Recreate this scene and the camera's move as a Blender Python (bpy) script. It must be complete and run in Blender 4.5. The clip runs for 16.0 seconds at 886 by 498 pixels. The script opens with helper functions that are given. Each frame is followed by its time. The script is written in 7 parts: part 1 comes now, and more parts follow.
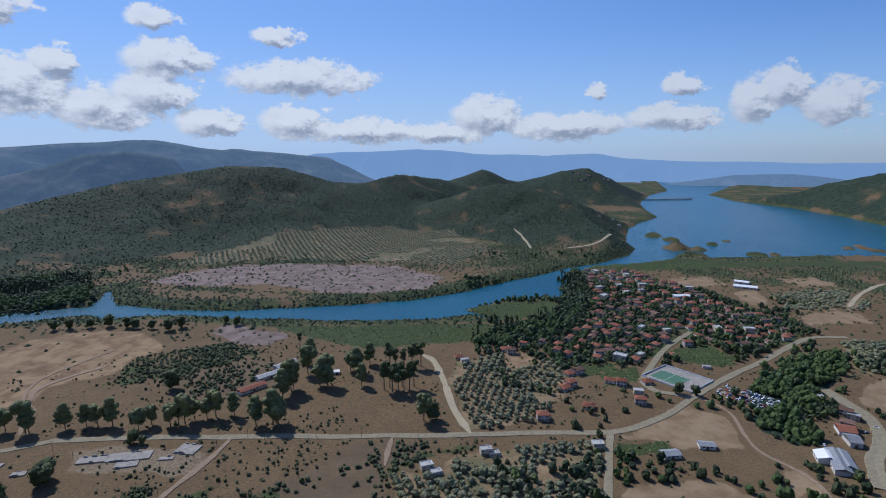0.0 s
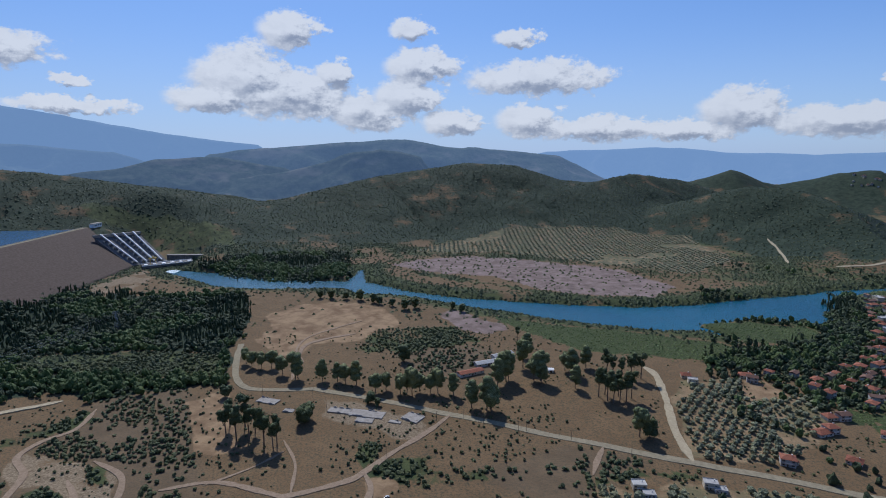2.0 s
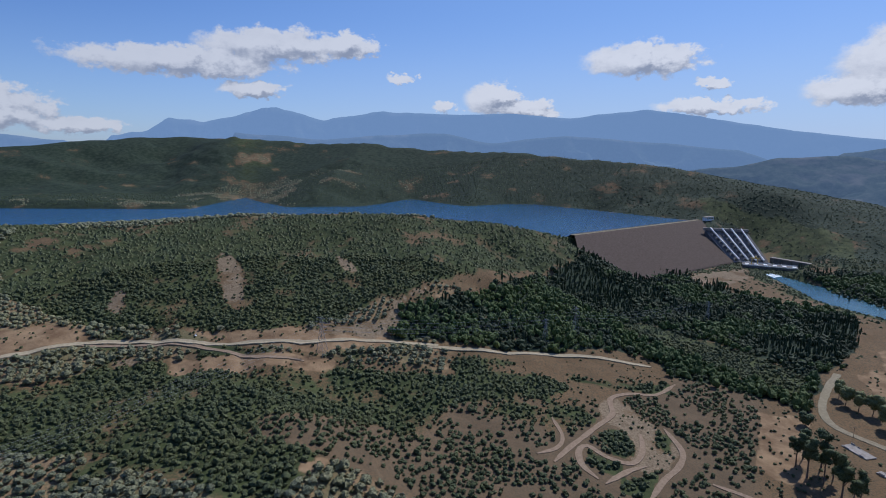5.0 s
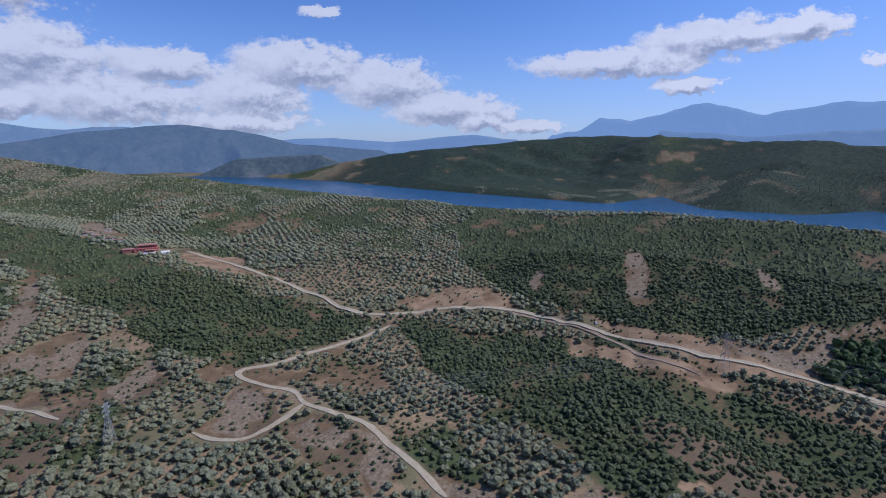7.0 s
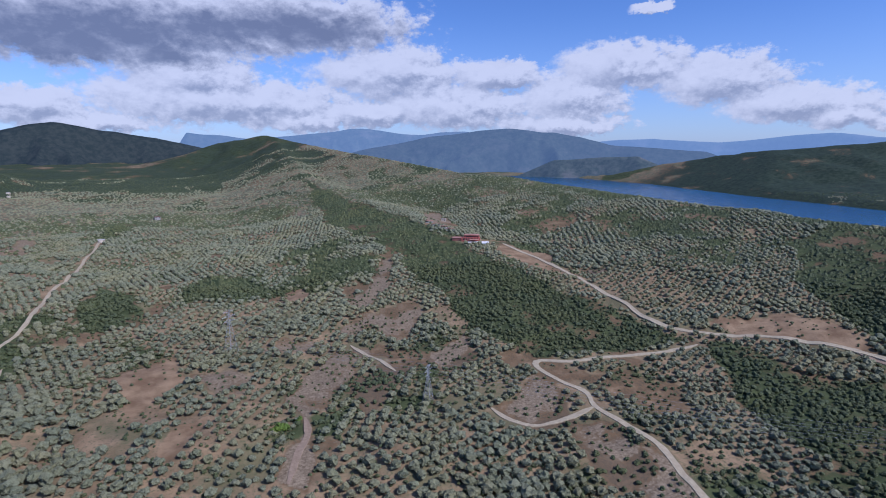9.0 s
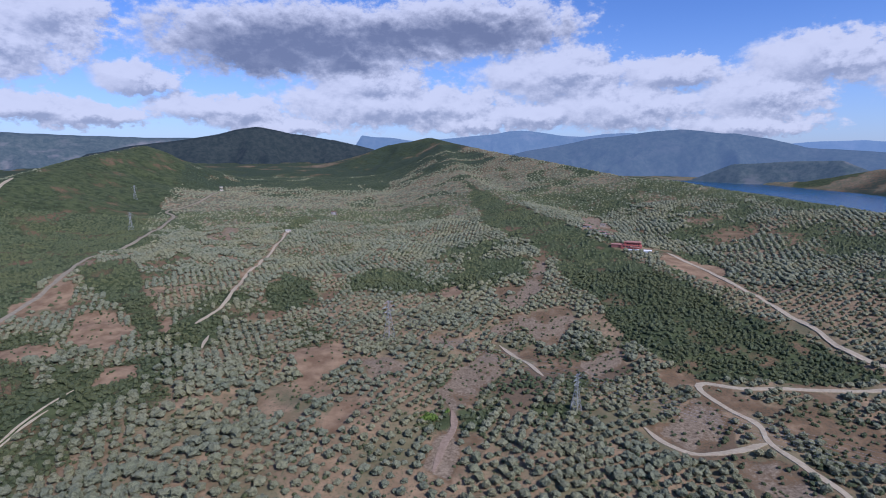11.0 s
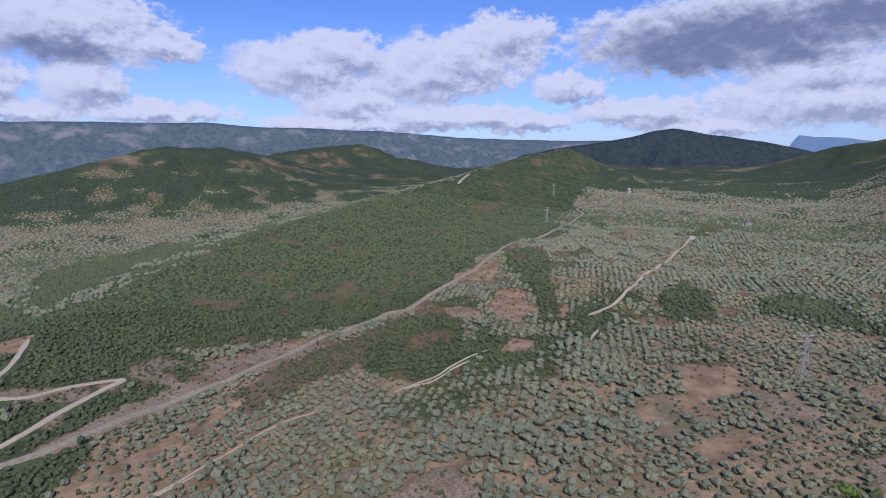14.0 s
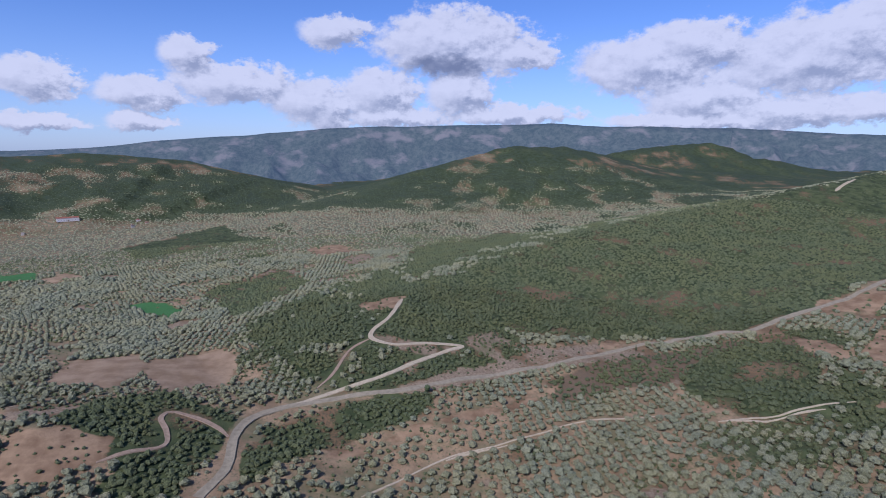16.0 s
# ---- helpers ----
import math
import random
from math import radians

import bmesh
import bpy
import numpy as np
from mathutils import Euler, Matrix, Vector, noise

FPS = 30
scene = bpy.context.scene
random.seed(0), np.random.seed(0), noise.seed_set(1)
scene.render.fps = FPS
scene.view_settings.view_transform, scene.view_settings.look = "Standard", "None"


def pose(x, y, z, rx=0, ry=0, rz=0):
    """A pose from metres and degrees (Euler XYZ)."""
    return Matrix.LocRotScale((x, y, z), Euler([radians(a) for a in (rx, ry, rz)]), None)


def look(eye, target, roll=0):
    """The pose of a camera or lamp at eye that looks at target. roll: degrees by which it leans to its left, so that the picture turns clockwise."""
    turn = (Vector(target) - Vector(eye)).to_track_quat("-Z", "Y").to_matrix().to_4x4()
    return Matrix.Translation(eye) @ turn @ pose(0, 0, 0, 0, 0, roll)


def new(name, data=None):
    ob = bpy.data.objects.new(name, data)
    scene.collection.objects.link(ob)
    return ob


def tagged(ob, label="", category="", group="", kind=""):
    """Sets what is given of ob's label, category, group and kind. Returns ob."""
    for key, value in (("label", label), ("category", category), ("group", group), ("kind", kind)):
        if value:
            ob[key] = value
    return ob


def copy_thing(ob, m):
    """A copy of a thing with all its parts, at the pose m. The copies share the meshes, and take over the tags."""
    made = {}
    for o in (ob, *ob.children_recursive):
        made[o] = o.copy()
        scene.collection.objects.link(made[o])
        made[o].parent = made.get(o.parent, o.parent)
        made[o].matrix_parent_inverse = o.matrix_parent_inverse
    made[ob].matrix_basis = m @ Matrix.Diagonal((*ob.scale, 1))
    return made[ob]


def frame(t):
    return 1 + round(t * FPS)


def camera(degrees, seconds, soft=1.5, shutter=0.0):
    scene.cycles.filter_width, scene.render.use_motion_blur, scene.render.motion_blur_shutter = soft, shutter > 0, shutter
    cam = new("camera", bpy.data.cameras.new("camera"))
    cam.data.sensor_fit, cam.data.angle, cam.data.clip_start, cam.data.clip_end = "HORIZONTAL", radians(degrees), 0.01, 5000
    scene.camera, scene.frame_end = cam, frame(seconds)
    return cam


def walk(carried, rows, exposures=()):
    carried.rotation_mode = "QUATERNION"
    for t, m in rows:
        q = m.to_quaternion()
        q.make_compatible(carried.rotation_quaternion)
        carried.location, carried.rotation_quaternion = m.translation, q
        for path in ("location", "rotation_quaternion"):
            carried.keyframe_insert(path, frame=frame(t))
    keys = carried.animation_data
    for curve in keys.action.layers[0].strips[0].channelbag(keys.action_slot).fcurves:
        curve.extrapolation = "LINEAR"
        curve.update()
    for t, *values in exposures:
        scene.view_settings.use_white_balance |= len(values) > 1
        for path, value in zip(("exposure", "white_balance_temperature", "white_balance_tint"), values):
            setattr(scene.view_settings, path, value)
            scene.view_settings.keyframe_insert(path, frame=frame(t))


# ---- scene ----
# ---------------------------------------------------------------- camera
cam = camera(78.63, 16.0, soft=1.0)
PATH = [(0.0, 0.00, -10.14, -0.23), (0.5, 6.28, -10.15, -0.18), (1.0, 11.45, -10.19, -0.17), (1.5, 17.12, -10.22, -0.16),
        (1.6, 18.24, -10.19, -0.19), (1.7, 19.80, -10.22, -0.17), (2.0, 23.71, -10.25, -0.17), (2.5, 31.43, -10.28, -0.14),
        (2.8, 36.74, -10.31, -0.10), (3.0, 40.04, -10.31, -0.10), (3.5, 49.19, -10.35, -0.13), (4.0, 59.89, -10.40, -0.05),
        (4.2, 64.84, -10.40, -0.05), (6.3, 108.86, -10.65, 0.36), (6.5, 113.05, -10.68, 0.31), (7.0, 124.93, -10.72, 0.17),
        (7.1, 127.41, -10.75, 0.17), (7.5, 136.79, -10.70, 0.12), (7.8, 143.33, -10.68, 0.03), (8.0, 147.35, -10.69, -0.02),
        (8.2, 151.20, -10.69, -0.03), (8.5, 154.96, -10.64, -0.07), (9.0, 157.08, -10.58, -0.12), (9.5, 160.90, -10.49, -0.23),
        (9.7, 163.53, -10.50, -0.14), (11.8, 180.26, -10.33, -0.10), (12.0, 182.86, -10.29, -0.13), (12.5, 190.24, -10.26, -0.16),
        (12.6, 191.80, -10.23, -0.16), (13.0, 198.13, -10.22, -0.10), (13.5, 206.24, -10.16, -0.01), (14.0, 214.71, -10.19, 0.10),
        (14.1, 216.51, -10.25, 0.07), (14.4, 221.65, -10.26, 0.13), (14.5, 223.60, -10.22, 0.12), (14.9, 230.86, -10.25, 0.10),
        (15.0, 232.77, -10.26, 0.10), (15.3, 238.16, -10.34, 0.20), (15.5, 242.12, -10.34, 0.15), (15.6, 243.71, -10.42, 0.13),
        (15.7, 245.57, -10.42, 0.17), (16.0, 248.98, -10.37, 0.22)]  # seconds, turn, tilt, lean
EXPOSURES = [(0.0, -0.22, 5650, 11), (4.2, -0.28, 5900, 12), (7.0, -0.15, 5450, 21), (9.0, -0.06, 5350, 23), (14.0, -0.03, 5500, 26), (16.0, -0.02, 5500, 25)]
EYE = (0.0, 0.0, 240.0)


def aim(turn, tilt, lean):
    spin = Matrix.Rotation(radians(turn), 4, "Z") @ Matrix.Rotation(radians(90 + tilt), 4, "X")
    return Matrix.Translation(EYE) @ spin @ Matrix.Rotation(radians(lean), 4, "Z")


walk(cam, [(t, aim(turn, tilt, lean)) for t, turn, tilt, lean in PATH], EXPOSURES)


# ---------------------------------------------------------------- sky, sun
SUN_AZ, SUN_EL = 40.0, 45.0     # degrees, azimuth counted from +y towards -x


def node(tree, kind, **inputs):
    n = tree.nodes.new(kind)
    for k, v in inputs.items():
        if k in ("operation", "blend_type", "data_type", "interpolation_type", "noise_dimensions", "feature", "voronoi_dimensions", "distance", "sky_type", "vector_type", "use_clamp"):
            continue
        n.inputs[k.replace("_", " ")].default_value = v
    return n


def math_node(tree, op, a, b=None, clamp=False):
    n = tree.nodes.new("ShaderNodeMath")
    n.operation, n.use_clamp = op, clamp
    for i, v in enumerate((a, b)):
        if v is None:
            continue
        if isinstance(v, (int, float)):
            n.inputs[i].default_value = v
        else:
            tree.links.new(v, n.inputs[i])
    return n.outputs[0]


def vec_node(tree, op, a, b=None):
    n = tree.nodes.new("ShaderNodeVectorMath")
    n.operation = op
    for i, v in enumerate((a, b)):
        if v is None:
            continue
        if isinstance(v, tuple):
            n.inputs[i].default_value = v
        else:
            tree.links.new(v, n.inputs[i])
    return n


def noise_node(tree, vec, scale, detail=4, rough=0.55):
    n = tree.nodes.new("ShaderNodeTexNoise")
    n.inputs["Scale"].default_value, n.inputs["Detail"].default_value, n.inputs["Roughness"].default_value = scale, detail, rough
    if vec is not None:
        tree.links.new(vec, n.inputs["Vector"])
    return n


def ramp(tree, value, a, b):
    n = tree.nodes.new("ShaderNodeMapRange")
    n.interpolation_type = "SMOOTHSTEP"
    n.inputs["From Min"].default_value, n.inputs["From Max"].default_value = a, b
    tree.links.new(value, n.inputs["Value"])
    return n.outputs["Result"]


def mix(tree, fac, a, b, blend="MIX"):
    n = tree.nodes.new("ShaderNodeMix")
    n.data_type, n.blend_type = "RGBA", blend
    for socket, v in ((n.inputs[0], fac), (n.inputs[6], a), (n.inputs[7], b)):
        if isinstance(v, (int, float)):
            socket.default_value = v
        elif isinstance(v, tuple):
            socket.default_value = (*v, 1)
        else:
            tree.links.new(v, socket)
    return n.outputs[2]


CLOUDS_A = [(14.5, 7.1, 7.2, 1.8), (26.0, 8.4, 3.6, 1.7), (27.6, 5.4, 3.3, 2.0), (26.8, 11.8, 2.2, 1.0), (16.4, 10.9, 2.2, 1.0), (34.7, 7.7, 1.8, 1.2), (32.3, 4.0, 2.6, 1.8), (37.0, 4.9, 2.7, 1.8), (22.8, 3.0, 3.0, 1.5), (15.0, 3.1, 3.3, 1.6), (8.3, 2.2, 7.0, 1.2), (-4.5, 3.7, 3.7, 2.1), (-12.5, 2.6, 6.5, 1.4), (-23.0, 6.2, 1.7, 1.0), (-15.4, 5.8, 1.0, 0.7), (-22.5, 3.3, 4.6, 1.3), (-29.0, 4.5, 1.7, 2.0), (-31.4, 5.6, 2.0, 1.8), (-35.2, 4.0, 2.8, 1.9), (0.2, 2.0, 5.3, 1.0)]
CLOUDS_B = [(42.8, 6.8, 5.1, 3.3), (39.1, 5.6, 6.6, 2.2), (38.7, 11.4, 3.1, 1.8), (26.1, 8.2, 3.5, 1.5), (34.5, 7.6, 1.6, 1.1), (26.9, 5.3, 3.0, 1.9), (31.4, 3.8, 4.1, 1.7), (45.9, 5.0, 4.3, 1.3), (63.4, 8.4, 5.4, 1.6), (57.4, 6.0, 1.4, 0.6), (77.9, 5.1, 2.8, 1.5), (82.6, 4.3, 1.5, 0.6), (75.3, 4.2, 3.9, 0.8), (57.5, 4.0, 4.9, 0.7), (87.0, 7.1, 1.5, 0.5), (140.4, 7.7, 5.0, 2.3), (131.0, 6.2, 5.4, 2.4), (144.2, 4.9, 5.3, 2.7), (125.0, 3.8, 6.1, 1.7), (108.1, 7.9, 9.3, 1.4)]
CLOUDS_C = [(99.6, 9.7, 6.8, 1.6), (92.6, 10.0, 3.3, 1.2), (101.7, 5.7, 3.1, 0.8), (77.5, 5.1, 2.1, 1.5), (73.8, 3.7, 3.3, 0.7), (116.7, 2.0, 3.5, 0.8), (187.0, 10.2, 15.9, 3.3), (171.6, 11.8, 12.1, 2.9), (161.9, 7.4, 7.4, 2.7), (151.5, 7.1, 5.3, 1.6), (139.5, 7.6, 6.3, 2.4), (130.6, 6.1, 5.9, 2.3), (125.1, 3.9, 5.3, 1.7), (179.3, 4.4, 12.2, 2.5), (156.1, 4.1, 9.7, 2.2), (193.3, 3.4, 4.8, 1.4), (137.0, 12.6, 2.1, 0.6), (186.4, 10.4, 14.2, 3.8), (170.3, 11.7, 10.6, 2.8), (180.7, 6.5, 6.3, 2.2)]
CLOUDS_D = [(216.0, 7.5, 7.9, 3.0), (224.0, 4.7, 5.5, 2.4), (202.3, 6.5, 3.6, 1.4), (225.1, 9.5, 5.3, 2.4), (175.1, 4.2, 10.7, 2.1), (162.4, 7.3, 8.2, 2.0), (189.9, 2.3, 6.1, 0.9), (169.9, 2.7, 6.8, 1.1), (144.6, 2.3, 6.5, 1.0), (121.0, 2.8, 3.6, 1.2), (221.8, 2.7, 5.8, 1.0), (210.5, 3.4, 5.3, 1.3), (195.1, 3.9, 7.0, 1.4), (164.9, 3.4, 6.7, 1.5), (156.2, 3.6, 4.9, 1.7), (208.5, 10.9, 5.8, 2.4), (216.9, 3.6, 7.3, 1.2), (205.8, 3.0, 6.1, 1.0), (229.0, 8.0, 7.2, 2.9), (213.7, 8.7, 8.6, 3.2)]
CLOUDS_E = [(247.9, 10.4, 8.2, 3.4), (247.2, 5.8, 3.7, 2.5), (255.3, 5.6, 4.4, 2.4), (260.6, 3.9, 2.5, 2.7), (241.0, 9.2, 4.5, 1.3), (201.9, 6.0, 3.6, 1.3), (259.9, 11.3, 3.4, 1.6), (269.2, 6.1, 6.0, 2.0), (273.4, 8.6, 2.4, 1.7), (285.0, 5.8, 3.3, 1.9), (277.4, 4.9, 3.9, 1.6), (261.8, 4.7, 4.8, 2.3), (285.4, 2.2, 3.6, 0.9), (277.6, 2.5, 2.8, 0.8), (253.9, 3.4, 5.8, 1.2), (242.3, 3.5, 6.8, 1.1), (226.1, 2.8, 7.0, 0.9), (217.0, 3.1, 5.1, 1.1)]
CLOUDS = [CLOUDS_A, CLOUDS_B, CLOUDS_C, CLOUDS_D, CLOUDS_E]  # azimuth, elevation, half width, half height in degrees
GLOOM = [(187.0, 10.4, 15.9, 2.4), (171.6, 11.8, 11.0, 2.2), (191.9, 8.8, 8.4, 1.9), (182.8, 8.7, 4.3, 1.4), (186.4, 10.6, 13.1, 3.2), (170.3, 11.7, 9.8, 2.1), (190.4, 8.8, 6.8, 1.6), (178.1, 11.2, 8.3, 2.2), (192.3, 9.9, 7.6, 2.4), (249.4, 8.7, 4.8, 1.4)]  # the heavy grey ones


def cloud_field(name, rows, swell):
    """How deep in cloud a direction (azimuth, elevation in degrees) lies."""
    g = bpy.data.node_groups.new(name, "ShaderNodeTree")
    g.interface.new_socket("Place", in_out="INPUT", socket_type="NodeSocketVector")
    g.interface.new_socket("Depth", in_out="OUTPUT", socket_type="NodeSocketFloat")
    gi, go = g.nodes.new("NodeGroupInput"), g.nodes.new("NodeGroupOutput")
    place = gi.outputs[0]
    puff = noise_node(g, vec_node(g, "MULTIPLY", place, (0.42, 0.62, 1)).outputs[0], 1.0, 9, 0.64)
    push = vec_node(g, "MULTIPLY", vec_node(g, "SUBTRACT", puff.outputs["Color"], (0.5, 0.5, 0.5)).outputs[0], (3.6, 2.4, 0)).outputs[0]
    curl = noise_node(g, vec_node(g, "MULTIPLY", place, (1.25, 1.7, 1)).outputs[0], 1.0, 6, 0.6)
    nudge = vec_node(g, "MULTIPLY", vec_node(g, "SUBTRACT", curl.outputs["Color"], (0.5, 0.5, 0.5)).outputs[0], (1.3, 0.9, 0)).outputs[0]
    moved = vec_node(g, "ADD", vec_node(g, "ADD", place, push).outputs[0], nudge).outputs[0]
    best = None
    for row in rows:
        for az, el, w, h in row:
            off = vec_node(g, "SUBTRACT", moved, (az, el, 0)).outputs[0]
            off = vec_node(g, "MULTIPLY", off, (1 / w, 1 / h, 0)).outputs[0]
            d = math_node(g, "SUBTRACT", swell, vec_node(g, "LENGTH", off).outputs["Value"])
            if best is None:
                best = d
            else:
                n = g.nodes.new("ShaderNodeMath")
                n.operation = "SMOOTH_MAX"
                g.links.new(best, n.inputs[0])
                g.links.new(d, n.inputs[1])
                n.inputs[2].default_value = 0.25
                best = n.outputs[0]
    lumps = math_node(g, "MULTIPLY", math_node(g, "SUBTRACT", puff.outputs["Fac"], 0.5), 1.3)
    curls = math_node(g, "MULTIPLY", math_node(g, "SUBTRACT", curl.outputs["Fac"], 0.5), 0.4)
    g.links.new(math_node(g, "ADD", math_node(g, "ADD", best, lumps), curls), go.inputs[0])
    return g


def sky():
    w = bpy.data.worlds.new("sky")
    scene.world = w
    w.use_nodes = True
    t = w.node_tree
    t.nodes.clear()
    tex = t.nodes.new("ShaderNodeTexSky")
    tex.sky_type, tex.sun_disc = "NISHITA", False
    tex.sun_elevation, tex.sun_rotation = radians(SUN_EL), radians(-SUN_AZ)
    tex.air_density, tex.dust_density, tex.ozone_density, tex.altitude = 1.0, 0.5, 4.0, 300
    way = vec_node(t, "NORMALIZE", t.nodes.new("ShaderNodeTexCoord").outputs["Generated"]).outputs[0]
    sep = t.nodes.new("ShaderNodeSeparateXYZ")
    t.links.new(way, sep.inputs[0])
    az = math_node(t, "ARCTAN2", math_node(t, "MULTIPLY", sep.outputs[0], -1.0), sep.outputs[1])
    az = math_node(t, "MULTIPLY", az, 57.29578)
    az = math_node(t, "SUBTRACT", math_node(t, "MODULO", math_node(t, "ADD", az, 420.0), 360.0), 60.0)
    el = math_node(t, "MULTIPLY", math_node(t, "ARCSINE", sep.outputs[2]), 57.29578)
    join = t.nodes.new("ShaderNodeCombineXYZ")
    t.links.new(az, join.inputs[0])
    t.links.new(el, join.inputs[1])
    group, heavy = cloud_field("cloud_field", CLOUDS, 1.15), cloud_field("heavy_cloud_field", [GLOOM], 1.25)
    depth = []
    for kind, shift in ((group, (0, 0, 0)), (group, (0.3, 0.75, 0)), (heavy, (0, 0.4, 0))):
        n = t.nodes.new("ShaderNodeGroup")
        n.node_tree = kind
        t.links.new(vec_node(t, "ADD", join.outputs[0], shift).outputs[0], n.inputs[0])
        depth.append(n.outputs[0])
    cover = ramp(t, depth[0], 0.0, 0.36)
    slope = math_node(t, "SUBTRACT", depth[1], depth[0])
    under = math_node(t, "ADD", math_node(t, "MULTIPLY", ramp(t, slope, -0.30, 0.55), 0.85), math_node(t, "MULTIPLY", ramp(t, depth[1], 0.5, 1.3), 0.22))
    grain = noise_node(t, vec_node(t, "MULTIPLY", join.outputs[0], (0.5, 0.9, 1)).outputs[0], 1.0, 5, 0.6)
    shade = math_node(t, "ADD", under, math_node(t, "MULTIPLY", math_node(t, "SUBTRACT", grain.outputs["Fac"], 0.5), 0.5), clamp=True)
    sunward = ramp(t, math_node(t, "COSINE", math_node(t, "MULTIPLY", math_node(t, "SUBTRACT", az, SUN_AZ), 0.0174533)), 0.1, 1.0)
    lit = mix(t, shade, mix(t, sunward, CLOUD_FRONT, CLOUD_LIT), CLOUD_SHADE)
    dull = math_node(t, "ADD", ramp(t, depth[2], 0.0, 1.1), math_node(t, "MULTIPLY", math_node(t, "SUBTRACT", grain.outputs["Fac"], 0.5), 0.9), clamp=True)
    lit = mix(t, math_node(t, "MULTIPLY", dull, ramp(t, depth[2], 0.0, 0.5)), lit, CLOUD_GLOOM)
    haze = ramp(t, el, 14.0, -1.0)
    veil = math_node(t, "ADD", math_node(t, "MULTIPLY", sunward, 0.38), 0.30)
    blue = mix(t, math_node(t, "MULTIPLY", haze, veil), mix(t, math_node(t, "MULTIPLY", sunward, 0.5), mix(t, 1.0, tex.outputs[0], SKY_TINT, "MULTIPLY"), SKY_GLARE), SKY_HAZE)
    out = mix(t, math_node(t, "MULTIPLY", cover, 0.93), blue, lit)
    bg, end = t.nodes.new("ShaderNodeBackground"), t.nodes.new("ShaderNodeOutputWorld")
    t.links.new(out, bg.inputs[0])
    bg.inputs[1].default_value = SKY_STRENGTH
    t.links.new(bg.outputs[0], end.inputs[0])


SKY_STRENGTH = 0.09
SKY_TINT = (0.92, 1.08, 1.38)
CLOUD_LIT, CLOUD_SHADE, SKY_HAZE = (9.0, 9.1, 9.3), (3.5, 3.9, 4.8), (5.8, 7.2, 9.3)
CLOUD_FRONT, CLOUD_GLOOM = (7.4, 7.6, 8.0), (2.0, 2.3, 3.1)
SKY_GLARE = (3.0, 5.0, 8.6)
sky()
sun = new("sun", bpy.data.lights.new("sun", "SUN"))
sun.data.energy, sun.data.angle, sun.data.color = 4.2, radians(0.6), (1.0, 0.95, 0.87)
toward = Vector((-math.sin(radians(SUN_AZ)) * math.cos(radians(SUN_EL)), math.cos(radians(SUN_AZ)) * math.cos(radians(SUN_EL)), math.sin(radians(SUN_EL))))
sun.matrix_world = look(tuple(toward * 900), (0, 0, 0))


# ---------------------------------------------------------------- materials
def material(name):
    m = bpy.data.materials.new(name)
    m.use_nodes = True
    return m, m.node_tree, m.node_tree.nodes["Principled BSDF"]


def where(tree):
    return tree.nodes.new("ShaderNodeNewGeometry").outputs["Position"]


def relief(tree, bsdf, height, dist, strength=1.0):
    b = tree.nodes.new("ShaderNodeBump")
    b.inputs["Distance"].default_value, b.inputs["Strength"].default_value = dist, strength
    tree.links.new(height, b.inputs["Height"])
    tree.links.new(b.outputs[0], bsdf.inputs["Normal"])


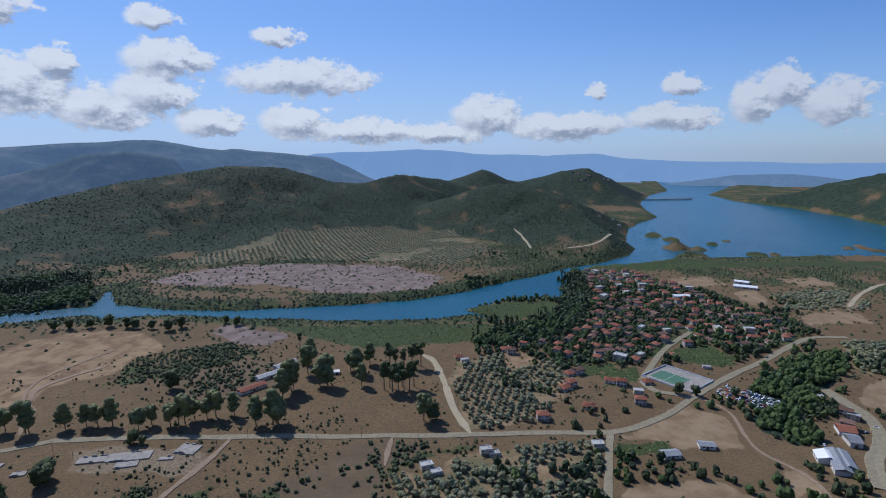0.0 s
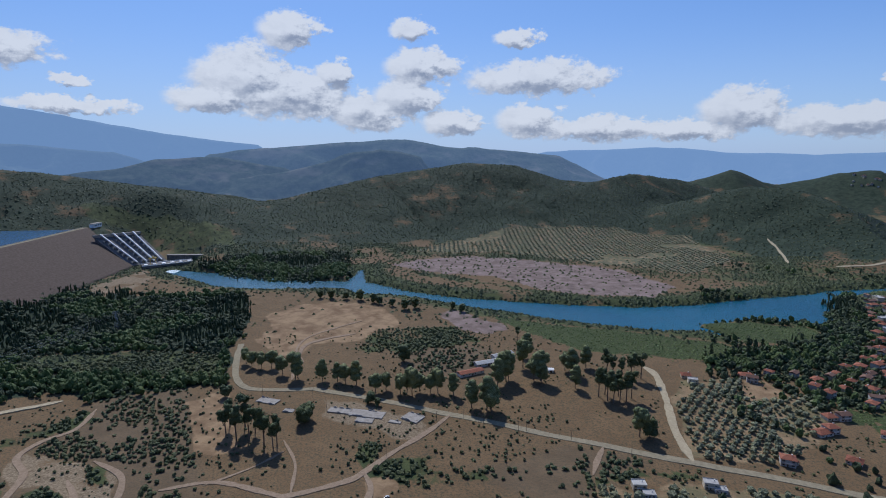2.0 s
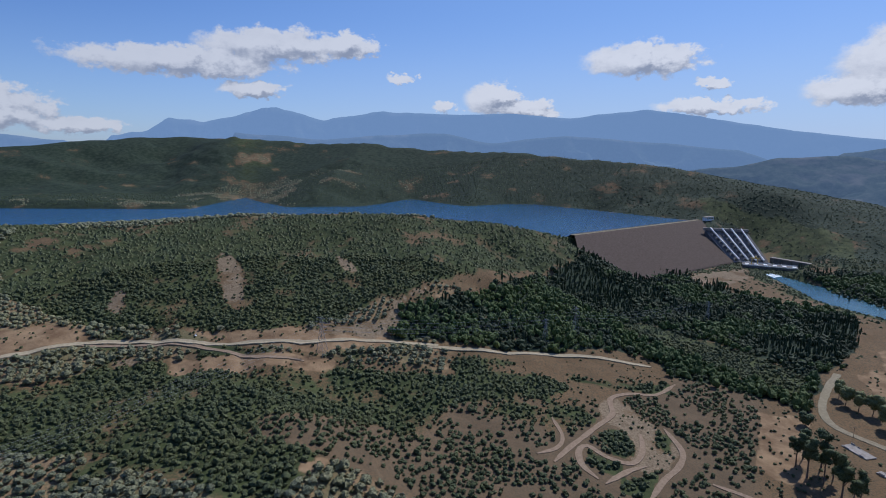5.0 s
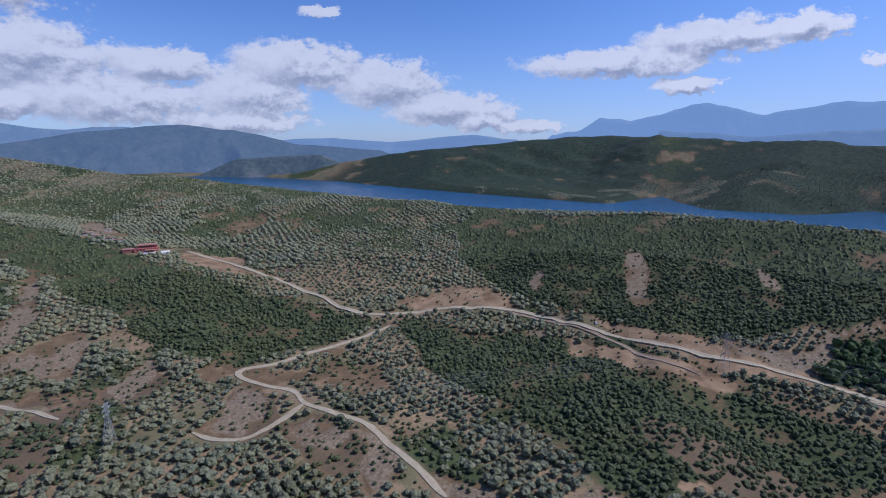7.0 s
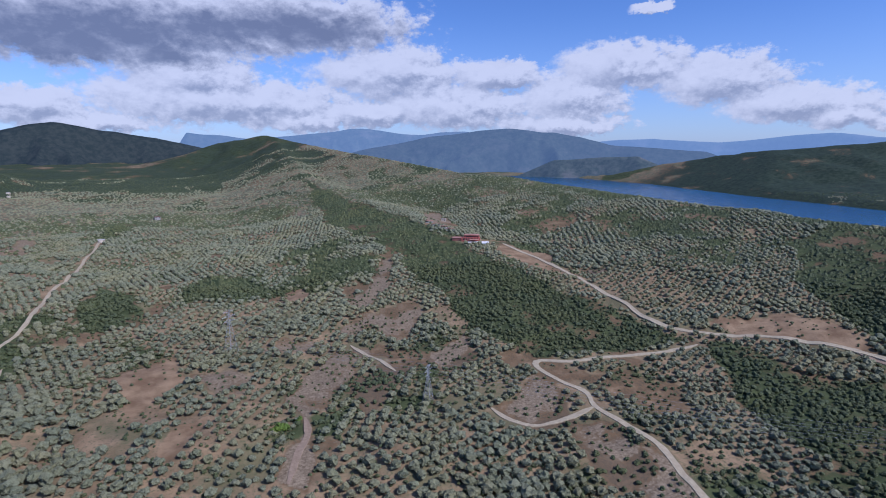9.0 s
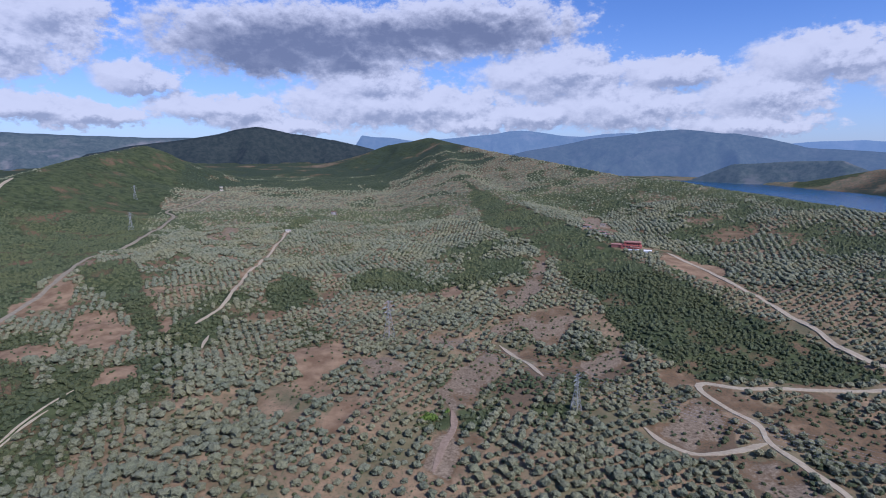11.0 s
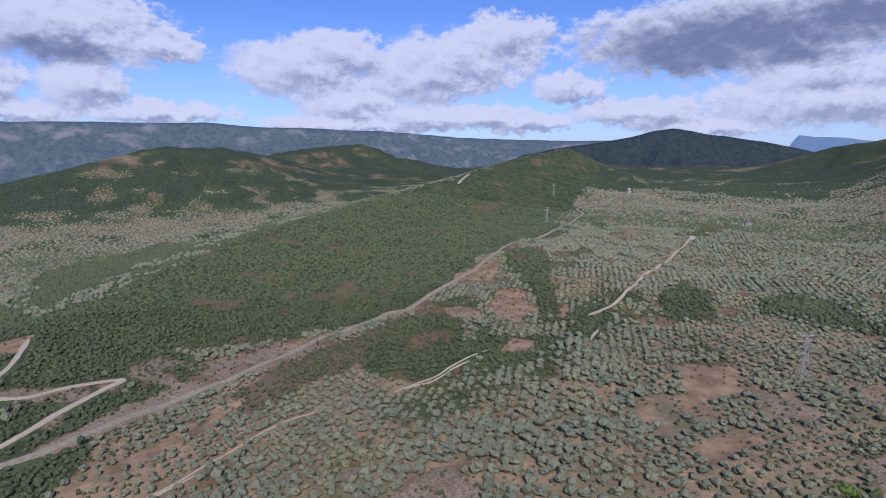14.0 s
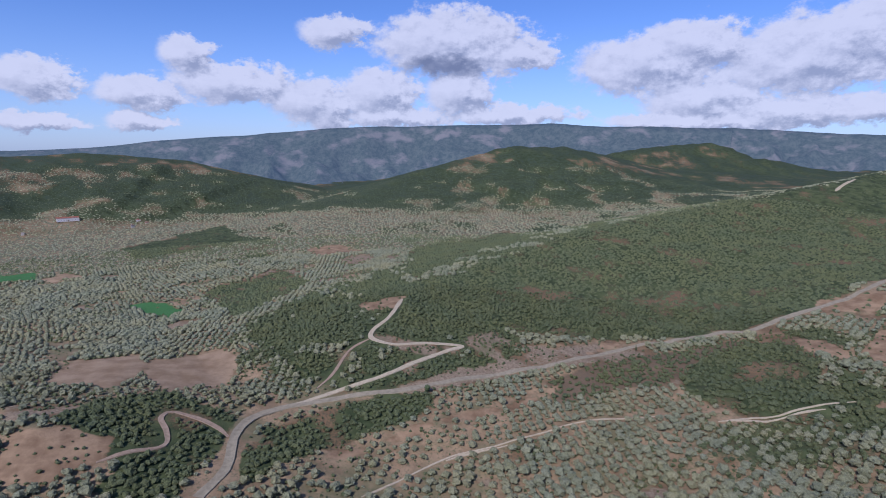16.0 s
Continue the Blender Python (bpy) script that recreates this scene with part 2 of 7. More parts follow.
def ground_material():
    m, t, b = material("open_land")
    p = where(t)
    fine, mid, big = noise_node(t, p, 0.55, 5, 0.65), noise_node(t, p, 0.06, 5, 0.6), noise_node(t, p, 0.009, 4, 0.55)

    def layer(name):
        a = t.nodes.new("ShaderNodeAttribute")
        a.attribute_name = name
        s = t.nodes.new("ShaderNodeSeparateColor")
        t.links.new(a.outputs["Color"], s.inputs[0])
        return s.outputs

    one, two, three, four = layer("cover_a"), layer("cover_b"), layer("cover_c"), layer("cover_d")
    soil = mix(t, mid.outputs["Fac"], (0.135, 0.083, 0.041), (0.242, 0.155, 0.080))
    soil = mix(t, ramp(t, fine.outputs["Fac"], 0.42, 0.7), soil, (0.085, 0.075, 0.045))
    bare = mix(t, ramp(t, mid.outputs["Fac"], 0.3, 0.7), (0.185, 0.115, 0.062), (0.345, 0.235, 0.132))
    gravel = mix(t, ramp(t, fine.outputs["Fac"], 0.3, 0.7), (0.140, 0.100, 0.060), (0.325, 0.250, 0.160))
    scrub = mix(t, ramp(t, mid.outputs["Fac"], 0.35, 0.65), (0.034, 0.048, 0.019), (0.082, 0.098, 0.038))
    scrub = mix(t, ramp(t, fine.outputs["Fac"], 0.56, 0.76), scrub, (0.12, 0.105, 0.06))
    grass = mix(t, mid.outputs["Fac"], (0.038, 0.058, 0.02), (0.085, 0.098, 0.038))
    grass = mix(t, ramp(t, fine.outputs["Fac"], 0.5, 0.7), grass, (0.03, 0.042, 0.015))
    straw = mix(t, ramp(t, mid.outputs["Fac"], 0.3, 0.7), (0.22, 0.145, 0.08), (0.33, 0.235, 0.14))
    wood = mix(t, ramp(t, mid.outputs["Fac"], 0.3, 0.7), (0.018, 0.033, 0.020), (0.045, 0.062, 0.038))
    olive = mix(t, ramp(t, mid.outputs["Fac"], 0.3, 0.7), (0.205, 0.138, 0.076), (0.345, 0.238, 0.134))
    olive = mix(t, ramp(t, fine.outputs["Fac"], 0.5, 0.68), olive, (0.125, 0.118, 0.062))
    weed = noise_node(t, p, 0.022, 5, 0.6)
    olive = mix(t, math_node(t, "MULTIPLY", ramp(t, weed.outputs["Fac"], 0.46, 0.62), 0.65), olive, (0.125, 0.130, 0.062))
    dots = t.nodes.new("ShaderNodeTexVoronoi")
    dots.inputs["Scale"].default_value = 0.11
    flat = vec_node(t, "MULTIPLY", p, (1, 1, 0)).outputs[0]
    t.links.new(flat, dots.inputs["Vector"])
    speck = math_node(t, "MULTIPLY", ramp(t, dots.outputs["Distance"], 0.72, 0.48), 0.8)
    grove = mix(t, speck, olive, mix(t, mid.outputs["Fac"], (0.072, 0.084, 0.046), (0.14, 0.148, 0.088)))
    pale = mix(t, ramp(t, mid.outputs["Fac"], 0.3, 0.7), (0.15, 0.11, 0.09), (0.28, 0.21, 0.185))
    crop = mix(t, mid.outputs["Fac"], (0.045, 0.13, 0.035), (0.06, 0.16, 0.05))
    col = mix(t, math_node(t, "MULTIPLY", four[1], 0.6), soil, mix(t, mid.outputs["Fac"], (0.085, 0.065, 0.04), (0.19, 0.14, 0.09)))
    for w, c in ((one[0], bare), (one[1], gravel), (two[2], olive), (three[0], grove), (one[2], scrub), (two[1], wood), (two[0], grass), (three[1], straw), (three[2], pale), (four[0], crop), (four[2], wood)):
        edge = math_node(t, "ADD", w, math_node(t, "MULTIPLY", math_node(t, "SUBTRACT", math_node(t, "ADD", math_node(t, "MULTIPLY", mid.outputs["Fac"], 0.6), math_node(t, "MULTIPLY", fine.outputs["Fac"], 0.4)), 0.5), 1.6))
        col = mix(t, ramp(t, edge, 0.32, 0.68), col, c)
    col = mix(t, math_node(t, "MULTIPLY", big.outputs["Fac"], 0.55), col, mix(t, 1.0, col, (0.62, 0.60, 0.58), "MULTIPLY"))
    t.links.new(col, b.inputs["Base Color"])
    b.inputs["Roughness"].default_value = 0.95
    b.inputs["Specular IOR Level"].default_value = 0.15
    lump = math_node(t, "ADD", math_node(t, "MULTIPLY", mid.outputs["Fac"], 3.0), fine.outputs["Fac"])
    relief(t, b, lump, 0.6, 0.6)
    return m


def water_material(name, deep, shallow):
    m, t, b = material(name)
    p = where(t)
    big = noise_node(t, p, 0.004, 4, 0.6)
    t.links.new(mix(t, ramp(t, big.outputs["Fac"], 0.3, 0.7), deep, shallow), b.inputs["Base Color"])
    b.inputs["Roughness"].default_value = 0.22
    b.inputs["IOR"].default_value = 1.33
    wave = noise_node(t, vec_node(t, "MULTIPLY", p, (1, 1.6, 1)).outputs[0], 0.35, 4, 0.6)
    relief(t, b, wave.outputs["Fac"], 0.6, 0.6)
    return m


def plain(name, low, high, scale=1.0, rough=0.8, bump=0.02, metal=0.0, random_tint=0.0):
    m, t, b = material(name)
    p = where(t)
    n, n2 = noise_node(t, p, scale, 5, 0.6), noise_node(t, p, scale * 7, 3, 0.6)
    f = math_node(t, "ADD", math_node(t, "MULTIPLY", n.outputs["Fac"], 0.7), math_node(t, "MULTIPLY", n2.outputs["Fac"], 0.3))
    col = mix(t, ramp(t, f, 0.3, 0.7), low, high)
    if random_tint:
        r = t.nodes.new("ShaderNodeObjectInfo").outputs["Random"]
        col = mix(t, math_node(t, "MULTIPLY", r, random_tint), col, mix(t, 1.0, col, (0.45, 0.42, 0.42), "MULTIPLY"))
    t.links.new(col, b.inputs["Base Color"])
    b.inputs["Roughness"].default_value, b.inputs["Metallic"].default_value = rough, metal
    b.inputs["Specular IOR Level"].default_value = 0.12 if rough > 0.8 else 0.5
    if bump:
        relief(t, b, n2.outputs["Fac"], bump, 0.6)
    return m


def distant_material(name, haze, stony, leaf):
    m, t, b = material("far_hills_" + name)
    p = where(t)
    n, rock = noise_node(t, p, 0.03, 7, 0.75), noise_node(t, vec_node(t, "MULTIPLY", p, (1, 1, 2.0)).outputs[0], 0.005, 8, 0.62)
    # air haze is painted in: haze dims the base colour, blue emission replaces it
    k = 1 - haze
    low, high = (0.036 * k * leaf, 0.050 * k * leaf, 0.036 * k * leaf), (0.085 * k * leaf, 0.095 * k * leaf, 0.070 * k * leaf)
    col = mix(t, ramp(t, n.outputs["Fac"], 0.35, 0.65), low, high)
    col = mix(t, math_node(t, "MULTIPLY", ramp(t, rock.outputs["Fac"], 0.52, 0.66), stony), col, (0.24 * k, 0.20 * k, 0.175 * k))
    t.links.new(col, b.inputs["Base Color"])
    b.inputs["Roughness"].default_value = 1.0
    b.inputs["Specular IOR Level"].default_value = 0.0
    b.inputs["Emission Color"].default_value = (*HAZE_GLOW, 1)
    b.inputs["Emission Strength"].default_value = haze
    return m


# blue that the far hills give off in place of real air haze
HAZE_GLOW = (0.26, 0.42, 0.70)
M_GROUND = ground_material()
M_RIVER = water_material("river_water", (0.008, 0.075, 0.12), (0.012, 0.10, 0.14))
M_LAKE = water_material("reservoir_water", (0.008, 0.055, 0.12), (0.012, 0.075, 0.14))
M_ASPHALT = plain("worn_asphalt", (0.205, 0.172, 0.112), (0.305, 0.258, 0.170), 0.3, 0.9, 0.01)
M_GRAVEL = plain("pale_gravel", (0.31, 0.25, 0.160), (0.44, 0.368, 0.245), 0.4, 0.95, 0.03)
M_DIRT = plain("dry_dirt", (0.22, 0.155, 0.10), (0.32, 0.235, 0.16), 0.4, 0.95, 0.03)


# ---------------------------------------------------------------- the lie of the land
EYE_Z = 240.0          # metres above the river


def hash01(ix, iy, seed):
    h = (ix.astype(np.int64) * 374761393 + iy.astype(np.int64) * 668265263 + seed * 982451653) & 0x7FFFFFFF
    h = ((h ^ (h >> 13)) * 1274126177) & 0x7FFFFFFF
    h = ((h ^ (h >> 15)) * 2246822519) & 0x7FFFFFFF
    return ((h ^ (h >> 16)) & 0xFFFFF) / float(0xFFFFF)


def vnoise(x, y, seed=0):
    """Smooth value noise, -1 to 1."""
    ix, iy = np.floor(x), np.floor(y)
    fx, fy = x - ix, y - iy
    fx, fy = fx * fx * (3 - 2 * fx), fy * fy * (3 - 2 * fy)
    a, b = hash01(ix, iy, seed), hash01(ix + 1, iy, seed)
    c, d = hash01(ix, iy + 1, seed), hash01(ix + 1, iy + 1, seed)
    return 2 * ((a * (1 - fx) + b * fx) * (1 - fy) + (c * (1 - fx) + d * fx) * fy) - 1


def fbm(x, y, size, octaves=4, seed=0):
    out, amp, tot = 0 * x, 1.0, 0.0
    for k in range(octaves):
        c, s = math.cos(k * 1.3), math.sin(k * 1.3)
        out = out + amp * vnoise((c * x - s * y) / size, (s * x + c * y) / size, seed + k)
        tot += amp
        amp *= 0.5
        size *= 0.5
    return out / tot * 1.6


def along(x, y, pts):
    """Distance to a polyline, and its height at the nearest place."""
    best, zed = np.full(np.shape(x), 1e9), np.zeros(np.shape(x))
    for (ax, ay, az), (bx, by, bz) in zip(pts[:-1], pts[1:]):
        dx, dy = bx - ax, by - ay
        u = np.clip(((x - ax) * dx + (y - ay) * dy) / (dx * dx + dy * dy), 0, 1)
        d = np.hypot(x - ax - u * dx, y - ay - u * dy)
        near = d < best
        best, zed = np.where(near, d, best), np.where(near, az + u * (bz - az), zed)
    return best, zed


def inside(x, y, poly):
    """Signed distance to a closed outline, positive inside."""
    odd, dist = np.zeros(np.shape(x), bool), np.full(np.shape(x), 1e9)
    for (ax, ay), (bx, by) in zip(poly, poly[1:] + poly[:1]):
        dx, dy = bx - ax, by - ay
        u = np.clip(((x - ax) * dx + (y - ay) * dy) / (dx * dx + dy * dy + 1e-9), 0, 1)
        dist = np.minimum(dist, np.hypot(x - ax - u * dx, y - ay - u * dy))
        if ay != by:
            odd ^= ((ay > y) != (by > y)) & (x < (bx - ax) * (y - ay) / (by - ay) + ax)
    return np.where(odd, dist, -dist)


def smooth(a, b, v):
    u = np.clip((v - a) / (b - a), 0, 1)
    return u * u * (3 - 2 * u)


RIDGES = []


def ridge(width, rough, pts):
    RIDGES.append((width, rough, pts))


ridge(620, 1, [(-1183, 1289, 73), (-1095, 1491, 114), (-980, 1686, 157), (-713, 1869, 201), (-556, 1921, 190), (-406, 2009, 136)])  # dark hill
ridge(380, 1, [(-445, 1537, 47), (-374, 1761, 99), (-275, 1981, 131), (-168, 2143, 158), (-1, 2300, 127)])  # spur beside it
ridge(380, 1, [(11, 2500, 107), (181, 2493, 167), (311, 2531, 110)])  # cone
ridge(330, 1, [(-125, 1896, 41), (20, 1850, 91), (167, 1812, 139), (295, 1725, 136), (380, 1575, 89), (422, 1439, 51)])  # scarred hill
ridge(420, 1, [(392, 2873, 85), (621, 2833, 145), (746, 2751, 163), (917, 2645, 121), (1002, 2561, 95)])  # promontory with a town
ridge(420, 1, [(1231, 2403, 52), (1284, 2261, 102), (1407, 2067, 143), (1482, 1824, 165)])  # peninsula
ridge(600, 1, [(1482, 1824, 165), (1701, 2097, 173)])  # peninsula end
ridge(720, 1, [(-2819, -679, 308), (-2687, -269, 281), (-2435, 267, 265), (-2297, 497, 248), (-1985, 825, 217), (-1696, 1060, 170), (-1450, 1148, 135)])  # ridge beyond the reservoir
ridge(190, 0.5, [(-1735, 230, 92), (-1818, 341, 112), (-1903, 426, 114)])  # island hill
ridge(300, 0.7, [(-1924, -319, 151), (-2094, -154, 176), (-2200, 2, 191)])  # headland
ridge(800, 1, [(-1948, -2148, 151), (-2394, -1969, 212), (-2754, -1423, 271), (-3001, -1112, 307), (-3064, -470, 286)])  # low hills beyond the water
ridge(520, 1, [(-277, -2786, 299), (-467, -2150, 254), (-536, -1771, 230), (-583, -1436, 196), (-636, -1225, 177), (-686, -1045, 161), (-748, -779, 145), (-765, -612, 139)])  # main ridge
ridge(430, 1, [(-771, -572, 139), (-798, -415, 135), (-838, -195, 141), (-840, 17, 134)])  # main ridge east
ridge(240, 1, [(-835, -95, 133), (-858, 63, 132), (-877, 203, 119), (-908, 311, 94), (-935, 381, 65)])  # main ridge nose
ridge(260, 1, [(-277, -2786, 299), (-243, -1581, 165), (-297, -1111, 131), (-321, -841, 120), (-355, -717, 105), (-320, -554, 86), (-274, -418, 66)])  # lodge spur
ridge(500, 1, [(238, -2690, 156), (-48, -2900, 270), (-277, -2786, 299)])  # second summit
WEST_CREST = [(570, -152, 60), (644, -219, 62), (739, -355, 69), (819, -608, 97), (869, -798, 110), (870, -1006, 136), (825, -1312, 178), (846, -1645, 218), (824, -2040, 255)]
ridge(330, 1, WEST_CREST)  # valley west ridge
ridge(700, 1, [(2505, -1650, 189), (2474, -2184, 261), (2399, -2548, 287)])  # shoulder of the range
ridge(950, 1, [(2379, 770, 214), (2440, 543, 228), (2442, 196, 200), (2297, -118, 121), (2127, -314, 52)])  # south hills
ridge(820, 1, [(2010, -401, 60), (2214, -787, 165), (2212, -1165, 261), (2169, -1434, 260), (2130, -1660, 216), (2039, -1919, 154)])  # middle hill
ridge(260, 1, [(627, 311, 45), (484, 191, 60), (380, 125, 69)])  # near south knoll
ridge(200, 0.8, [(-407, -103, 61), (-469, -28, 23), (-435, 65, 3)])  # near east knoll
ridge(200, 0.8, [(-1304, 875, 66), (-1230, 959, 50), (-1125, 992, 35)])  # dam abutment

ISLETS = [(604, 1540, 26), (627, 1468, 24), (587, 1336, 34), (628, 1311, 20), (578, 1224, 34), (705, 1392, 14), (762, 1436, 14), (809, 1473, 12), (734, 1242, 22), (778, 1248, 16), (1008, 1326, 14), (1060, 1358, 12), (1043, 1317, 16), (1126, 1465, 10), (703, 1410, 9), (1053, 1286, 16)]  # reed islets in the lake
DAM_CUT = [(-1083, 465), (-1250, 934), (-1016, 899), (-949, 814), (-921, 678), (-822, 462)]
LOWER_WATER = [(-969, 776), (-812, 798), (-741, 791), (-644, 810), (-565, 834), (-580, 880), (-600, 931), (-589, 934), (-524, 846), (-418, 815), (-332, 810), (-221, 828), (-60, 862), (27, 916), (122, 994), (216, 1073), (255, 1107), (343, 1164), (436, 1249), (480, 1339), (484, 1425), (582, 1693), (666, 1829), (790, 1987), (842, 2243), (921, 2544), (1164, 3047), (1387, 3351), (1773, 4536), (2013, 5021), (2660, 4965), (2237, 4089), (1489, 3030), (1425, 2641), (1491, 2310), (1478, 1964), (1433, 1734), (1389, 1295), (1132, 984), (956, 923), (1014, 1215), (851, 1219), (699, 1202), (528, 1192), (406, 1133), (317, 1117), (264, 1054), (233, 983), (203, 858), (164, 866), (107, 856), (40, 805), (83, 756), (38, 768), (-4, 752), (-69, 748), (-149, 743), (-232, 750), (-299, 756), (-382, 773), (-445, 766), (-487, 753), (-526, 775), (-611, 738), (-668, 710), (-749, 697), (-839, 723), (-945, 744)]
RESERVOIR = [(-2002, -2666), (-1991, -2068), (-1844, -1472), (-1737, -770), (-1717, -556), (-2117, -484), (-1938, -401), (-1734, -276), (-1720, -50), (-1805, 32), (-1978, 125), (-1798, 225), (-1700, 286), (-1756, 424), (-1727, 534), (-1510, 664), (-1306, 782), (-1275, 844), (-1082, 415), (-1081, 289), (-1079, 37), (-1043, -279), (-971, -516), (-929, -726), (-937, -971), (-946, -1351), (-953, -1871), (-991, -2725), (-1112, -4153)]
RESERVOIR_Z = 62.0


def carve(x, y, z):
    # the cut in which the dam stands, and the bank beside it
    sd = inside(x, y, DAM_CUT)
    z = np.where(sd > -260, np.minimum(z, 1.5 + 0.6 * np.maximum(0, -sd)), z)
    sd = inside(x, y, LOWER_WATER)
    for ix, iy, r in ISLETS:
        sd = np.minimum(sd, np.hypot(x - ix, (y - iy)) - r)
    sd = sd + 2.5 * fbm(x, y, 40, 3, 12)
    z = np.where(sd > 0, -np.minimum(4, 0.25 * sd), np.minimum(np.maximum(z, np.minimum(1.2, 0.06 - 0.12 * sd)), 1.5 - 0.6 * sd))
    sd = inside(x, y, RESERVOIR) + 3 * fbm(x, y, 70, 3, 14)
    up = RESERVOIR_Z + 0.5 - 0.7 * np.maximum(0, -sd - 12)
    bank = RESERVOIR_Z + 1 - np.where(x * x + y * y < 1.9e6, 0.55, 0.32) * sd
    z = np.where(sd > -900, np.minimum(z, bank), z)
    return np.where(sd > 0, np.minimum(z, RESERVOIR_Z - np.minimum(8, 0.3 * sd)), np.where(sd > -120, np.maximum(z, up), z))



LEVEL_AT = [-60, -45, 60, 82, 100, 130, 200, 222, 245, 285, 315, 330]
LEVEL = [6, 6, 7, 22, 48, 55, 62, 48, 26, 22, 6, 6]
RISE = [0, 0, 0, 0, 10, 20, 38, 20, 4, 0, 0, 0]


def land_form(x, y):
    """The shape of the ground."""
    x, y = np.asarray(x, float), np.asarray(y, float)
    az = (np.degrees(np.arctan2(-x, y)) + 60) % 360 - 60
    d = np.hypot(x, y)
    fade = smooth(60, 320, d)
    base = 30 + (np.interp(az, LEVEL_AT, LEVEL) - 30) * fade + np.interp(az, LEVEL_AT, RISE) * np.clip(d - 350, 0, 2600) / 1000
    low = smooth(128, 140, az) * smooth(180, 168, az) * smooth(2500, 3300, d)
    base = base + low * (64 - base)
    hill = (base - 6) / 60 * (1 - low)
    base = base + fade * (fbm(x, y, 260, 4, 3) * (1.2 + 5 * np.clip(hill, 0, 1)) + 0.6 * fbm(x, y, 45, 2, 8) + 5.5 * np.clip(hill, 0, 1) * (np.abs(fbm(x, y, 130, 3, 55)) + 0.75 * np.abs(fbm(x, y, 46, 3, 57)) * smooth(1500, 900, d)))
    acc = np.zeros(np.shape(x))
    for width, rough, pts in RIDGES:
        dist, crest = along(x, y, pts)
        near = dist < width
        if not near.any():
            continue
        s = np.clip(1 - dist / width, 0, 1)
        shape = 0.45 * s * s * (3 - 2 * s) + 0.55 * s ** 1.15
        gully = rough * (1 - s) * s * 4 * ((0.22 if width >= 700 else 0.10) * np.abs(fbm(x, y, width * 0.45, 4, 21)) + 0.03 * fbm(x, y, 60, 3, 5))
        h = np.maximum(crest - base, 0) * np.clip(shape - gully, 0, 1) * (1 + 0.02 * rough * fbm(x, y, 90, 3, 31))
        acc = acc + np.where(near, np.maximum(h, 0), 0) ** 9
    z = base + acc ** (1 / 9)
    z = carve(x, y, z)
    return z


# ---------------------------------------------------------------- land cover
PATCHES = []


def patch(kind, soft, outline):
    PATCHES.append((kind, soft, outline))


patch("heath", 12, [(-468, -161), (-466, 52), (-445, 160), (-473, 287), (-398, 326), (-253, 212), (-334, -122)])
patch("heath", 10, [(-533, 328), (-448, 372), (-301, 245), (-378, 223)])
patch("heath", 8, [(-358, 586), (-235, 585), (-170, 584), (-173, 509), (-252, 496)])
patch("heath", 8, [(-66, 402), (-12, 412), (-27, 356), (-57, 337), (-138, 337)])
patch("scrub", 3, [(-39, 359), (-11, 382), (34, 404), (7, 403), (-20, 394), (-40, 370)])
patch("scrub", 3, [(-443, 148), (-444, 179), (-404, 192), (-390, 137)])
patch("scrub", 3, [(-395, 177), (-397, 215), (-353, 195), (-357, 173)])
patch("scrub", 3, [(-306, 173), (-306, 217), (-267, 218), (-257, 200), (-287, 166)])
patch("scrub", 3, [(-197, 320), (-162, 351), (-169, 304), (-188, 292)])
patch("grass", 5, [(-246, 718), (-143, 711), (-66, 718), (-4, 725), (51, 711), (78, 714), (47, 659), (-3, 634), (-58, 630), (-129, 638), (-196, 680)])
patch("grass", 3, [(38, 801), (103, 827), (167, 835), (185, 793), (142, 747), (86, 737)])
patch("grass", 3, [(252, 1092), (443, 1201), (630, 1146), (953, 1140), (907, 1084), (593, 1076), (354, 1048), (269, 1022)])
patch("bare", 5, [(-533, 587), (-530, 641), (-487, 682), (-416, 682), (-365, 637), (-377, 585), (-435, 542), (-447, 512)])
patch("bare", 5, [(-478, 501), (-488, 608), (-483, 680), (-409, 687), (-341, 628), (-347, 580), (-397, 511), (-385, 456)])
patch("pale", 5, [(-541, 971), (-513, 1057), (-437, 1124), (-317, 1127), (-99, 1099), (6, 1007), (-24, 906), (-137, 880), (-215, 889), (-311, 953), (-458, 939)])
patch("pale", 5, [(-313, 692), (-284, 716), (-193, 669), (-219, 636), (-274, 650)])
patch("grove", 5, [(-580, 1123), (-543, 1235), (-421, 1405), (-172, 1573), (27, 1577), (120, 1312), (19, 1124), (-359, 1187)])
patch("olive", 5, [(10, 583), (77, 610), (138, 583), (113, 495), (78, 445), (22, 430), (8, 494)])
patch("olive", 5, [(-35, 356), (34, 404), (133, 412), (107, 325), (-36, 326)])
patch("olive", 5, [(551, 873), (686, 891), (644, 787), (520, 780)])
patch("olive", 5, [(496, 633), (581, 651), (491, 544), (450, 553)])
patch("straw", 3, [(144, 415), (226, 476), (253, 445), (244, 393), (207, 401), (147, 412)])
patch("straw", 3, [(115, 325), (134, 348), (190, 355), (230, 322)])
patch("straw", 3, [(252, 367), (269, 370), (261, 341), (238, 335)])
patch("grass", 3, [(143, 406), (180, 411), (180, 394), (135, 382)])
patch("straw", 3, [(337, 965), (497, 997), (506, 931), (357, 908)])
patch("straw", 3, [(481, 875), (530, 903), (514, 824), (479, 812)])
patch("straw", 3, [(612, 975), (692, 984), (704, 928), (629, 921)])
patch("grass", 3, [(268, 617), (322, 631), (341, 589), (309, 565), (267, 583)])
patch("grass", 3, [(151, 583), (201, 600), (188, 558), (147, 543)])
patch("grass", 3, [(167, 548), (210, 566), (205, 535), (169, 515)])
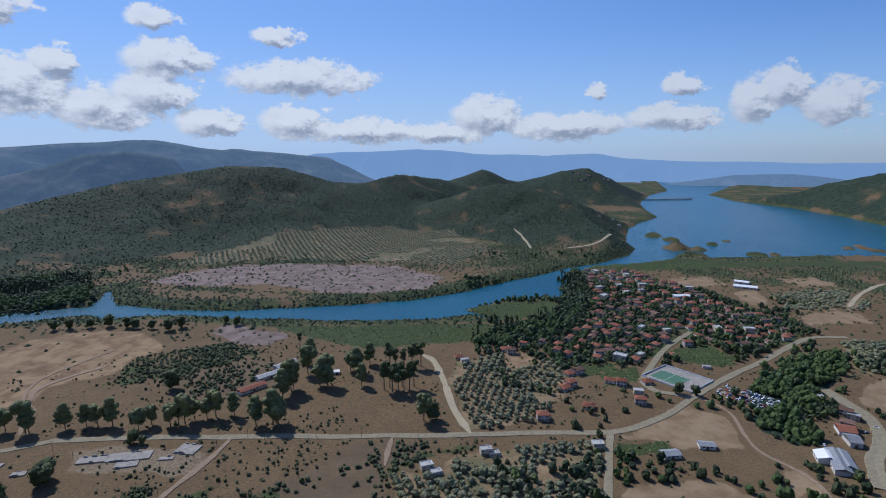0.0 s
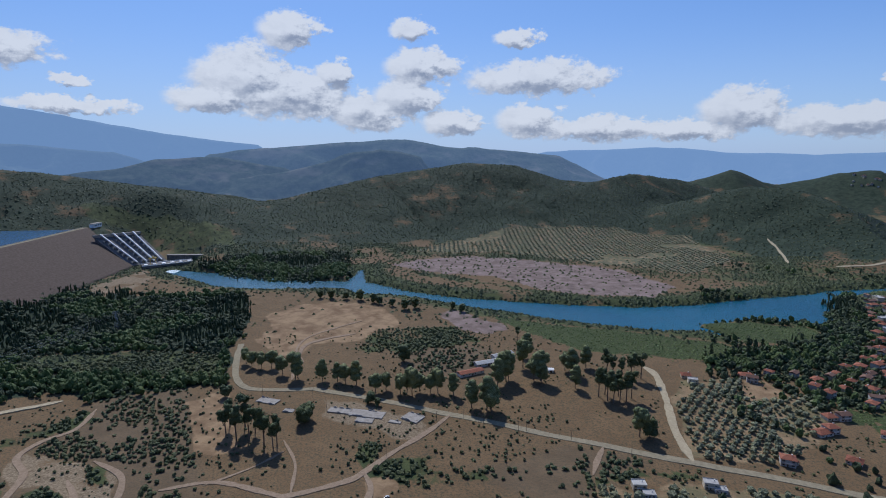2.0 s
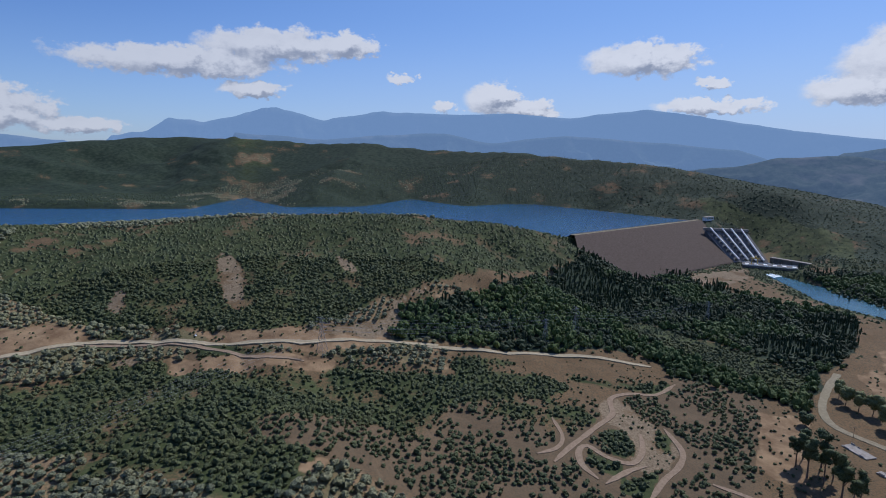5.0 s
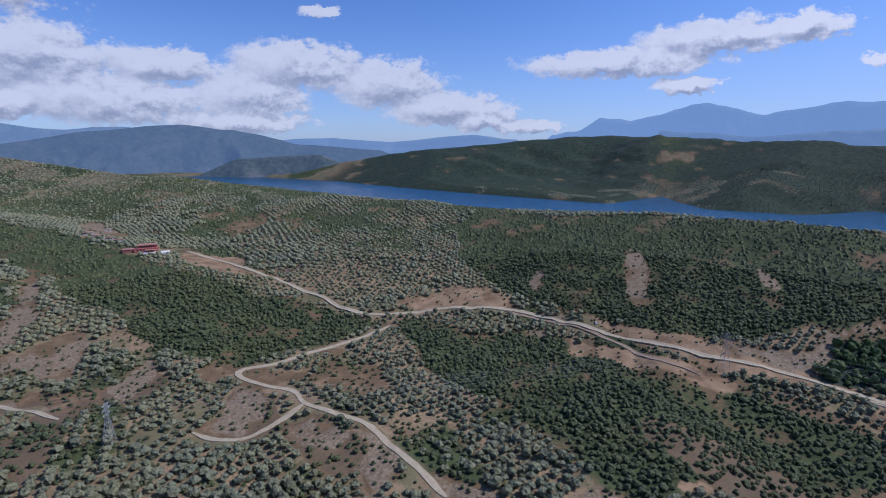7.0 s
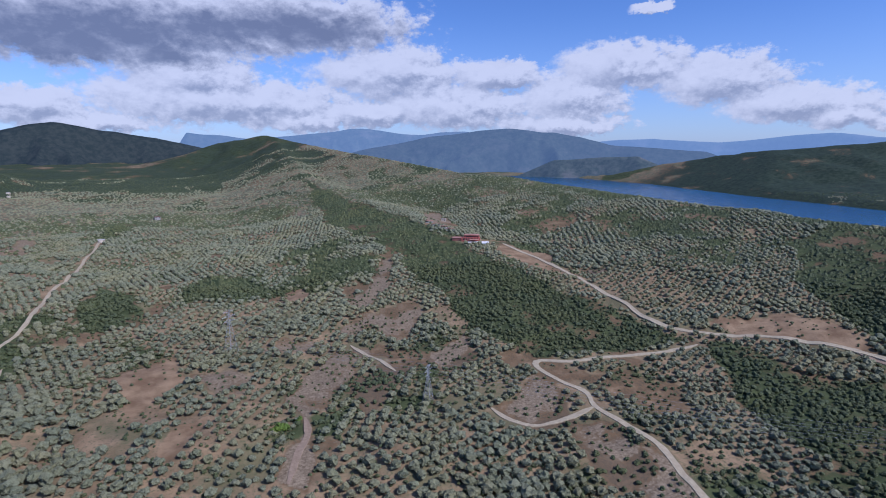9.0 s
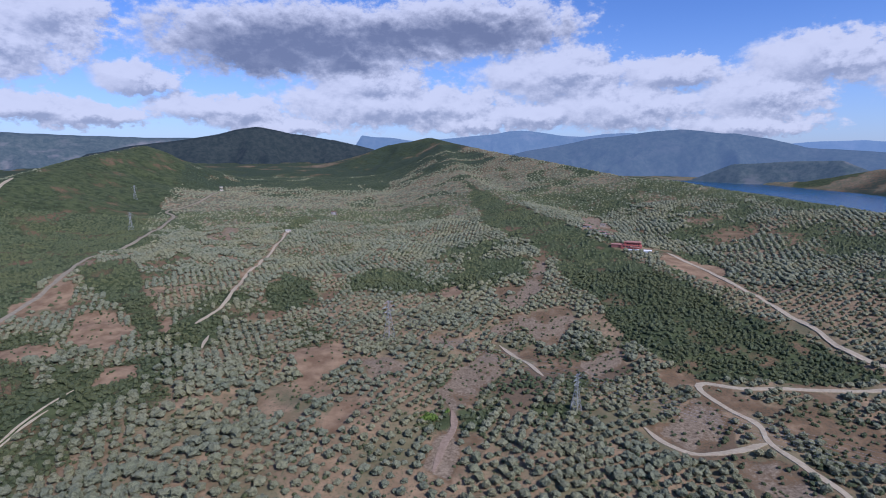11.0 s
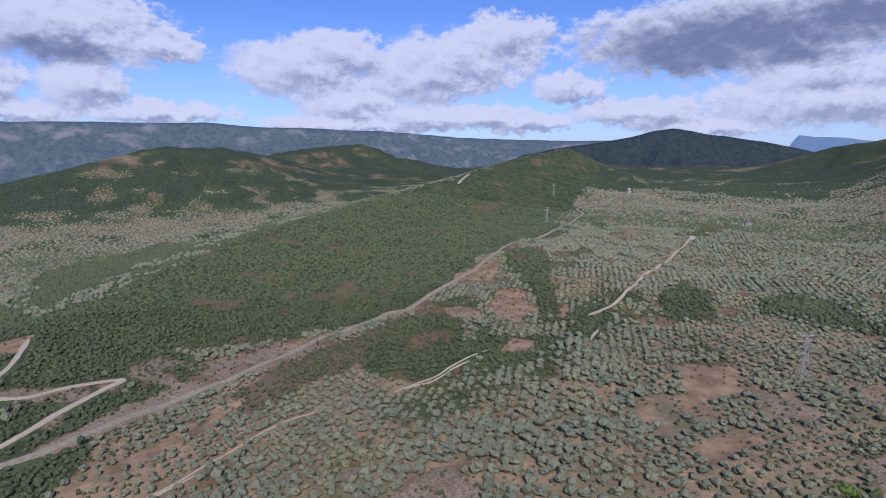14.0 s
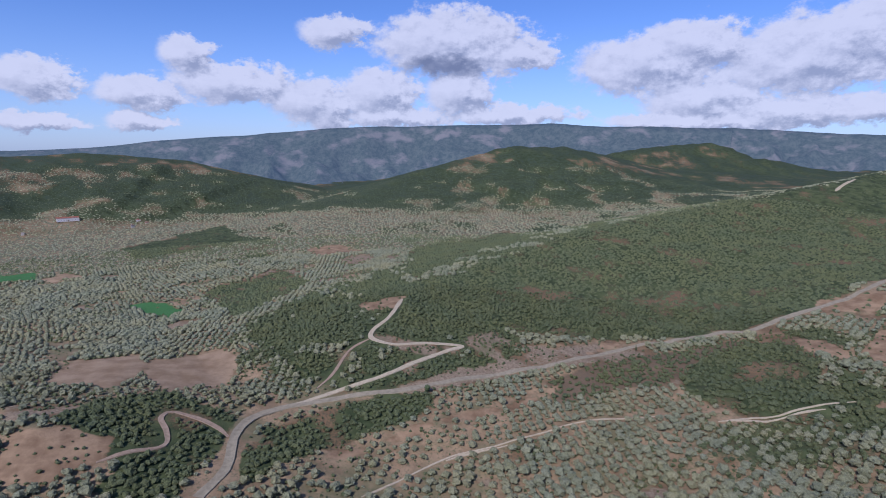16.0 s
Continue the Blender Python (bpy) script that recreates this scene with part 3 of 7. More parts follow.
patch("straw", 3, [(507, 747), (605, 780), (597, 722), (498, 709)])
patch("straw", 3, [(427, 516), (479, 530), (417, 456), (395, 474)])
patch("bare", 3, [(63, 600), (91, 616), (109, 583), (71, 559)])
patch("broad", 5, [(307, 506), (386, 578), (469, 613), (443, 561), (380, 505), (330, 448), (307, 400), (275, 394), (274, 429)])
patch("wood", 3, [(236, 1071), (277, 1098), (237, 878), (201, 754), (126, 657), (66, 635), (32, 649), (90, 714), (177, 796)])
patch("wood", 5, [(-526, 17), (-563, 14), (-593, 50), (-646, 122), (-765, 270), (-1046, 490), (-956, 599), (-789, 592), (-664, 675), (-557, 579), (-482, 470), (-418, 394), (-499, 309), (-544, 306), (-538, 173), (-531, 73)])
patch("wood", 5, [(-902, 806), (-877, 968), (-688, 1022), (-570, 860), (-630, 792), (-770, 766)])
patch("wood", 5, [(-821, 978), (-715, 1055), (-572, 856), (-687, 810)])
patch("scrub", 3, [(-582, 952), (-361, 922), (-133, 852), (16, 938), (187, 1056), (413, 1229), (421, 1254), (132, 1065), (-23, 889), (-211, 874), (-442, 904), (-581, 996)])
patch("scrub", 3, [(-354, 510), (-353, 613), (-270, 640), (-211, 611), (-254, 568), (-311, 523)])
patch("bare", 2, [(-412, 341), (-397, 371), (-334, 321), (-322, 288), (-331, 276)])
patch("gravel", 3, [(-956, 599), (-994, 747), (-900, 691), (-823, 539)])
patch("gravel", 5, [(-316, 402), (-242, 405), (-196, 399), (-177, 390), (-197, 367), (-275, 368)])
patch("gravel", 3, [(-549, 2), (-563, 14), (-594, 25), (-601, 42), (-557, 13), (-535, 7)])
patch("gravel", 3, [(-636, -175), (-646, -165), (-574, -133), (-557, -148)])
patch("bare", 4, [(-454, -366), (-525, -306), (-501, -260), (-438, -338)])
patch("bare", 4, [(-528, -211), (-513, -146), (-520, -48), (-531, 11), (-507, 12), (-482, -64), (-483, -136)])
patch("heath", 4, [(-158, -403), (-206, -434), (-192, -385), (-165, -369)])
patch("heath", 4, [(-179, -295), (-218, -323), (-222, -294), (-209, -272), (-183, -280)])
patch("heath", 4, [(-196, -242), (-231, -255), (-218, -212), (-193, -206)])
patch("heath", 4, [(-86, -387), (-122, -415), (-131, -384), (-85, -334)])
patch("gravel", 4, [(-18, -288), (-46, -349), (-50, -332), (-36, -267)])
patch("scrub", 14, [(-315, -182), (-372, -82), (-448, 0), (-468, 67), (-405, 62), (-274, -57), (-292, -112)])
patch("heath", 8, [(-353, -123), (-369, -55), (-362, 27), (-307, 57), (-332, -117)])
patch("gravel", 2, [(-373, -984), (-411, -997), (-379, -850), (-338, -810), (-325, -839)])
patch("bare", 4, [(-396, -704), (-424, -640), (-397, -536), (-377, -568), (-361, -658)])
patch("scrub", 10, [(283, 1054), (369, 1059), (415, 954), (434, 792), (468, 748), (462, 677), (422, 630), (355, 615), (321, 660), (300, 660), (235, 583), (202, 583), (172, 567), (145, 583), (120, 622), (73, 629), (126, 657), (209, 754)])
patch("straw", 2, [(488, 151), (569, 150), (575, 96), (522, 82), (466, 99)])
patch("straw", 2, [(553, 85), (580, 18), (516, 7), (481, 20), (459, 59), (495, 84)])
patch("field", 1.5, [(841, 151), (838, 108), (779, 69), (750, 95)])
patch("field", 1.5, [(1151, 421), (1144, 336), (1084, 328), (1096, 403)])
patch("straw", 2, [(1075, 314), (1116, 287), (1071, 247), (1043, 285)])
patch("bare", 3, [(1182, -134), (1217, -214), (1108, -244), (1104, -147)])
patch("bare", 3, [(625, -132), (626, -189), (581, -168), (591, -134)])
patch("bare", 6, [(373, 118), (387, 91), (357, 70), (339, 99)])
patch("scrub", 4, [(400, 119), (458, 63), (398, 8), (353, 12), (308, 44), (316, 94), (336, 76)])
patch("scrub", 4, [(383, -3), (405, -49), (398, -151), (364, -129), (355, -58), (352, -5)])
patch("bare", 1.5, [(220, -411), (223, -443), (200, -448), (194, -418)])
patch("heath", 4, [(384, -244), (385, -336), (373, -473), (333, -452), (330, -329), (345, -229)])
patch("scrub", 6, [(521, -117), (570, -150), (737, -354), (867, -764), (815, -1297), (819, -1976), (1256, -4238), (519, -1347), (408, -690), (394, -499), (424, -371), (502, -267), (490, -177)])
patch("scrub", 4, [(326, -347), (350, -435), (274, -427), (232, -381), (265, -331)])
patch("scrub", 4, [(341, -362), (339, -446), (265, -405), (246, -358), (297, -328)])
patch("scrub", 3, [(135, -627), (130, -730), (89, -674), (69, -581), (116, -576)])
patch("scrub", 5, [(-230, -1500), (-300, -931), (-319, -720), (-333, -623), (-378, -421), (-394, -343), (-240, -366), (-223, -436), (-233, -725), (-185, -972)])
patch("scrub", 5, [(-405, -342), (-462, -182), (-423, -95), (-443, -37), (-330, -89), (-323, -168), (-339, -250)])
patch("scrub", 6, [(-686, -462), (-756, -443), (-813, -242), (-847, 70), (-636, 62), (-576, 8), (-506, -93), (-519, -206), (-544, -325)])
patch("scrub", 6, [(-820, -244), (-847, 62), (-877, 320), (-710, 147), (-605, 16), (-547, -72), (-591, -186)])
patch("scrub", 5, [(-489, -160), (-469, -58), (-466, 52), (-455, 164), (-437, 85), (-414, -26), (-366, -126)])

patch("scrub", 8, [(-1610, 292), (-1499, 494), (-1041, 449), (-821, 315), (-768, 247), (-716, 168), (-685, 116)])
patch("scrub", 5, [(-617, 298), (-652, 357), (-594, 411), (-494, 455), (-437, 402), (-494, 339), (-556, 292)])
patch("broad", 3, [(-580, 92), (-598, 132), (-594, 187), (-600, 230), (-569, 217), (-568, 175), (-545, 120), (-532, 81)])
patch("broad", 3, [(-609, 285), (-585, 328), (-437, 402), (-406, 383), (-525, 311), (-562, 270)])
patch("scrub", 3, [(-471, 68), (-486, 106), (-486, 154), (-473, 183), (-448, 160), (-439, 104), (-449, 63)])
patch("scrub", 3, [(-507, 76), (-510, 110), (-505, 135), (-483, 98), (-485, 71)])
patch("scrub", 3, [(-432, 89), (-439, 114), (-431, 145), (-411, 134), (-408, 104), (-419, 85)])
patch("scrub", 3, [(-487, 188), (-485, 229), (-483, 294), (-463, 281), (-468, 251), (-468, 221)])
patch("gravel", 3, [(-436, 195), (-448, 217), (-408, 238), (-363, 235), (-341, 216), (-335, 193), (-350, 183), (-376, 205), (-398, 198), (-403, 182)])
patch("scrub", 2, [(-365, 157), (-350, 183), (-329, 171), (-341, 156)])
patch("scrub", 2, [(-396, 231), (-385, 240), (-359, 223), (-372, 216)])
patch("scrub", 2, [(-378, 184), (-375, 201), (-354, 191), (-360, 171)])
patch("scrub", 2, [(-329, 171), (-336, 199), (-312, 184), (-316, 164)])
patch("bare", 2, [(-409, 341), (-390, 358), (-337, 308), (-302, 298), (-331, 276)])
patch("bare", 2, [(-194, 300), (-180, 311), (-160, 301), (-182, 282)])
patch("scrub", 3, [(-194, 325), (-185, 338), (-162, 332), (-119, 344), (-111, 341), (-156, 303)])
patch("scrub", 2, [(-226, 339), (-220, 352), (-206, 349), (-200, 330), (-205, 316)])
patch("gravel", 1.5, [(-695, -198), (-698, -187), (-642, -154), (-586, -140), (-548, -140), (-580, -162)])
patch("gravel", 1.5, [(-711, -55), (-683, -37), (-663, -20), (-646, -30), (-670, -48)])
patch("gravel", 1.5, [(-556, -271), (-597, -273), (-584, -258), (-535, -248)])
patch("bare", 3, [(-454, -366), (-512, -344), (-503, -300), (-474, -297), (-429, -362)])
patch("gravel", 3, [(-533, -59), (-544, 2), (-590, 16), (-634, 62), (-620, 62), (-585, 27), (-540, 17), (-518, -13), (-516, -52)])
patch("bare", 3, [(-468, -185), (-470, -84), (-477, -37), (-458, -39), (-446, -88), (-438, -167)])
patch("gravel", 2, [(-176, -305), (-222, -345), (-228, -323), (-211, -286), (-182, -282)])
patch("gravel", 2, [(-160, -408), (-214, -447), (-192, -401), (-160, -381)])
patch("gravel", 2, [(-156, -527), (-191, -529), (-169, -485), (-147, -491)])
patch("bare", 2, [(-299, -54), (-324, -25), (-301, -38)])
patch("gravel", 2, [(-206, -271), (-230, -265), (-226, -230), (-210, -224), (-194, -245)])
patch("scrub", 3, [(348, -372), (369, -460), (353, -493), (297, -466), (242, -377), (253, -349), (281, -330), (310, -331)])
patch("bare", 2, [(353, -504), (327, -511), (290, -504), (277, -478), (318, -479)])
patch("bare", 2, [(321, -582), (296, -597), (242, -532), (245, -479), (300, -519)])
patch("bare", 2, [(237, -559), (215, -558), (197, -511), (214, -519)])
patch("scrub", 2, [(414, -758), (349, -790), (267, -630), (212, -531), (219, -508), (286, -606), (365, -689)])
patch("gravel", 2, [(-153, -535), (-200, -543), (-193, -504), (-150, -449), (-136, -476)])
patch("gravel", 2, [(-145, -577), (-230, -757), (-237, -735), (-187, -617), (-204, -622), (-151, -565)])
patch("gravel", 2, [(-35, -374), (-61, -418), (-90, -455), (-102, -429), (-92, -397), (-71, -381), (-61, -356), (-47, -345)])
patch("bare", 2, [(-70, -658), (-95, -657), (-88, -606), (-67, -603)])
patch("bare", 3, [(86, -459), (42, -495), (31, -437), (61, -391)])
patch("bare", 3, [(45, -316), (36, -353), (14, -367), (28, -320)])
patch("bare", 3, [(451, -301), (430, -343), (426, -369), (414, -323), (416, -280)])
patch("bare", 3, [(417, -620), (395, -688), (388, -729), (363, -648), (387, -600)])
patch("bare", 3, [(346, -41), (361, -128), (366, -231), (368, -245), (353, -207), (349, -98), (337, -55)])
patch("scrub", 3, [(361, 4), (398, -48), (402, -133), (378, -135), (364, -102), (352, -42), (330, -11), (319, 5)])
patch("gravel", 2, [(408, -115), (429, -174), (443, -277), (438, -341), (422, -332), (408, -221), (396, -121)])
patch("scrub", 4, [(341, -348), (363, -465), (304, -453), (253, -394), (248, -364), (308, -325)])
patch("bare", 3, [(381, 137), (379, 114), (371, 79), (351, 78), (332, 108), (338, 130), (369, 139)])
patch("scrub", 6, [(1356, 248), (1611, 29), (1376, -11), (1177, 174)])
patch("scrub", 6, [(1106, -354), (1235, -657), (952, -545), (789, -299), (893, -285)])
patch("scrub", 6, [(877, 70), (979, -71), (839, -110), (688, 6)])
patch("scrub", 8, [(-1473, 934), (-1289, 1048), (-1043, 1018), (-925, 941), (-1094, 922), (-1284, 956), (-1352, 891)])


def cover_form(x, y, z):
    """Land cover weights at places."""
    d = np.hypot(x, y)
    az = (np.degrees(np.arctan2(-x, y)) + 60) % 360 - 60
    n1, n2 = fbm(x, y, 240, 4, 41), fbm(x, y, 60, 4, 47)
    east = smooth(70, 96, az) * smooth(308, 290, az)
    n3 = fbm(x, y, 28, 3, 49)
    scrub = np.clip(0.10 + 0.6 * n1 + 0.6 * n2 + 0.3 * n3 + 0.004 * (z - 60), 0, 1) * (0.25 + 0.75 * east) + (1 - east) * smooth(900, 1400, d) * np.clip(0.35 + 0.6 * n1 + 0.4 * n2, 0, 1) * 0.8
    bank = smooth(-70, -20, inside(x, y, LOWER_WATER)) * smooth(1700, 1300, d) * smooth(620, 760, d)
    scrub = np.maximum(scrub, 0.85 * bank * np.clip(0.9 + 0.6 * n2, 0, 1))
    scrub = np.maximum(scrub, (1 - east) * smooth(950, 1250, d) * np.clip(0.62 + 0.6 * n2, 0, 1))
    wood = smooth(3, 14, z) * smooth(1150, 1450, d) * (1 - smooth(95, 110, az)) * np.clip(0.9 + 0.5 * n2, 0, 1)
    wood = np.maximum(wood, smooth(1500, 2000, d) * smooth(95, 110, az) * np.clip(1.0 + 0.6 * n2, 0, 1))
    west = smooth(150, 175, az) * smooth(300, 285, az) * smooth(1500, 1900, d)
    outcrop = west * smooth(0.35, 0.6, n2 + 0.5 * n3 + 0.3 * n1)
    low = smooth(128, 140, az) * smooth(180, 168, az) * smooth(2500, 3300, d)
    wood = wood * (1 - 0.5 * west) * (1 - low)
    scrub = np.maximum(scrub, west * np.clip(0.95 + 0.5 * n2 + 0.3 * n1, 0, 1))
    scrub = np.clip(scrub + 0.3 * east * smooth(800, 1100, d) * np.clip(n1 + 0.7 * n2, -0.5, 1), 0, 1)
    scrub = np.maximum(scrub, smooth(210, 130, along(x, y, WEST_CREST)[0]) * np.clip(0.86 + 0.3 * n2 + 0.4 * n3, 0, 1))
    olive = east * np.clip(1.0 - 0.8 * scrub, 0, 1) * (1 - wood)
    grove = east * smooth(1000, 1250, d) * np.clip(0.8 - 0.5 * scrub, 0, 1) * (1 - wood)
    worn = east * 0.8 * smooth(0.52, 0.82, fbm(x, y, 70, 4, 99) + 0.4 * n3) * smooth(1500, 1100, d)
    scrub, olive = scrub * (1 - 0.8 * worn), olive * (1 - worn)
    c = dict(bare=0.5 * worn * (n1 > 0), gravel=np.maximum(0.8 * worn * (n1 <= 0), 0.6 * outcrop), scrub=scrub, grass=np.zeros(np.shape(x)), wood=wood, olive=olive,
             grove=grove, straw=np.zeros(np.shape(x)), pale=np.zeros(np.shape(x)), field=np.zeros(np.shape(x)),
             heath=np.zeros(np.shape(x)), broad=np.zeros(np.shape(x)))
    for kind, soft, outline in PATCHES:
        xs, ys = [p[0] for p in outline], [p[1] for p in outline]
        near = np.nonzero((x > min(xs) - 40) & (x < max(xs) + 40) & (y > min(ys) - 40) & (y < max(ys) + 40))[0]
        if not len(near):
            continue
        px, py = x[near], y[near]
        sd = inside(px, py, outline) + soft * 1.6 * fbm(px, py, 9 * soft, 3, 61)
        w = smooth(-soft, soft, sd)
        for k in c:
            c[k][near] = c[k][near] * (1 - w) + (w if k == kind else 0) * (np.clip(0.86 + 0.3 * n2[near] + 0.4 * n3[near], 0, 1) if k == "scrub" else np.clip(0.72 + 0.5 * n3[near], 0.2, 1) if k == "gravel" else 1)
    return c


# ---------------------------------------------------------------- ground sheet and water
SHEET, COVER = {}, {}


def on_sheet(x, y, *fields):
    """Values of the ground sheet's fields at places."""
    x, y = np.asarray(x, float), np.asarray(y, float)
    n, m = SHEET["rings"], SHEET["turns"]
    r = np.clip(np.hypot(x, y), SHEET["inner"], SHEET["outer"])
    u = np.clip(np.log(r / SHEET["inner"]) / math.log(SHEET["outer"] / SHEET["inner"]) * (n - 1), 0, n - 1.001)
    v = (np.arctan2(-x, y) / (2 * math.pi) % 1.0) * m
    i, j = u.astype(int), v.astype(int) % m
    k, fu, fv = (j + 1) % m, u - u.astype(int), v - v.astype(int)
    return [(f[i, j] * (1 - fv) + f[i, k] * fv) * (1 - fu) + (f[i + 1, j] * (1 - fv) + f[i + 1, k] * fv) * fu for f in fields]


def land(x, y):
    """Height of the ground sheet at places."""
    return on_sheet(x, y, SHEET["z"])[0]


def cover(x, y):
    """Land cover weights of the ground sheet at places."""
    return dict(zip(COVER, on_sheet(x, y, *COVER.values())))


def mesh_from(name, verts, faces, soft=True):
    me = bpy.data.meshes.new(name)
    v, f = np.asarray(verts, np.float32), np.asarray(faces, np.int32)
    me.vertices.add(len(v))
    me.vertices.foreach_set("co", v.ravel())
    k = f.shape[1]
    me.loops.add(f.size)
    me.loops.foreach_set("vertex_index", f.ravel())
    me.polygons.add(len(f))
    me.polygons.foreach_set("loop_start", np.arange(0, f.size, k, dtype=np.int32))
    me.polygons.foreach_set("use_smooth", np.full(len(f), soft, bool))
    me.update(calc_edges=True)
    return me


def ground_sheet(turns=960, rings=310, inner=30.0, outer=4950.0):
    a = np.linspace(0, 2 * math.pi, turns, endpoint=False)
    r = inner * (outer / inner) ** np.linspace(0, 1, rings)
    rr, aa = np.meshgrid(r, a, indexing="ij")
    x, y = (-np.sin(aa) * rr).ravel(), (np.cos(aa) * rr).ravel()
    x, y = np.append(x, 0.0), np.append(y, 0.0)
    z = land_form(x, y)
    i, j = np.meshgrid(np.arange(rings - 1), np.arange(turns), indexing="ij")
    k = (j + 1) % turns
    quads = np.stack([i * turns + j, i * turns + k, (i + 1) * turns + k, (i + 1) * turns + j], -1).reshape(-1, 4)
    tris = np.concatenate([quads[:, [0, 2, 1]], quads[:, [0, 3, 2]]])
    rim = np.arange(turns)
    fan = np.stack([np.full(turns, rings * turns), (rim + 1) % turns, rim], 1)[:, [0, 2, 1]]
    me = mesh_from("ground", np.stack([x, y, z], 1), np.concatenate([tris, fan]))
    c = cover_form(x, y, z)
    SHEET.update(turns=turns, rings=rings, inner=inner, outer=outer, z=z[:-1].reshape(rings, turns))
    COVER.update({k: v[:-1].reshape(rings, turns) for k, v in c.items()})
    one = np.ones(len(x))
    for layer, keys in (("cover_a", ("bare", "gravel", "scrub")), ("cover_b", ("grass", "wood", "olive")), ("cover_c", ("grove", "straw", "pale")), ("cover_d", ("field", "heath", "broad"))):
        at = me.attributes.new(layer, "FLOAT_COLOR", "POINT")
        at.data.foreach_set("color", np.stack([np.clip(c[k], 0, 1) for k in keys] + [one], 1).astype(np.float32).ravel())
    me.materials.append(M_GROUND)
    ob = new("ground", me)
    return tagged(ob, "dry brown and green hilly countryside ground", "ground", kind="structure")


def water_sheet(name, outline, z, mat, label):
    bm = bmesh.new()
    face = bm.faces.new([bm.verts.new((x, y, z)) for x, y in outline])
    bmesh.ops.triangulate(bm, faces=[face])
    bmesh.ops.recalc_face_normals(bm, faces=bm.faces)
    if sum(f.normal.z for f in bm.faces) < 0:
        bmesh.ops.reverse_faces(bm, faces=bm.faces)
    me = bpy.data.meshes.new(name)
    bm.to_mesh(me)
    bm.free()
    me.materials.append(mat)
    return tagged(new(name, me), label, "water", kind="structure")


def grown(outline, by):
    """The outline pushed outwards."""
    area = sum(a[0] * b[1] - b[0] * a[1] for a, b in zip(outline, outline[1:] + outline[:1]))
    sign = 1 if area > 0 else -1
    out = []
    for p, q, r in zip(outline[-1:] + outline[:-1], outline, outline[1:] + outline[:1]):
        e = Vector((r[0] - p[0], r[1] - p[1])).normalized()
        out.append((q[0] + sign * by * e.y, q[1] - sign * by * e.x))
    return out


ground = ground_sheet()
river = water_sheet("river_and_lake", grown(LOWER_WATER, 7), 0.0, M_RIVER, "calm turquoise river widening into a lake")
reservoir = water_sheet("reservoir", grown(RESERVOIR, 8), RESERVOIR_Z, M_LAKE, "calm deep blue reservoir behind the dam")


def distant_range(name, depth, haze, crest, stony=0.35, leaf=1.0):
    """A far chain of hills, a backdrop on the horizon, with air haze painted into its material."""
    n, m = 26 * (len(crest) - 1), 26
    c = np.array(crest, float)
    u = np.linspace(0, len(crest) - 1, n)
    # soften the corners of the crest a little
    px, py, pz = (np.interp(u, np.arange(len(crest)), c[:, k]) for k in range(3))
    ker = np.hanning(9)
    ker /= ker.sum()
    pz = 0.35 * pz + 0.65 * np.convolve(np.pad(pz, 4, mode="edge"), ker, "valid")
    pz = pz + 0.035 * pz * fbm(u * 9, u * 0, 7.0, 5, 7)
    r = np.hypot(px, py)
    ox, oy = px / r, py / r
    s = np.linspace(0, 1, m)
    ends = np.clip(np.minimum(u, len(crest) - 1 - u) / 1.0, 0, 1) ** 0.8
    X = px[:, None] - ox[:, None] * depth * s[None]
    Y = py[:, None] - oy[:, None] * depth * s[None]
    fold = np.abs(fbm(X, Y, 420, 5, 17)) * 1.9
    Z = (pz * ends)[:, None] * np.clip((1 - s)[None] ** 1.25 - fold * (s * (1 - s))[None] * 1.3, 0, 1) - 3 * s[None]
    # the far slope falls away behind the crest
    X = np.concatenate([(px + ox * 60)[:, None], X], 1)
    Y = np.concatenate([(py + oy * 60)[:, None], Y], 1)
    Z = np.concatenate([(pz * ends * 0.75)[:, None], Z], 1)
    m += 1
    i, j = np.meshgrid(np.arange(n - 1), np.arange(m - 1), indexing="ij")
    f = np.stack([i * m + j, (i + 1) * m + j, (i + 1) * m + j + 1, i * m + j + 1], -1).reshape(-1, 4)
    me = mesh_from(name, np.stack([X.ravel(), Y.ravel(), Z.ravel()], 1), f)
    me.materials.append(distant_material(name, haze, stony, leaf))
    return tagged(new("backdrop_" + name, me), "hazy blue far-off chain of hills", "hills", kind="structure")


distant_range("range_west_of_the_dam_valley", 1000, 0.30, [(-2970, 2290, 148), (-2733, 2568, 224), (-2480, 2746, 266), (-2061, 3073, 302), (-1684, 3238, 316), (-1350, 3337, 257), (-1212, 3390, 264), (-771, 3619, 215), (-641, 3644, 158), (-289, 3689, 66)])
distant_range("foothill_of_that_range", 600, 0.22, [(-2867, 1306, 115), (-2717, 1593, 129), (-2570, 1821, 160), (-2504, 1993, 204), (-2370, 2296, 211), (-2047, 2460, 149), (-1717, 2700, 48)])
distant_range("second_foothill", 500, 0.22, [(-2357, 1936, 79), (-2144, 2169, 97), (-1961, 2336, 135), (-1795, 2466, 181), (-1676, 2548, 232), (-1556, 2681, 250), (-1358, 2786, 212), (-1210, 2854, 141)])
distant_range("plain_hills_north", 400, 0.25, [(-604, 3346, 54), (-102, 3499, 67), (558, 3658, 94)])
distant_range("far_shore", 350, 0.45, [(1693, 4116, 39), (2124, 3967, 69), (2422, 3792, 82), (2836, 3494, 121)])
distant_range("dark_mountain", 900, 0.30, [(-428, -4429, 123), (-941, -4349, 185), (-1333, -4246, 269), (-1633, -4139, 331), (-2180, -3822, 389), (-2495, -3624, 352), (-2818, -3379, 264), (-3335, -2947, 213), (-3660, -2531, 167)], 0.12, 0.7)
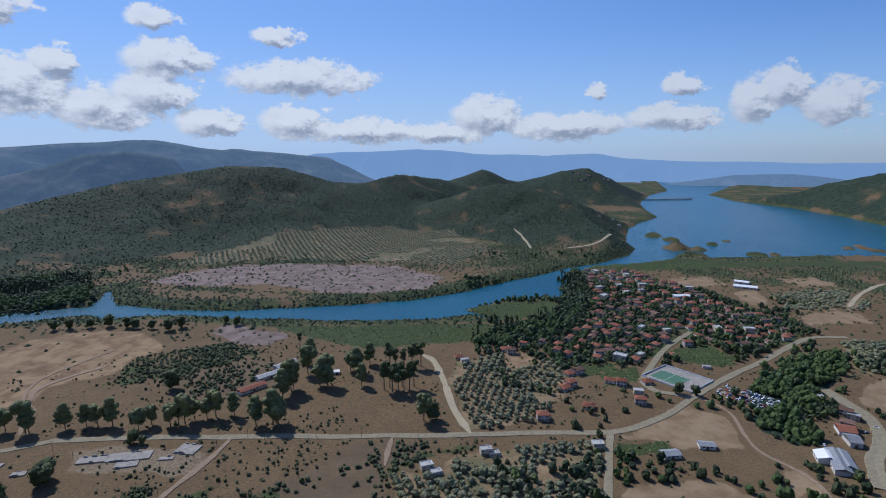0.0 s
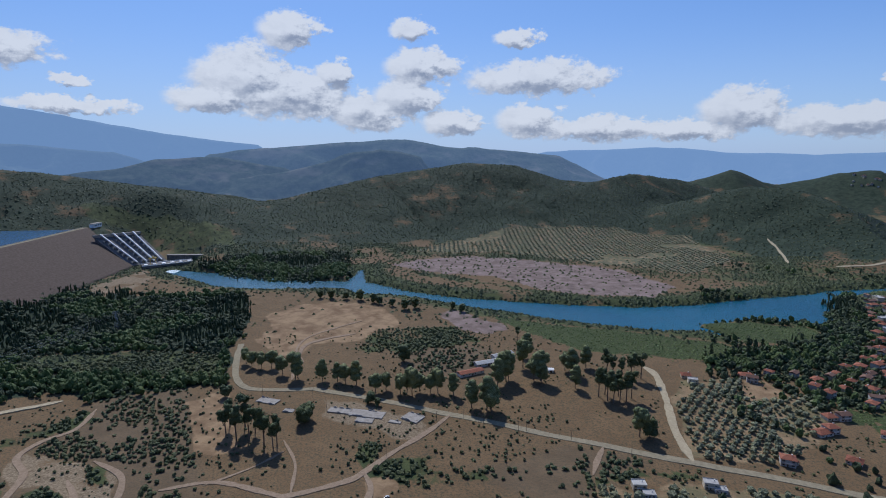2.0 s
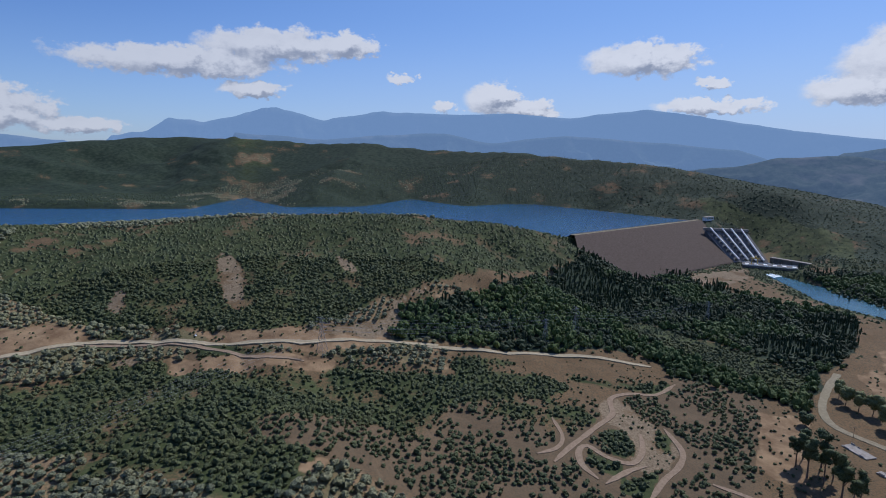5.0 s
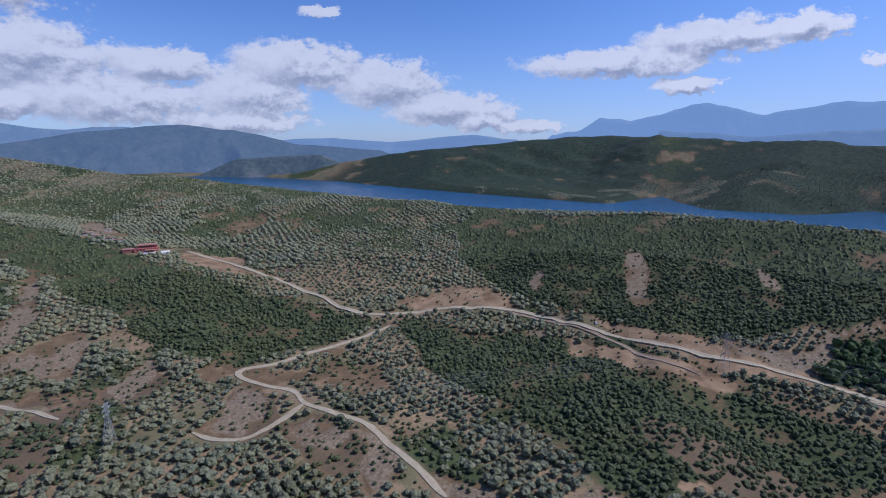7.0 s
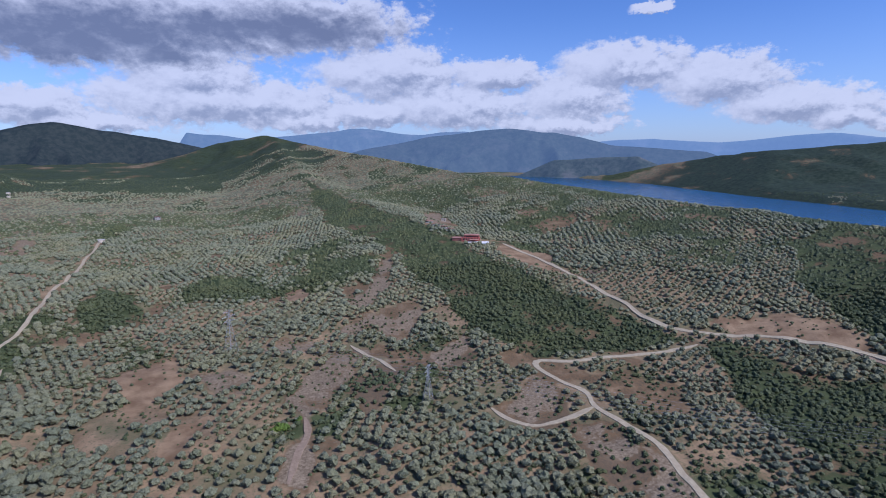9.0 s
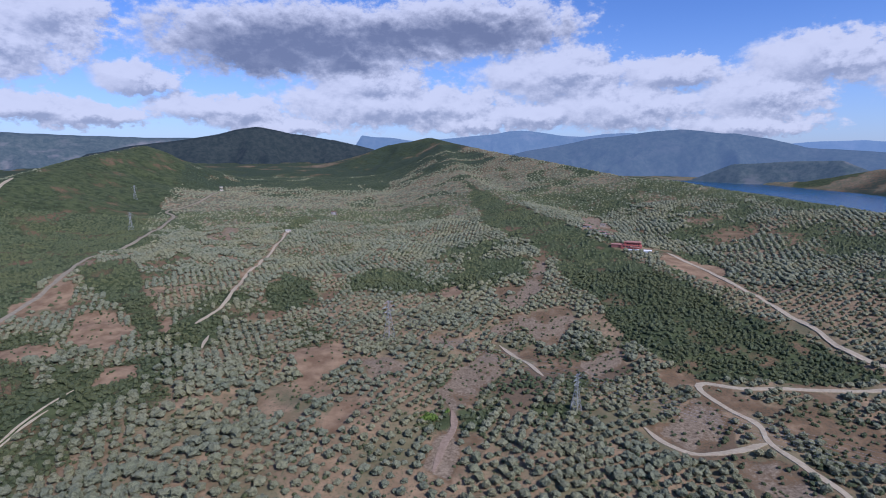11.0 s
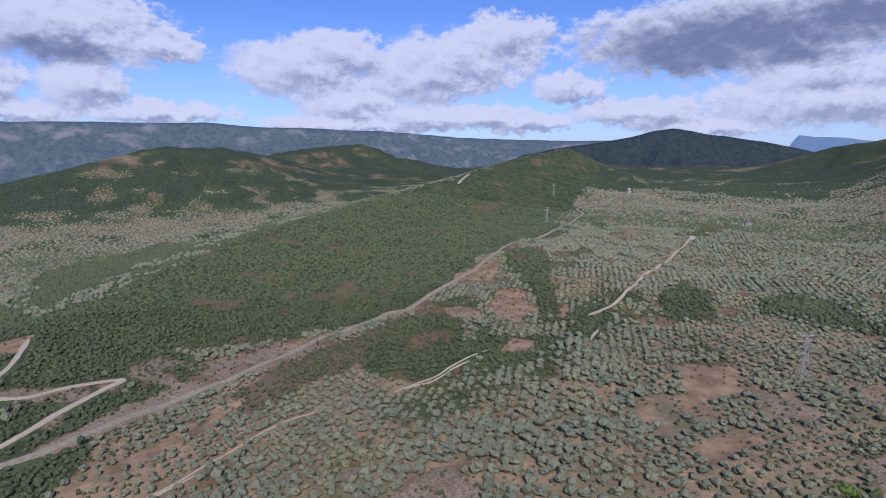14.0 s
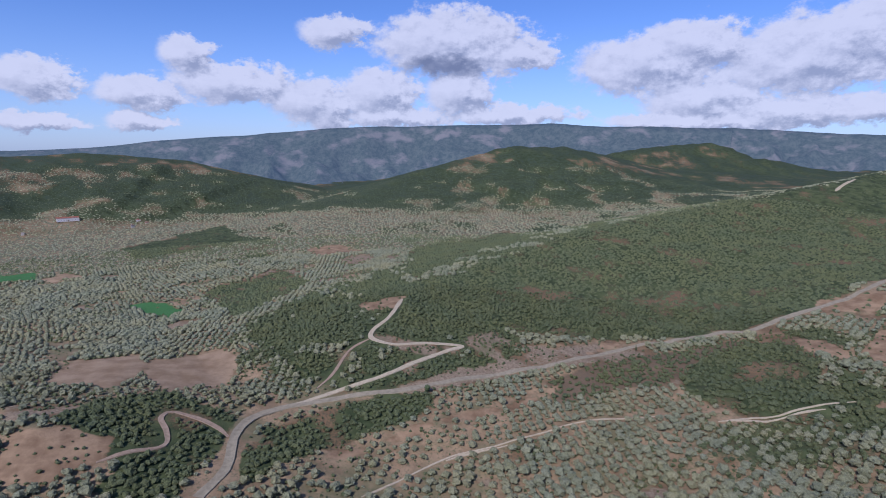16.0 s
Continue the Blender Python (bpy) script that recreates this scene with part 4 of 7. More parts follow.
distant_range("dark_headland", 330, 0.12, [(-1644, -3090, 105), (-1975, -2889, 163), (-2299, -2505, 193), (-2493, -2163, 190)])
# the cloud shadow on this one is put into its colour: leaf 0.45
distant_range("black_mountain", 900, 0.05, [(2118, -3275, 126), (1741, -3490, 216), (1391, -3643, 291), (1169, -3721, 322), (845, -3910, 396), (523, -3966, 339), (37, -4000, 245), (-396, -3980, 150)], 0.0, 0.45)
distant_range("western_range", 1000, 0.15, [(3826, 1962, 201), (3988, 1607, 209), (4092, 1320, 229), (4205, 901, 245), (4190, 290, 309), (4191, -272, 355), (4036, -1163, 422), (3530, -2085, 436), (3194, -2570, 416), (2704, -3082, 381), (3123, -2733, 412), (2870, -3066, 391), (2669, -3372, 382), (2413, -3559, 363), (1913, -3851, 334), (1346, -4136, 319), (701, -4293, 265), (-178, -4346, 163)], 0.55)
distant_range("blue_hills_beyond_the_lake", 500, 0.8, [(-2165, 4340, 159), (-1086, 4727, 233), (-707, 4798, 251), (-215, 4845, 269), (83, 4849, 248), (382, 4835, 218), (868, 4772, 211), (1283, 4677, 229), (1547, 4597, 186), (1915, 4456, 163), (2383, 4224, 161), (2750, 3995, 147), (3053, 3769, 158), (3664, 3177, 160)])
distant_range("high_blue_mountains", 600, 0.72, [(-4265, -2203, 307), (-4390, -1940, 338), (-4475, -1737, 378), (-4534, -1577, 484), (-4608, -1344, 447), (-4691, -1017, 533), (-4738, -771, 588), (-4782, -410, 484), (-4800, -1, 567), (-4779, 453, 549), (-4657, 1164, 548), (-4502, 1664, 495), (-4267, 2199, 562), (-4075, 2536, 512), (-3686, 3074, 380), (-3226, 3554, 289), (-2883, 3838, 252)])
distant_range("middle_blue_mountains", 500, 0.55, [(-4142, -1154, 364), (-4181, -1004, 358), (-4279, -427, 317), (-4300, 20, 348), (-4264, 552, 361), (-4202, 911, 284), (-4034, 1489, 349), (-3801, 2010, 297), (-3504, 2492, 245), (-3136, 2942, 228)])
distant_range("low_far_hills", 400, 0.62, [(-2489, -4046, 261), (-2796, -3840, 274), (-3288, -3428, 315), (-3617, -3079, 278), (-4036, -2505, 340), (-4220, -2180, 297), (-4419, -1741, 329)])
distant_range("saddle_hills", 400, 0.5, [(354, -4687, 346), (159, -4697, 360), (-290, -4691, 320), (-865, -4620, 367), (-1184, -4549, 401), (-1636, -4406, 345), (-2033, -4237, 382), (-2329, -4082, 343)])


# ---------------------------------------------------------------- roads and tracks
ROAD_LINES = []


def smooth_line(pts, step):
    """A rounded line through the points, evenly spaced."""
    p = np.array(pts, float)
    p = np.vstack([2 * p[0] - p[1], p, 2 * p[-1] - p[-2]])
    out = []
    for a, b, c, d in zip(p[:-3], p[1:-2], p[2:-1], p[3:]):
        n = max(2, int(np.hypot(*(c - b)) / step))
        for u in np.linspace(0, 1, n, endpoint=False):
            out.append(0.5 * ((2 * b) + (c - a) * u + (2 * a - 5 * b + 4 * c - d) * u * u + (3 * b - a - 3 * c + d) * u ** 3))
    out.append(p[-2])
    return np.array(out)


def road(name, width, mat, pts):
    line = smooth_line(pts, 3.5)
    ROAD_LINES.append((width, line))
    t = np.gradient(line, axis=0)
    t /= np.linalg.norm(t, axis=1)[:, None] + 1e-9
    side = np.stack([t[:, 1], -t[:, 0]], 1)
    s = np.arange(len(line))
    rough = 1.0 if mat is M_ASPHALT else 2.0
    wob = 1 + rough * (0.12 * vnoise(s * 0.21, s * 0 + width, 5) + 0.09 * vnoise(s * 0.7, s * 0 + width, 6))
    if mat is not M_ASPHALT:
        wob = wob * np.clip(0.35 + np.minimum(s, len(line) - 1 - s) / 5, 0, 1)
    rows = []
    for k, drop in ((-0.54, 0.7), (-0.5, 0), (0, -0.05), (0.5, 0), (0.54, 0.7)):
        q = line + side * (k * width * wob)[:, None]
        z = np.maximum(land(q[:, 0], q[:, 1]), np.maximum(land(line[:, 0], line[:, 1]), 0.2)) + 0.4 - drop
        rows.append(np.column_stack([q, z]))
    v = np.stack(rows, 1)
    n, m = len(line), 5
    i, j = np.meshgrid(np.arange(n - 1), np.arange(m - 1), indexing="ij")
    f = np.stack([i * m + j, i * m + j + 1, (i + 1) * m + j + 1, (i + 1) * m + j], -1).reshape(-1, 4)
    me = mesh_from(name, v.reshape(-1, 3), f, False)
    me.materials.append(mat)
    kind = {"worn_asphalt": "worn grey asphalt road", "pale_gravel": "pale gravel country road", "dry_dirt": "dusty brown dirt track"}[mat.name]
    return tagged(new(name, me), kind + " across the dry land", "road", kind="structure")


road("main_road", 7.5, M_ASPHALT, [(-323.8, 411.9), (-275.5, 414.4), (-228.7, 415.6), (-173.1, 416.6), (-120.9, 417.8), (-71.5, 418.1), (-25, 418.9), (22.5, 421), (61, 422.8), (100.9, 424.1), (139.2, 425.1), (168.9, 434.4), (201.9, 455.3), (239.6, 487.8), (272.7, 516.3), (312, 546.9), (361, 579.2), (425.1, 629.9), (472.1, 658.6), (514.5, 657.5)])
road("dam_road", 7, M_ASPHALT, [(-323.1, 411.5), (-351.5, 396.3), (-382.9, 386.6), (-412, 400.5), (-448, 437.2), (-485.5, 483.9)])
road("valley_road", 5.8, M_GRAVEL, [(-521.7, 293), (-530.5, 198.6), (-523.4, 116.4), (-516.4, 50.1), (-521.7, 59.2), (-515.9, -4.4), (-490.2, -89), (-490.7, -160.4), (-499.5, -229.4), (-488.2, -270.2), (-453.3, -319.3), (-411.7, -354.8), (-395.1, -395.4), (-397.9, -450.3), (-398.8, -508.9), (-402.6, -556.1), (-403.1, -626.4), (-392.2, -699.5)])
road("lower_track", 4.2, M_DIRT, [(-490.1, -264.4), (-492.9, -220), (-484, -157.9), (-461.4, -100.7), (-464, -65.3)])
road("hairpin_track", 4.4, M_GRAVEL, [(-389.3, -335.7), (-350.8, -337.4), (-302.3, -345), (-263.6, -349.1), (-240.3, -361), (-231, -351.4), (-233.3, -323.8), (-241, -301.5), (-233.9, -281.1), (-237.8, -251.6), (-239.8, -227.7), (-232.5, -202.1), (-225.8, -174.9), (-218.9, -150.2)])
road("fork_track", 3.8, M_GRAVEL, [(-233.9, -281.1), (-212.6, -279), (-186.7, -279.6), (-174.2, -290.7), (-167.9, -311.4)])
road("grove_track", 3.6, M_GRAVEL, [(-104.7, -465.5), (-115.3, -427.5), (-123.5, -390.2)])
road("valley_track", 3.6, M_GRAVEL, [(185.1, -533.4), (172.5, -600.2), (177.1, -702), (171.8, -787.1), (181.1, -1040.4)])
road("hill_road", 6.2, M_ASPHALT, [(305.2, 30), (333.2, 15.6), (370.6, 10.6), (394.6, 0.8), (407.9, -15.8), (414, -37.6), (413.1, -78), (406.7, -124.3), (412, -194.4), (408, -280.2), (410.3, -381.8), (398.5, -474.6), (391.2, -495.9), (397.5, -574.8), (401, -678), (418.2, -792.1), (409.6, -941.5), (442.7, -1199.8), (498.4, -1321.9), (464.9, -1421.8), (482.1, -1759.2)])
road("loop_track", 4.6, M_GRAVEL, [(416.3, -35.6), (425.3, -71), (433.5, -112), (449.8, -148.6), (463.2, -181.9), (469, -201), (482.3, -171.3), (486.8, -137.7), (506.6, -120), (526.7, -124.9), (556.7, -151.4), (611.7, -182.2)])
road("south_path", 3.4, M_DIRT, [(341.8, 85.5), (350.4, 69.4), (358.1, 52), (375.7, 52.1), (394.2, 57.3), (403.1, 49.4), (383.1, 23.1), (370.2, 14.1)])
road("lower_grove_track", 1.8, M_GRAVEL, [(315.5, -123.9), (316, -146.7), (312, -169.3)])
road("stream_track", 1.8, M_GRAVEL, [(263.2, -320.8), (252.7, -338.3), (240.7, -364.6), (233.6, -378.1)])
road("short_track", 2.6, M_GRAVEL, [(160.3, -472.8), (162.4, -486.3), (164.4, -507.4)])
road("bush_track", 4.5, M_DIRT, [(-25.9, -280.3), (-36.2, -308.7), (-44.2, -327.3), (-45.3, -345.6)])
road("saddle_road", 7, M_GRAVEL, [(789.9, -1210.1), (804.4, -1253.2), (824.9, -1327.3)])
road("river_lane", 7, M_GRAVEL, [(22.5, 422.7), (14.9, 447.9), (7.8, 476.2), (0.4, 529.1), (-10.8, 582.9), (-25.9, 604.7)])
road("village_road", 7, M_ASPHALT, [(205.2, 528.1), (227.1, 562.8), (257.7, 608.4), (290.5, 646.4), (325.4, 681.6)])
road("court_lane", 8, M_ASPHALT, [(205.2, 528.1), (210.8, 504.8), (226.9, 496.3), (240.7, 489)])
road("south_lane", 6, M_ASPHALT, [(141, 423.1), (131.1, 393.9), (121.6, 363.7), (112.6, 335.5)])
road("east_road", 11, M_ASPHALT, [(379.7, 505.1), (379.9, 474.8), (378.5, 448.9), (368.3, 422.8), (352, 400.1), (330.6, 380), (316.2, 359.7), (303.1, 336.2)])
road("pasture_track", 4, M_DIRT, [(-42.7, 418), (-44.5, 393.7), (-44.6, 372.9)])
road("shore_road", 7, M_GRAVEL, [(286, 1247.7), (357.2, 1267.1), (431.6, 1356.7)])
road("hill_track", 5, M_GRAVEL, [(197.3, 1483.8), (208.9, 1400.8), (211.3, 1276.4)])
road("far_village_road", 7, M_GRAVEL, [(615, 791.6), (686.9, 863.7), (750.2, 913.4), (787.6, 936.6)])
road("field_edge_path", 3, M_DIRT, [(246.3, 490.5), (261, 460.7), (252.9, 419.7), (250.6, 393.5), (261.4, 371.7), (266.4, 354), (263.2, 331.4)])
road("earthwork_track", 5, M_DIRT, [(-356.3, 420.1), (-387.9, 470.7), (-406.7, 508), (-395.2, 541.2), (-374.5, 571.1)])
road("quarry_track", 4.5, M_DIRT, [(-348, 126), (-372, 150), (-398, 179), (-420, 203), (-450, 215), (-461, 239), (-460, 266), (-480, 297)])
road("quarry_loop", 4.5, M_DIRT, [(-389, 214), (-363, 202), (-348, 186), (-356, 169), (-370, 160), (-362, 150), (-344, 146), (-329, 152)])
road("quarry_spur", 4.5, M_DIRT, [(-397, 239), (-363, 235), (-343, 221), (-328, 201), (-309, 181)])
road("quarry_path", 4, M_DIRT, [(-324, 155), (-339, 180), (-345, 197)])
road("scrub_path", 3.5, M_DIRT, [(-358, 116), (-367, 135), (-385, 145), (-414, 146)])
road("ruin_track", 5, M_DIRT, [(-176, 416), (-182, 381), (-193, 342), (-200, 309), (-206, 294), (-233, 264), (-245, 261), (-289, 256), (-320, 233)])
road("pasture_path", 2.5, M_DIRT, [(-233, 267), (-254, 298), (-285, 322)])
road("fence_path", 2.2, M_DIRT, [(-295, 249), (-280, 280), (-273, 309)])
road("pit_track", 5, M_DIRT, [(-200, 309), (-185, 294), (-179, 273)])
road("earthwork_path", 3, M_DIRT, [(-375, 464), (-406, 490), (-422, 531), (-413, 577), (-396, 619)])
road("grove_path", 1.4, M_GRAVEL, [(297, -61), (315, -112), (318, -142), (315, -172), (315, -200), (311, -241), (288, -289)])
road("terrace_path", 1.7, M_GRAVEL, [(265, -314), (256, -341), (240, -376), (231, -406)])
road("slope_path", 3, M_DIRT, [(508, -117), (493, -94), (455, -72), (434, -54)])


# ---------------------------------------------------------------- plants that nobody could count
CLEAR_SPAN, CLEAR_CELL = 2000.0, 2.0
CLEAR = np.zeros((int(2 * CLEAR_SPAN / CLEAR_CELL),) * 2, bool)


def keep_clear(x, y, r):
    n = int(math.ceil(r / CLEAR_CELL))
    i, j = int((x + CLEAR_SPAN) / CLEAR_CELL), int((y + CLEAR_SPAN) / CLEAR_CELL)
    CLEAR[max(0, i - n):i + n + 1, max(0, j - n):j + n + 1] = True


def is_clear(x, y):
    i = np.clip(((x + CLEAR_SPAN) / CLEAR_CELL).astype(int), 0, len(CLEAR) - 1)
    j = np.clip(((y + CLEAR_SPAN) / CLEAR_CELL).astype(int), 0, len(CLEAR) - 1)
    return ~CLEAR[i, j]


for w, line in ROAD_LINES:
    for (x, y) in smooth_line(line[::2] if len(line) > 4 else line, 2.0):
        keep_clear(x, y, w / 2 + 1.0)


def ball(level, seed, stretch=(1, 1, 1), lumps=0.25, whole=False):
    """A lumpy foliage form with its foot at z = 0 and half width 1."""
    bm = bmesh.new()
    bmesh.ops.create_icosphere(bm, subdivisions=level, radius=1.0)
    rng = random.Random(seed)
    off = Vector((rng.random() * 9, rng.random() * 9, rng.random() * 9))
    for v in bm.verts:
        k = 1 + lumps * 1.6 * noise.noise(v.co * 1.5 + off) + lumps * (rng.random() - 0.5)
        v.co = Vector((v.co.x * k * stretch[0], v.co.y * k * stretch[1], v.co.z * k * stretch[2]))
    low = min(v.co.z for v in bm.verts)
    verts = np.array([(v.co.x, v.co.y, v.co.z - low * 0.86) for v in bm.verts])
    faces = np.array([[v.index for v in f.verts] for f in bm.faces])
    bm.free()
    return verts, faces if whole else faces[verts[faces][:, :, 2].mean(1) > 0.16 * verts[:, 2].max()]


def merged(*forms):
    vs, fs, k = [], [], 0
    for (v, f), off, s in forms:
        vs.append(v * np.array(s) + np.array(off))
        fs.append(f + k)
        k += len(v)
    return np.concatenate(vs), np.concatenate(fs)


def sprayed(form, count, seed, spray):
    """The form with small leaf sprays standing out round it."""
    v, f = form
    rng = np.random.RandomState(seed)
    mid = v.mean(0)
    vs, fs, n = [v], [f], len(v)
    for k in rng.randint(0, len(f), count):
        p = v[f[k]].mean(0)
        q = (p - mid) / (np.linalg.norm(p - mid) + 1e-6)
        c = mid + (p - mid) * rng.uniform(0.95, 1.22)
        a, b = np.cross(q, rng.normal(size=3)), rng.normal(size=3)
        a, b = a / np.linalg.norm(a) * spray, b / np.linalg.norm(b) * spray * rng.uniform(0.7, 1.3)
        vs.append(np.array([c - a, c + a, c + b + q * spray * 0.5]))
        fs.append(np.array([[n, n + 1, n + 2]]))
        n += 3
    return np.concatenate(vs), np.concatenate(fs)


def octa(seed):
    rng = np.random.RandomState(seed)
    v = np.array([(1, 0, .6), (0, 1, .6), (-1, 0, .6), (0, -1, .6), (0, 0, 1.25), (0, 0, -0.1)], float)
    v[:4, :2] *= rng.uniform(0.75, 1.2, (4, 1))
    v[4, :2] += rng.uniform(-0.3, 0.3, 2)
    v[:4, 2] = rng.uniform(-0.05, 0.35, 4)
    v[:4, :2] *= 1.1
    f = np.array([(0, 1, 4), (1, 2, 4), (2, 3, 4), (3, 0, 4)])
    return v[:5], f


def sow(name, forms, x, y, size, tall, mat, label, category, seed, sink=0.15):
    """Many plants as one object."""
    rng = np.random.RandomState(seed)
    z = land(x, y)
    turn, pick = rng.uniform(0, 2 * math.pi, len(x)), rng.randint(0, len(forms), len(x))
    vs, fs, base = [], [], 0
    for k, (v, f) in enumerate(forms):
        at = np.nonzero(pick == k)[0]
        if not len(at):
            continue
        c, s = np.cos(turn[at])[:, None], np.sin(turn[at])[:, None]
        sx, sz = size[at][:, None], (size[at] * tall[at])[:, None]
        px = (c * v[None, :, 0] - s * v[None, :, 1]) * sx + x[at][:, None]
        py = (s * v[None, :, 0] + c * v[None, :, 1]) * sx + y[at][:, None]
        pz = v[None, :, 2] * sz + z[at][:, None] - sink * size[at][:, None]
        vs.append(np.stack([px, py, pz], -1).reshape(-1, 3))
        fs.append((f[None] + (np.arange(len(at)) * len(v))[:, None, None]).reshape(-1, 3) + base)
        base += len(at) * len(v)
    me = mesh_from(name, np.concatenate(vs), np.concatenate(fs), False)
    me.materials.append(mat)
    return tagged(new(name, me), label, category, kind="stuff")


def spread(step, angle, jitter, near, far, az0, az1, seed):
    """A jittered grid of places between two distances and two azimuths."""
    n = int(far / step) + 2
    i, j = np.meshgrid(np.arange(-n, n + 1), np.arange(-n, n + 1))
    rng = np.random.RandomState(seed)
    u = i.ravel() * step + rng.uniform(-jitter, jitter, i.size) * step
    v = j.ravel() * step + rng.uniform(-jitter, jitter, i.size) * step
    c, s = math.cos(angle), math.sin(angle)
    x, y = c * u - s * v, s * u + c * v
    d, az = np.hypot(x, y), (np.degrees(np.arctan2(-x, y)) + 60) % 360 - 60
    ok = (d > near) & (d < far) & (az > az0) & (az < az1)
    return x[ok], y[ok]


def foliage(name, dark, light, hue=0.5, leaf=2.2):
    m, t, b = material(name)
    p = where(t)
    isl = t.nodes.new("ShaderNodeNewGeometry").outputs["Random Per Island"]
    n, big = noise_node(t, p, leaf, 4, 0.7), noise_node(t, p, 0.02, 3, 0.5)
    col = mix(t, ramp(t, n.outputs["Fac"], 0.35, 0.68), dark, light)
    col = mix(t, math_node(t, "MULTIPLY", isl, hue), col, mix(t, 1.0, col, (0.60, 0.68, 0.62), "MULTIPLY"))
    col = mix(t, ramp(t, big.outputs["Fac"], 0.35, 0.7), col, mix(t, 1.0, col, (1.18, 1.08, 0.95), "MULTIPLY"))
    t.links.new(col, b.inputs["Base Color"])
    b.inputs["Roughness"].default_value = 0.75
    b.inputs["Specular IOR Level"].default_value = 0.25
    relief(t, b, n.outputs["Fac"], 0.9, 1.0)
    return m


M_OLIVE = foliage("olive_leaves", (0.142, 0.146, 0.084), (0.315, 0.318, 0.192))
M_SHRUB = foliage("maquis_leaves", (0.052, 0.066, 0.028), (0.150, 0.168, 0.074))
M_WOODS = foliage("woodland_leaves", (0.032, 0.049, 0.025), (0.092, 0.116, 0.052), 0.95)
M_MAQUIS = foliage("hill_maquis_leaves", (0.038, 0.054, 0.027), (0.108, 0.125, 0.058))
M_POPLAR = foliage("bright_leaves", (0.050, 0.082, 0.023), (0.135, 0.182, 0.058))
M_REED = foliage("reeds", (0.058, 0.088, 0.024), (0.105, 0.140, 0.044), 0.4, 1.0)

OLIVES = [sprayed(merged((ball(2, k, (1, 1, 0.85), 0.42), (0, 0, 0.25), (1, 1, 1))), 38, 400 + k, 0.24) for k in range(8)]


def ico(seed, stretch, lumps):
    phi = (1 + 5 ** 0.5) / 2
    v = np.array([(-1, phi, 0), (1, phi, 0), (-1, -phi, 0), (1, -phi, 0), (0, -1, phi), (0, 1, phi), (0, -1, -phi), (0, 1, -phi), (phi, 0, -1), (phi, 0, 1), (-phi, 0, -1), (-phi, 0, 1)], float) / 1.9
    f = np.array([(0, 11, 5), (0, 5, 1), (0, 1, 7), (0, 7, 10), (0, 10, 11), (1, 5, 9), (5, 11, 4), (11, 10, 2), (10, 7, 6), (7, 1, 8), (3, 9, 4), (3, 4, 2), (3, 2, 6), (3, 6, 8), (3, 8, 9), (4, 9, 5), (2, 4, 11), (6, 2, 10), (8, 6, 7), (9, 8, 1)])
    rng = np.random.RandomState(seed)
    v = v * rng.uniform(1 - lumps, 1 + lumps, (12, 1)) * np.array(stretch)
    v[:, 2] -= v[:, 2].min() * 0.85
    return v, f[v[f][:, :, 2].mean(1) > 0.22 * v[:, 2].max()]


